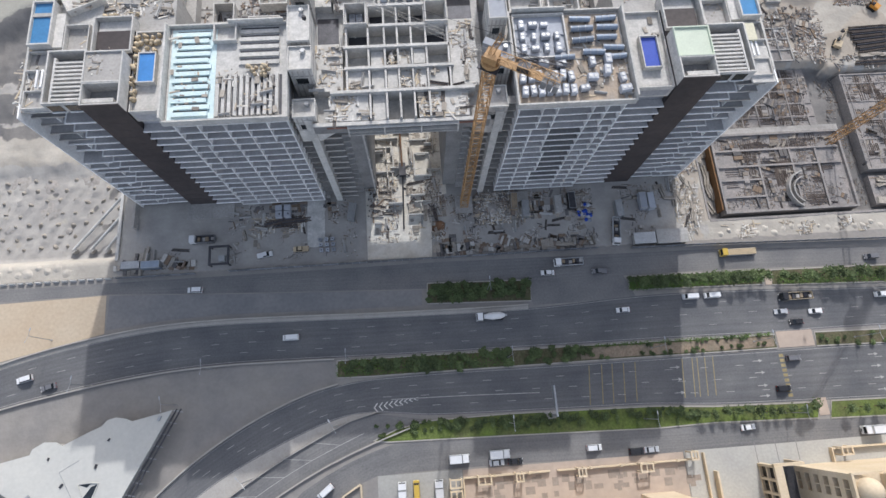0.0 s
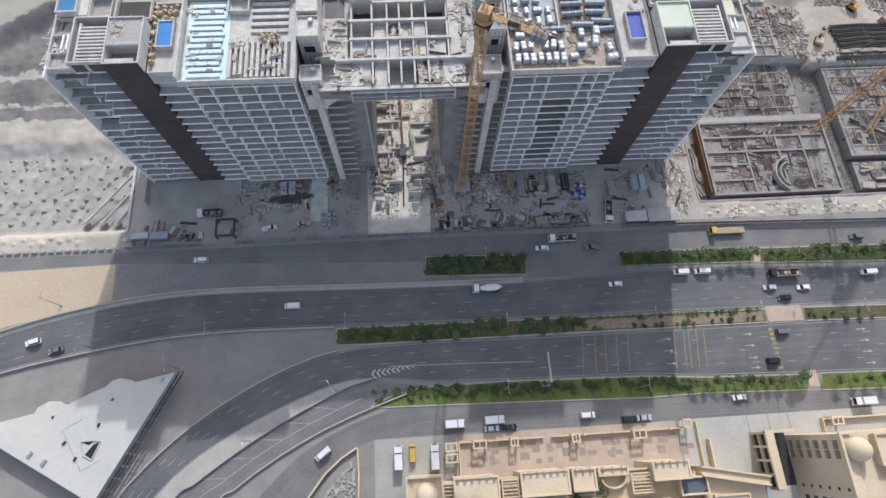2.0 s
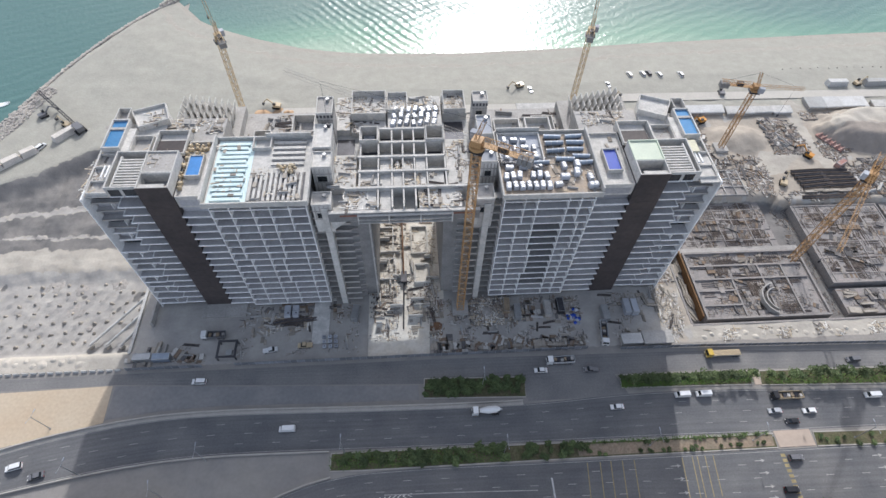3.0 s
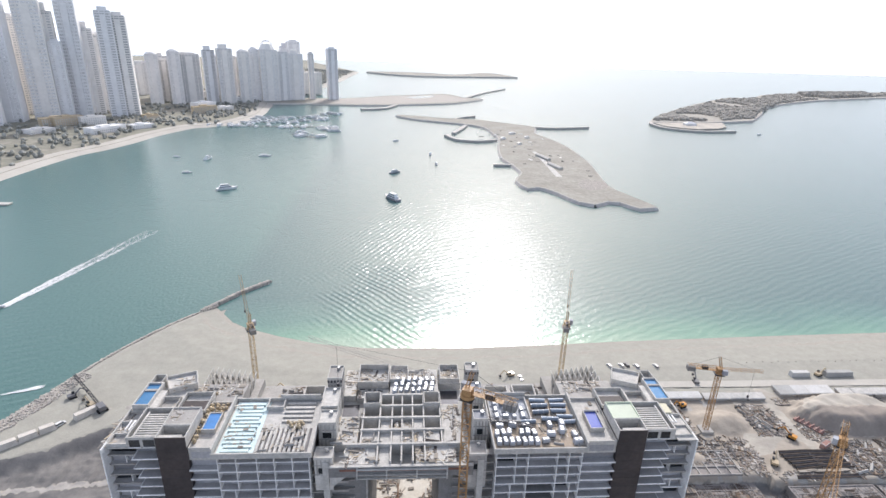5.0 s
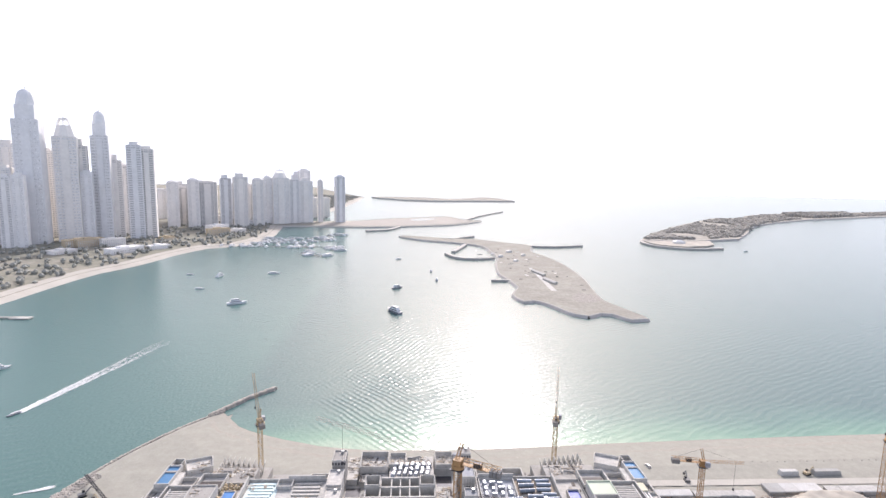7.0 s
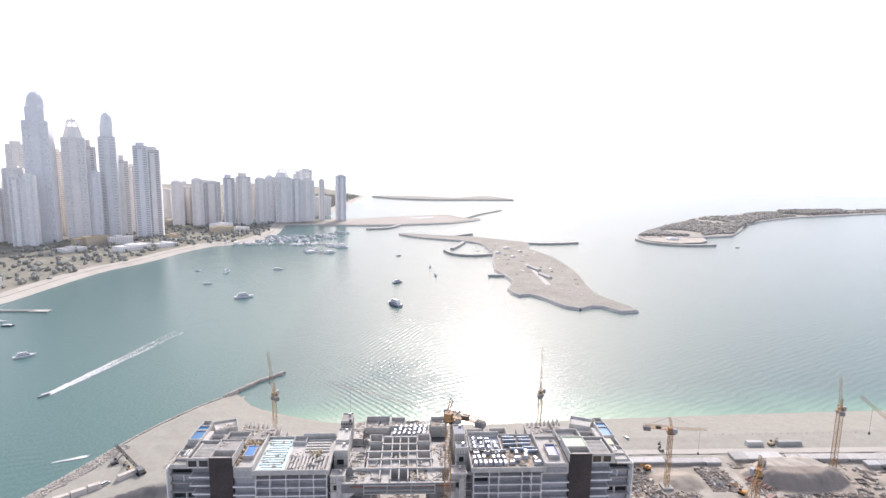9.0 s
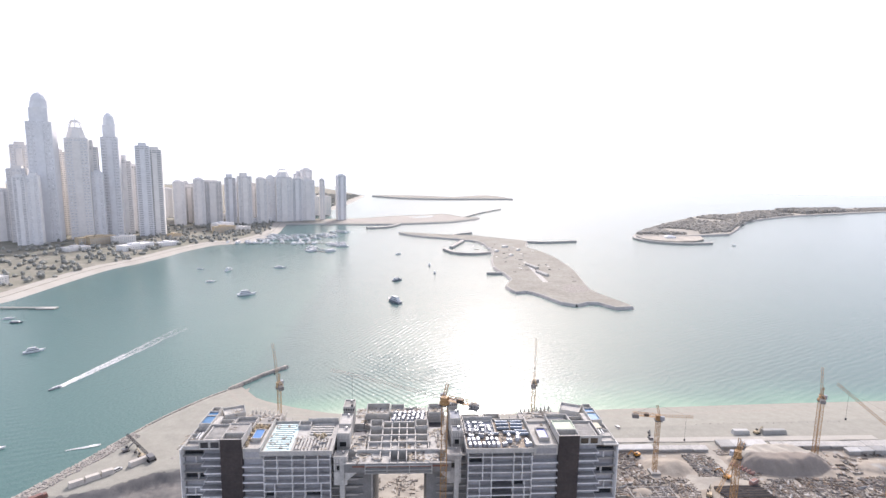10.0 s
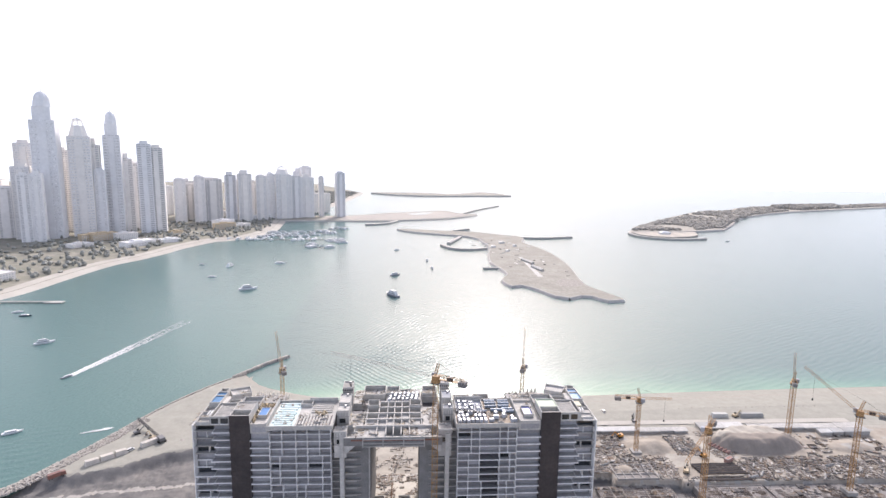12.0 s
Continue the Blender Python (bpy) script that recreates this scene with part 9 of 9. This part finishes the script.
for x0, x1, y0, y1, h, lab in ((128, 166, 104.5, 110.5, 3.2, "long white site shed roof"), (167, 202, 104.0, 109.5, 3.0, "long grey site shed roof"), (212, 245, 107, 115.5, 3.4, "long white site shed roof"), (247, 330, 106, 112, 3.6, "long pale site shed roof"), (292, 328, 97.5, 103, 4.4, "long white site shed roof"), (60, 100, 112, 117, 0.8, "long pale concrete strip")):
  h *= 0.62
  cuts = [x0]
  while cuts[-1] < x1 - 14 and h > 1:
    cuts.append(cuts[-1] + rnd.uniform(7, 15))
  for x0, x1 in zip(cuts, cuts[1:] + [x1]):
    h, y0, y1 = h * rnd.uniform(0.9, 1.1), y0 + rnd.uniform(-0.5, 0.5), y1 + rnd.uniform(-0.5, 0.5)
    t = thing("beach_shed", lab + " beside the beach road", "shed", group="beach sheds")
    part("wall", Geo().box(x0 + 0.4, y0 + 0.4, -0.6, x1 - 0.4, y1 - 0.4, h - 0.3), CONC, t)
    part("roof", Geo().hexa([(x0, y0, h - 0.3), (x1, y0, h - 0.3), (x1, y1, h - 0.3), (x0, y1, h - 0.3)], [(x0, y0 + 0.5, h), (x1, y0 + 0.5, h), (x1, y1 - 0.5, h + 0.5), (x0, y1 - 0.5, h + 0.5)]), SHEET if "white" in lab else CONC_L, t)
setting("road_beach", Geo().strip([(x, 112.5 + 6.5 * (x > 100) - 2.0) for x in range(-60, 340, 10)], [(x, 118.5 + 6.5 * (x > 100) - 2.0) for x in range(-60, 340, 10)], 0.32), surf("pale_track", (0.47, 0.445, 0.40), 0.95, var=0.06, size=12, grain=1.0), "pale sand track along the beach", "road")
post = Geo().frustum(0, 0, -0.5, 0.9, 0.5, 0.3, 7).mesh("beach_marker", ROCK)
for i in range(22):
    o = new("beach_marker", post)
    o.matrix_basis = pose(215 + i * 5.2 + rnd.uniform(-1, 1), 142.5 + 0.06 * i + rnd.uniform(-0.5, 0.5), -0.6)
    tagged(o, "dark marker stone in a row on the beach", "stone", "beach markers")
CANVAS = surf("pale_canvas", (0.60, 0.56, 0.51), 0.9, var=0.12, size=3, grain=0.5, bump=0.1)
ORANGE = heap_mesh(90, surf("orange_sand", (0.50, 0.34, 0.21), 0.95, var=0.15, size=4, grain=0.6), 1.0, 0.5, 17, 5)
for x, y, s in ((-66, 113, 5), (-60, 116, 4.2), (-54, 113, 3.4)):
    heap(x, y, 0.0, s, 3.0, [ORANGE], "orange sand heap behind the tower")
for x, y, a, L, lab in ((-179.6, 77.6, 43, 8, "pale fabric-covered trailer load on the sand"), (-173.8, 83.0, 43, 8, "pale fabric-covered trailer load on the sand"), (-168.2, 88.2, 43, 7, "pale fabric-covered trailer load on the sand"), (-155.8, 100.6, 52, 13, "white wrapped boat hull on the sand"), (238, 128, 2, 12, "grey covered machine on the beach"), (262, 128, 2, 18, "grey covered machine on the beach")):
    t = thing("covered_stack", lab, "stack", pose(x, y, -0.2, 0, 0, a), group="covered stacks")
    part("cover", Geo().hexa([(-L / 2, -1.8, 0), (L / 2, -1.8, 0), (L / 2, 1.8, 0), (-L / 2, 1.8, 0)], [(-L / 2 + 0.5, -1.4, 3.1), (L / 2 - 0.7, -1.4, 2.9), (L / 2 - 0.7, 1.3, 2.9), (-L / 2 + 0.5, 1.4, 3.2)]), SHEET if "grey" in lab else CANVAS, t)
    part("strap", Geo().box(-0.2, -1.84, 0.0, 0.2, 1.84, 0.3), STEEL_D, t)
for i in range(14):
    heap(-152 + i * 4.6, 101 + 1.1 * i + rnd.uniform(-2, 2), -0.2, rnd.uniform(1.5, 3.2), rnd.uniform(0.6, 1.2), GREYHEAPS, "low grey soil bank on the beach")
debris("rear_debris", [(-70, 100, 62, 100, 3000, 0.1), (-60, 20, 100, 112, 700, 0.1), (100, 125, 122, 135, 70, -0.4)], DEB, "materials and scrap behind the towers", 57, 1.0)
scatter(-60, 100, 64, 98, 50, 0.1, MAKERS, 0.7, 1.2)
rocks = Geo()
rr = random.Random(8)
coast = even([p for p in resample(WEST, 6) if p[1] > -150], 420)
for x, y in coast:
    for k in range(7):
        s = rr.uniform(0.5, 1.3)
        q = rr.uniform(-1.0, 7.0 if y < 125 else 2.4)
        rocks.frustum(x + q * 0.86, y - q * 0.45, -3.4 + q * 0.42, -3.4 + q * 0.42 + s, s, s * 0.55, 5, rr.random() * 3)
for x, y in coast:
    if y < 140:
        for k in range(9):
            s, q = rr.uniform(0.5, 1.2), rr.uniform(5.0, 13.0)
            rocks.frustum(x + q * 0.86 + rr.uniform(-0.6, 0.6), y - q * 0.45, min(-0.35, -3.4 + q * 0.4), min(-0.35, -3.4 + q * 0.4) + 0.35 + 0.5 * s, s, s * 0.55, 5, rr.random() * 3)
line = even([(-140, 216), (-122, 246), (-105.5, 265.7)], 80)
for x, y in line:
    for k in range(7):
        s = rr.uniform(0.5, 1.2)
        rocks.frustum(x + rr.uniform(-1.3, 1.3), y + rr.uniform(-0.9, 0.9), -3.0, -1.9 + s, s * 1.3, s * 0.6, 5, rr.random() * 3)
tagged(new("revetment_rocks", rocks.mesh("revetment_rocks", ROCK)), "grey armour rocks along the shore", "rocks", kind="stuff")

# ---- roof machinery and materials ----
def ac_unit(x, y, z, yaw, s=1.0):
    t = thing("ac_unit", "white rooftop air-conditioning unit with two fans", "ac unit", pose(x, y, z, 0, 0, yaw) @ Matrix.Scale(s, 4), group="roof units")
    part("skid", Geo().box(-0.9, -0.8, 0, 0.9, 0.8, 0.25), STEEL_D, t)
    part("casing", Geo().hexa([(-0.8, -1.3, 0.25), (0.8, -1.3, 0.25), (0.8, 1.3, 0.25), (-0.8, 1.3, 0.25)], [(-0.75, -1.25, 1.7), (0.75, -1.25, 1.7), (0.75, 1.25, 1.7), (-0.75, 1.25, 1.7)]), WHITE_M, t)
    for v in (-0.6, 0.6):
        part("fan", Geo().frustum(0, v, 1.7, 1.8, 0.5, 0.48, 12), STEEL, t)
    return t


def duct(x, y, z, yaw, s=1.0):
    t = thing("air_duct", "blue-grey insulated duct lying on the roof", "duct", pose(x, y, z, 0, 0, yaw) @ Matrix.Scale(s, 4), group="roof ducts")
    part("tube", Geo().rod((-2.9, 0, 0.95), (2.9, 0, 0.95), 0.8, 12), BLUE_M, t)
    for u in (-2.9, -0.95, 0.95, 2.9):
        part("flange", Geo().rod((u - 0.06, 0, 0.95), (u + 0.06, 0, 0.95), 0.88, 12), STEEL, t)
    for u in (-1.9, 1.9):
        part("saddle", Geo().box(u - 0.15, -0.7, 0, u + 0.15, 0.7, 0.5), STEEL_D, t)
    return t


R0 = ROOF + 0.02
for i in range(7):
    lay(ac_unit, 33.8 + i * 2.05, 4.6 + 0.2 * (i % 2), R0, rnd.uniform(-5, 5), 1.0)
    if i != 3:
        lay(ac_unit, 33.6 + i * 2.05, 8.4 + 0.3 * (i % 3), R0, rnd.uniform(-8, 8), 1.0)
for x, y in ((36, 12.2), (40.4, 12.6), (44.8, 12.0), (52.5, 8.0), (56.5, 9.8), (60.2, 7.5), (50, 5.0), (60.4, 4.2), (53.0, 12.5), (57.2, 13.0)):
    lay(ac_unit, x - 1.0, y, R0, rnd.choice((0, 90)) + rnd.uniform(-10, 10), rnd.uniform(0.9, 1.15))
for x, y in ((51.5, 25.6), (58.4, 25.6), (51.6, 22.6), (58.4, 22.8), (51.4, 19.2), (59.2, 16.6), (59.4, 13.8), (53.8, 15.4), (46, 14.2), (57.8, 19.8)):
    lay(duct, x - 1.0, y, R0, rnd.uniform(-4, 4), rnd.uniform(0.9, 1.05))
scatter(48, 62, 3, 12, 10, R0, [panel_stack, pipe_stack, timber_stack], 0.5, 0.8)
part("plant_wall", ring(32.6, 14.2, 46.4, 27.6, ROOF - 0.1, ROOF + 1.3, 0.35), CONC_L, east_tower)
part("plant_floor", Geo().box(33.0, 14.6, ROOF + 0.02, 46.0, 27.2, ROOF + 0.2), WHITE_M, east_tower)
for i in range(11):
    lay(ac_unit, 34.8 + (i % 4) * 3.0, 17 + (i // 4) * 3.6, ROOF + 0.2, rnd.choice((0, 90)), rnd.uniform(0.7, 1.0))
debris("plant_debris", [(33.2, 45.8, 14.8, 27, 60, ROOF + 0.2)], WHITE_M, "white ducts and fittings on the plant floor", 61, 1.0)
part("plant_wall", ring(43.0, 28.9, 51.4, 36.0, ROOF - 4.0, ROOF + 0.4, 0.4), CONC_L, east_tower)
part("plant_wall", ring(32.6, 28.9, 41.4, 36.0, ROOF - 4.0, ROOF + 0.0, 0.4), CONC_L, east_tower)
part("plant_floor", Geo().box(32.8, 29.0, ROOF - 4.0, 51.0, 36, ROOF - 2.0), CONC_L, east_tower)
scatter(34, 50, 30, 35, 10, ROOF - 2.0, MAKERS, 0.5, 0.8)
t = thing("steel_truss", "grey steel boom section lying across the roof edge", "truss", pose(38.5, 13.0, ROOF + 1.4, 0, 0, -17))
part("boom", lattice(Geo(), (-8, 0, 0), (8, 0, 0), 1.2, 1.4, 0.1), STEEL_D, t)


def sack(x, y, z, s):
    o = new("bulk_sack", SACK)
    o.matrix_basis = pose(x, y, z, 0, 0, rnd.uniform(0, 360)) @ Matrix.Scale(s, 4)
    return tagged(o, "tan bulk sack of sand", "sack", "bulk sacks")


g = Geo()
g.hexa([(0.5 * math.cos(a), 0.5 * math.sin(a), 0) for a in np.linspace(0, math.tau, 9)[:-1]], [(0.62 * math.cos(a), 0.62 * math.sin(a), 0.5) for a in np.linspace(0, math.tau, 9)[:-1]])
g.hexa([(0.62 * math.cos(a), 0.62 * math.sin(a), 0.5) for a in np.linspace(0, math.tau, 9)[:-1]], [(0.3 * math.cos(a), 0.3 * math.sin(a), 1.0) for a in np.linspace(0, math.tau, 9)[:-1]])
SACK = g.mesh("bulk_sack", surf("tan_woven_sack", (0.52, 0.43, 0.30), 0.9, var=0.12, size=1, grain=0.2, vary=0.15), True)
for i in range(30):
    sack(rnd.uniform(-63.6, -62.7), rnd.uniform(7, 26.5), ROOF - 0.5 + (0.9 if i % 3 == 0 else 0), rnd.uniform(0.9, 1.25))
for i in range(16):
    sack(rnd.uniform(-63.2, -57.5), rnd.uniform(21.8, 26.6), ROOF - 0.5, rnd.uniform(0.9, 1.2))
for i in range(14):
    sack(rnd.uniform(-35.5, -30), rnd.uniform(12.8, 16), ROOF + 0.55, rnd.uniform(0.8, 1.2))
for i in range(12):
    sack(rnd.uniform(-73, -64), rnd.uniform(26, 34), ROOF - 0.9, rnd.uniform(0.8, 1.2))
scatter(-73, -64, 26, 34, 8, ROOF - 0.9, [panel_stack, block_pallet], 0.5, 0.8)
scatter(-42, -28, 2.5, 13, 9, ROOF + 0.55, [panel_stack, pipe_stack], 0.45, 0.7)
scatter(-54, -45, 3, 26, 6, ROOF + 0.55, [panel_stack], 0.45, 0.8)
scatter(-90, -86, 7, 24, 5, ROOF - 0.1, MAKERS, 0.5, 0.8)
scatter(66, 72, 20.5, 26, 4, ROOF - 0.5, [panel_stack, block_pallet], 0.5, 0.8)
scatter(-80, -75, 35, 41, 5, ROOF + 1.0, MAKERS, 0.4, 0.6)
scatter(-72, -56, 32.6, 39.5, 12, ROOF - 1.0, MAKERS, 0.5, 0.8)
scatter(63, 77, 32.6, 39.5, 12, ROOF - 1.0, MAKERS, 0.5, 0.8)
scatter(-77, -73, 5.2, 10, 3, ROOF + 1.4, [panel_stack, block_pallet], 0.4, 0.6)
scatter(74, 80.5, 5.2, 9.4, 4, ROOF + 1.4, [panel_stack, block_pallet], 0.4, 0.6)
debris("roof_debris", [(-66, -63.4, 5.2, 27, 70, ROOF - 0.5), (-43, -28, 2.2, 15.5, 90, ROOF + 0.5), (-54, -44, 3, 27, 40, ROOF + 0.5), (-91, -86, 6.4, 24, 70, ROOF - 0.1), (48, 62, 2.2, 27, 160, R0), (-73, -64, 25, 35, 90, ROOF - 1.0), (84, 90, 22, 30, 40, ROOF - 0.1), (-82, -74, 22, 30, 60, ROOF - 0.1), (-72, -56, 32.4, 39.8, 160, ROOF - 1.0), (63, 78, 32.4, 39.8, 160, ROOF - 1.0), (-72, -65, 12.6, 20.4, 30, ROOF + 4.5), (-80, -75, 35, 42, 60, ROOF + 1.0)], DEB_L, "offcuts and fittings on the roofs", 62, 0.8)
for x0, x1, y0, y1, z, n in ((-20, -12.6, 11.5, 25, 55.0, 10), (16.6, 23, 11.5, 31.5, 55.0, 10), (-16, -6, 2.6, 9.6, 54.9, 9), (7, 20, 2.6, 9.6, 55.1, 9), (-11, -6, 11.4, 17, 55.1, 5), (10.6, 15, 11.4, 17, 55.5, 4), (-14, -4, 37.6, 42.4, 54.2, 5)):
    scatter(x0, x1, y0, y1, n, z, MAKERS, 0.5, 0.85)
debris("bridge_debris", [(-20, -12.6, 11.5, 25, 130, 55.0), (16.6, 23, 11.5, 31.5, 130, 55.0), (-16, -6, 2.6, 9.6, 150, 54.9), (7, 20, 2.6, 9.6, 150, 55.1), (-14.4, -3.4, 43.4, 54.6, 220, 55.0), (-14.4, -3.4, 37.4, 42.4, 90, 54.2), (4.8, 15.6, 44, 53.6, 160, 55.4), (-2.2, 4.2, 45.4, 54, 110, 55.4), (17.4, 24.4, 46, 55, 140, 55.0), (-19.8, -15.4, 38.4, 54.6, 120, 54.6), (-4.8, 5.6, 11.4, 22.6, 90, 54.9), (6.4, 9.4, 11.4, 17, 40, 55.1), (-11, -6, 11.4, 17, 60, 55.1), (-11, -6, 30, 36, 60, 52.0)], DEB_L, "boards and blocks on the bridge deck", 63, 0.8)
for i in range(21):
    lay(ac_unit, -0.5 + (i % 7) * 2.3 + 0.4 * (i // 7), 38.8 + (i // 7) * 3.2 + 0.3 * (i % 3), 55.4, rnd.uniform(-24, 24), rnd.uniform(0.85, 1.1))
scatter(6, 15, 46, 53, 8, 55.4, MAKERS, 0.5, 0.8)
scatter(17.6, 24, 46, 55, 6, 55.0, MAKERS, 0.5, 0.8)
scatter(-14, -4, 44, 54, 7, 55.0, MAKERS, 0.5, 0.8)
for i in range(5):
    lay(ac_unit, -9.6 + (i % 3) * 1.9, 31.6 + (i // 3) * 2.8, 52.0, rnd.uniform(-10, 10), 1.1)
# leaning V-frames of the unfinished rear terraces
vf = Geo()
vf.hexa([(-0.14, -1.6, 0), (0.14, -1.6, 0), (0.14, 1.6, 0), (-0.14, 1.6, 0)], [(1.1, -1.5, 4.6), (1.3, -1.5, 4.6), (1.3, 1.2, 4.4), (1.1, 1.2, 4.4)])
V_A = vf.mesh("panel", CONC_L)
vf = Geo()
vf.hexa([(-0.14, -1.6, 0), (0.14, -1.6, 0), (0.14, 1.6, 0), (-0.14, 1.6, 0)], [(-1.2, -1.5, 4.2), (-1.0, -1.5, 4.2), (-1.0, 1.2, 4.0), (-1.2, 1.2, 4.0)])
V_B = vf.mesh("panel", CONC_L)
for side in (-1, 1):
    for i in range(8):
        for j in range(4):
            x, y = MID + side * (61.5 + i * 2.3), 42.5 + j * 4.2 + 0.5 * i
            t = thing("terrace_frame", "pale V-shaped concrete terrace frame", "frame", pose(x, y, 47.5, 0, 0, -6 * side) @ Matrix.Diagonal((1.0, 1.25, 1.3, 1)), group="terrace frames")
            part("panel", V_A, None, t)
            part("panel", V_B, None, t)
scatter(-52, -28, 31, 58, 26, 44.0, MAKERS, 0.7, 1.3)
scatter(36, 60, 38, 58, 22, 44.0, MAKERS, 0.7, 1.3)
for x0, y0, x1, y1 in ((-50, 40, -44, 47), (-40, 34, -31, 42), (-37, 46, -29, 55), (38, 40, 46, 47), (50, 44, 58, 52)):
    t = thing("room_shell", "pale unfinished room walls on the rear terrace", "walls", group="room shells")
    part("wall", ring(x0, y0, x1, y1, 44.0, 47.4, 0.35), CONC_L, t)
debris("terrace_debris", [(-54, -27, 30, 59, 420, 44.0), (35, 61, 30, 59, 380, 44.0), (-76, -58, 41, 59, 160, 47.5), (66, 84, 41, 59, 160, 47.5)], DEB, "timber and bars on the rear terraces", 64, 1.1)

# low pour strips across the rough basement decks
t = thing("pour_strip_grid", "low dark concrete strips dividing a basement deck", "basement")
for k in range(7):
    part("strip", Geo().box(119 + k * 6.6, 24.4, -3.4, 119.4 + k * 6.6, 49.0, -3.0), DECK, t)
for k in range(4):
    part("strip", Geo().box(118.2, 28 + k * 5.6, -3.4, 161.8, 28.4 + k * 5.6, -3.1), DECK, t)
for k in range(4):
    part("strip", Geo().box(176 + k * 10, 4.2, -1.3, 176.4 + k * 10, 44.0, -1.05), DECK, t)
for k in range(5):
    part("strip", Geo().box(174.8, 8 + k * 8, -1.3, 214.0, 8.4 + k * 8, -1.08), DECK, t)
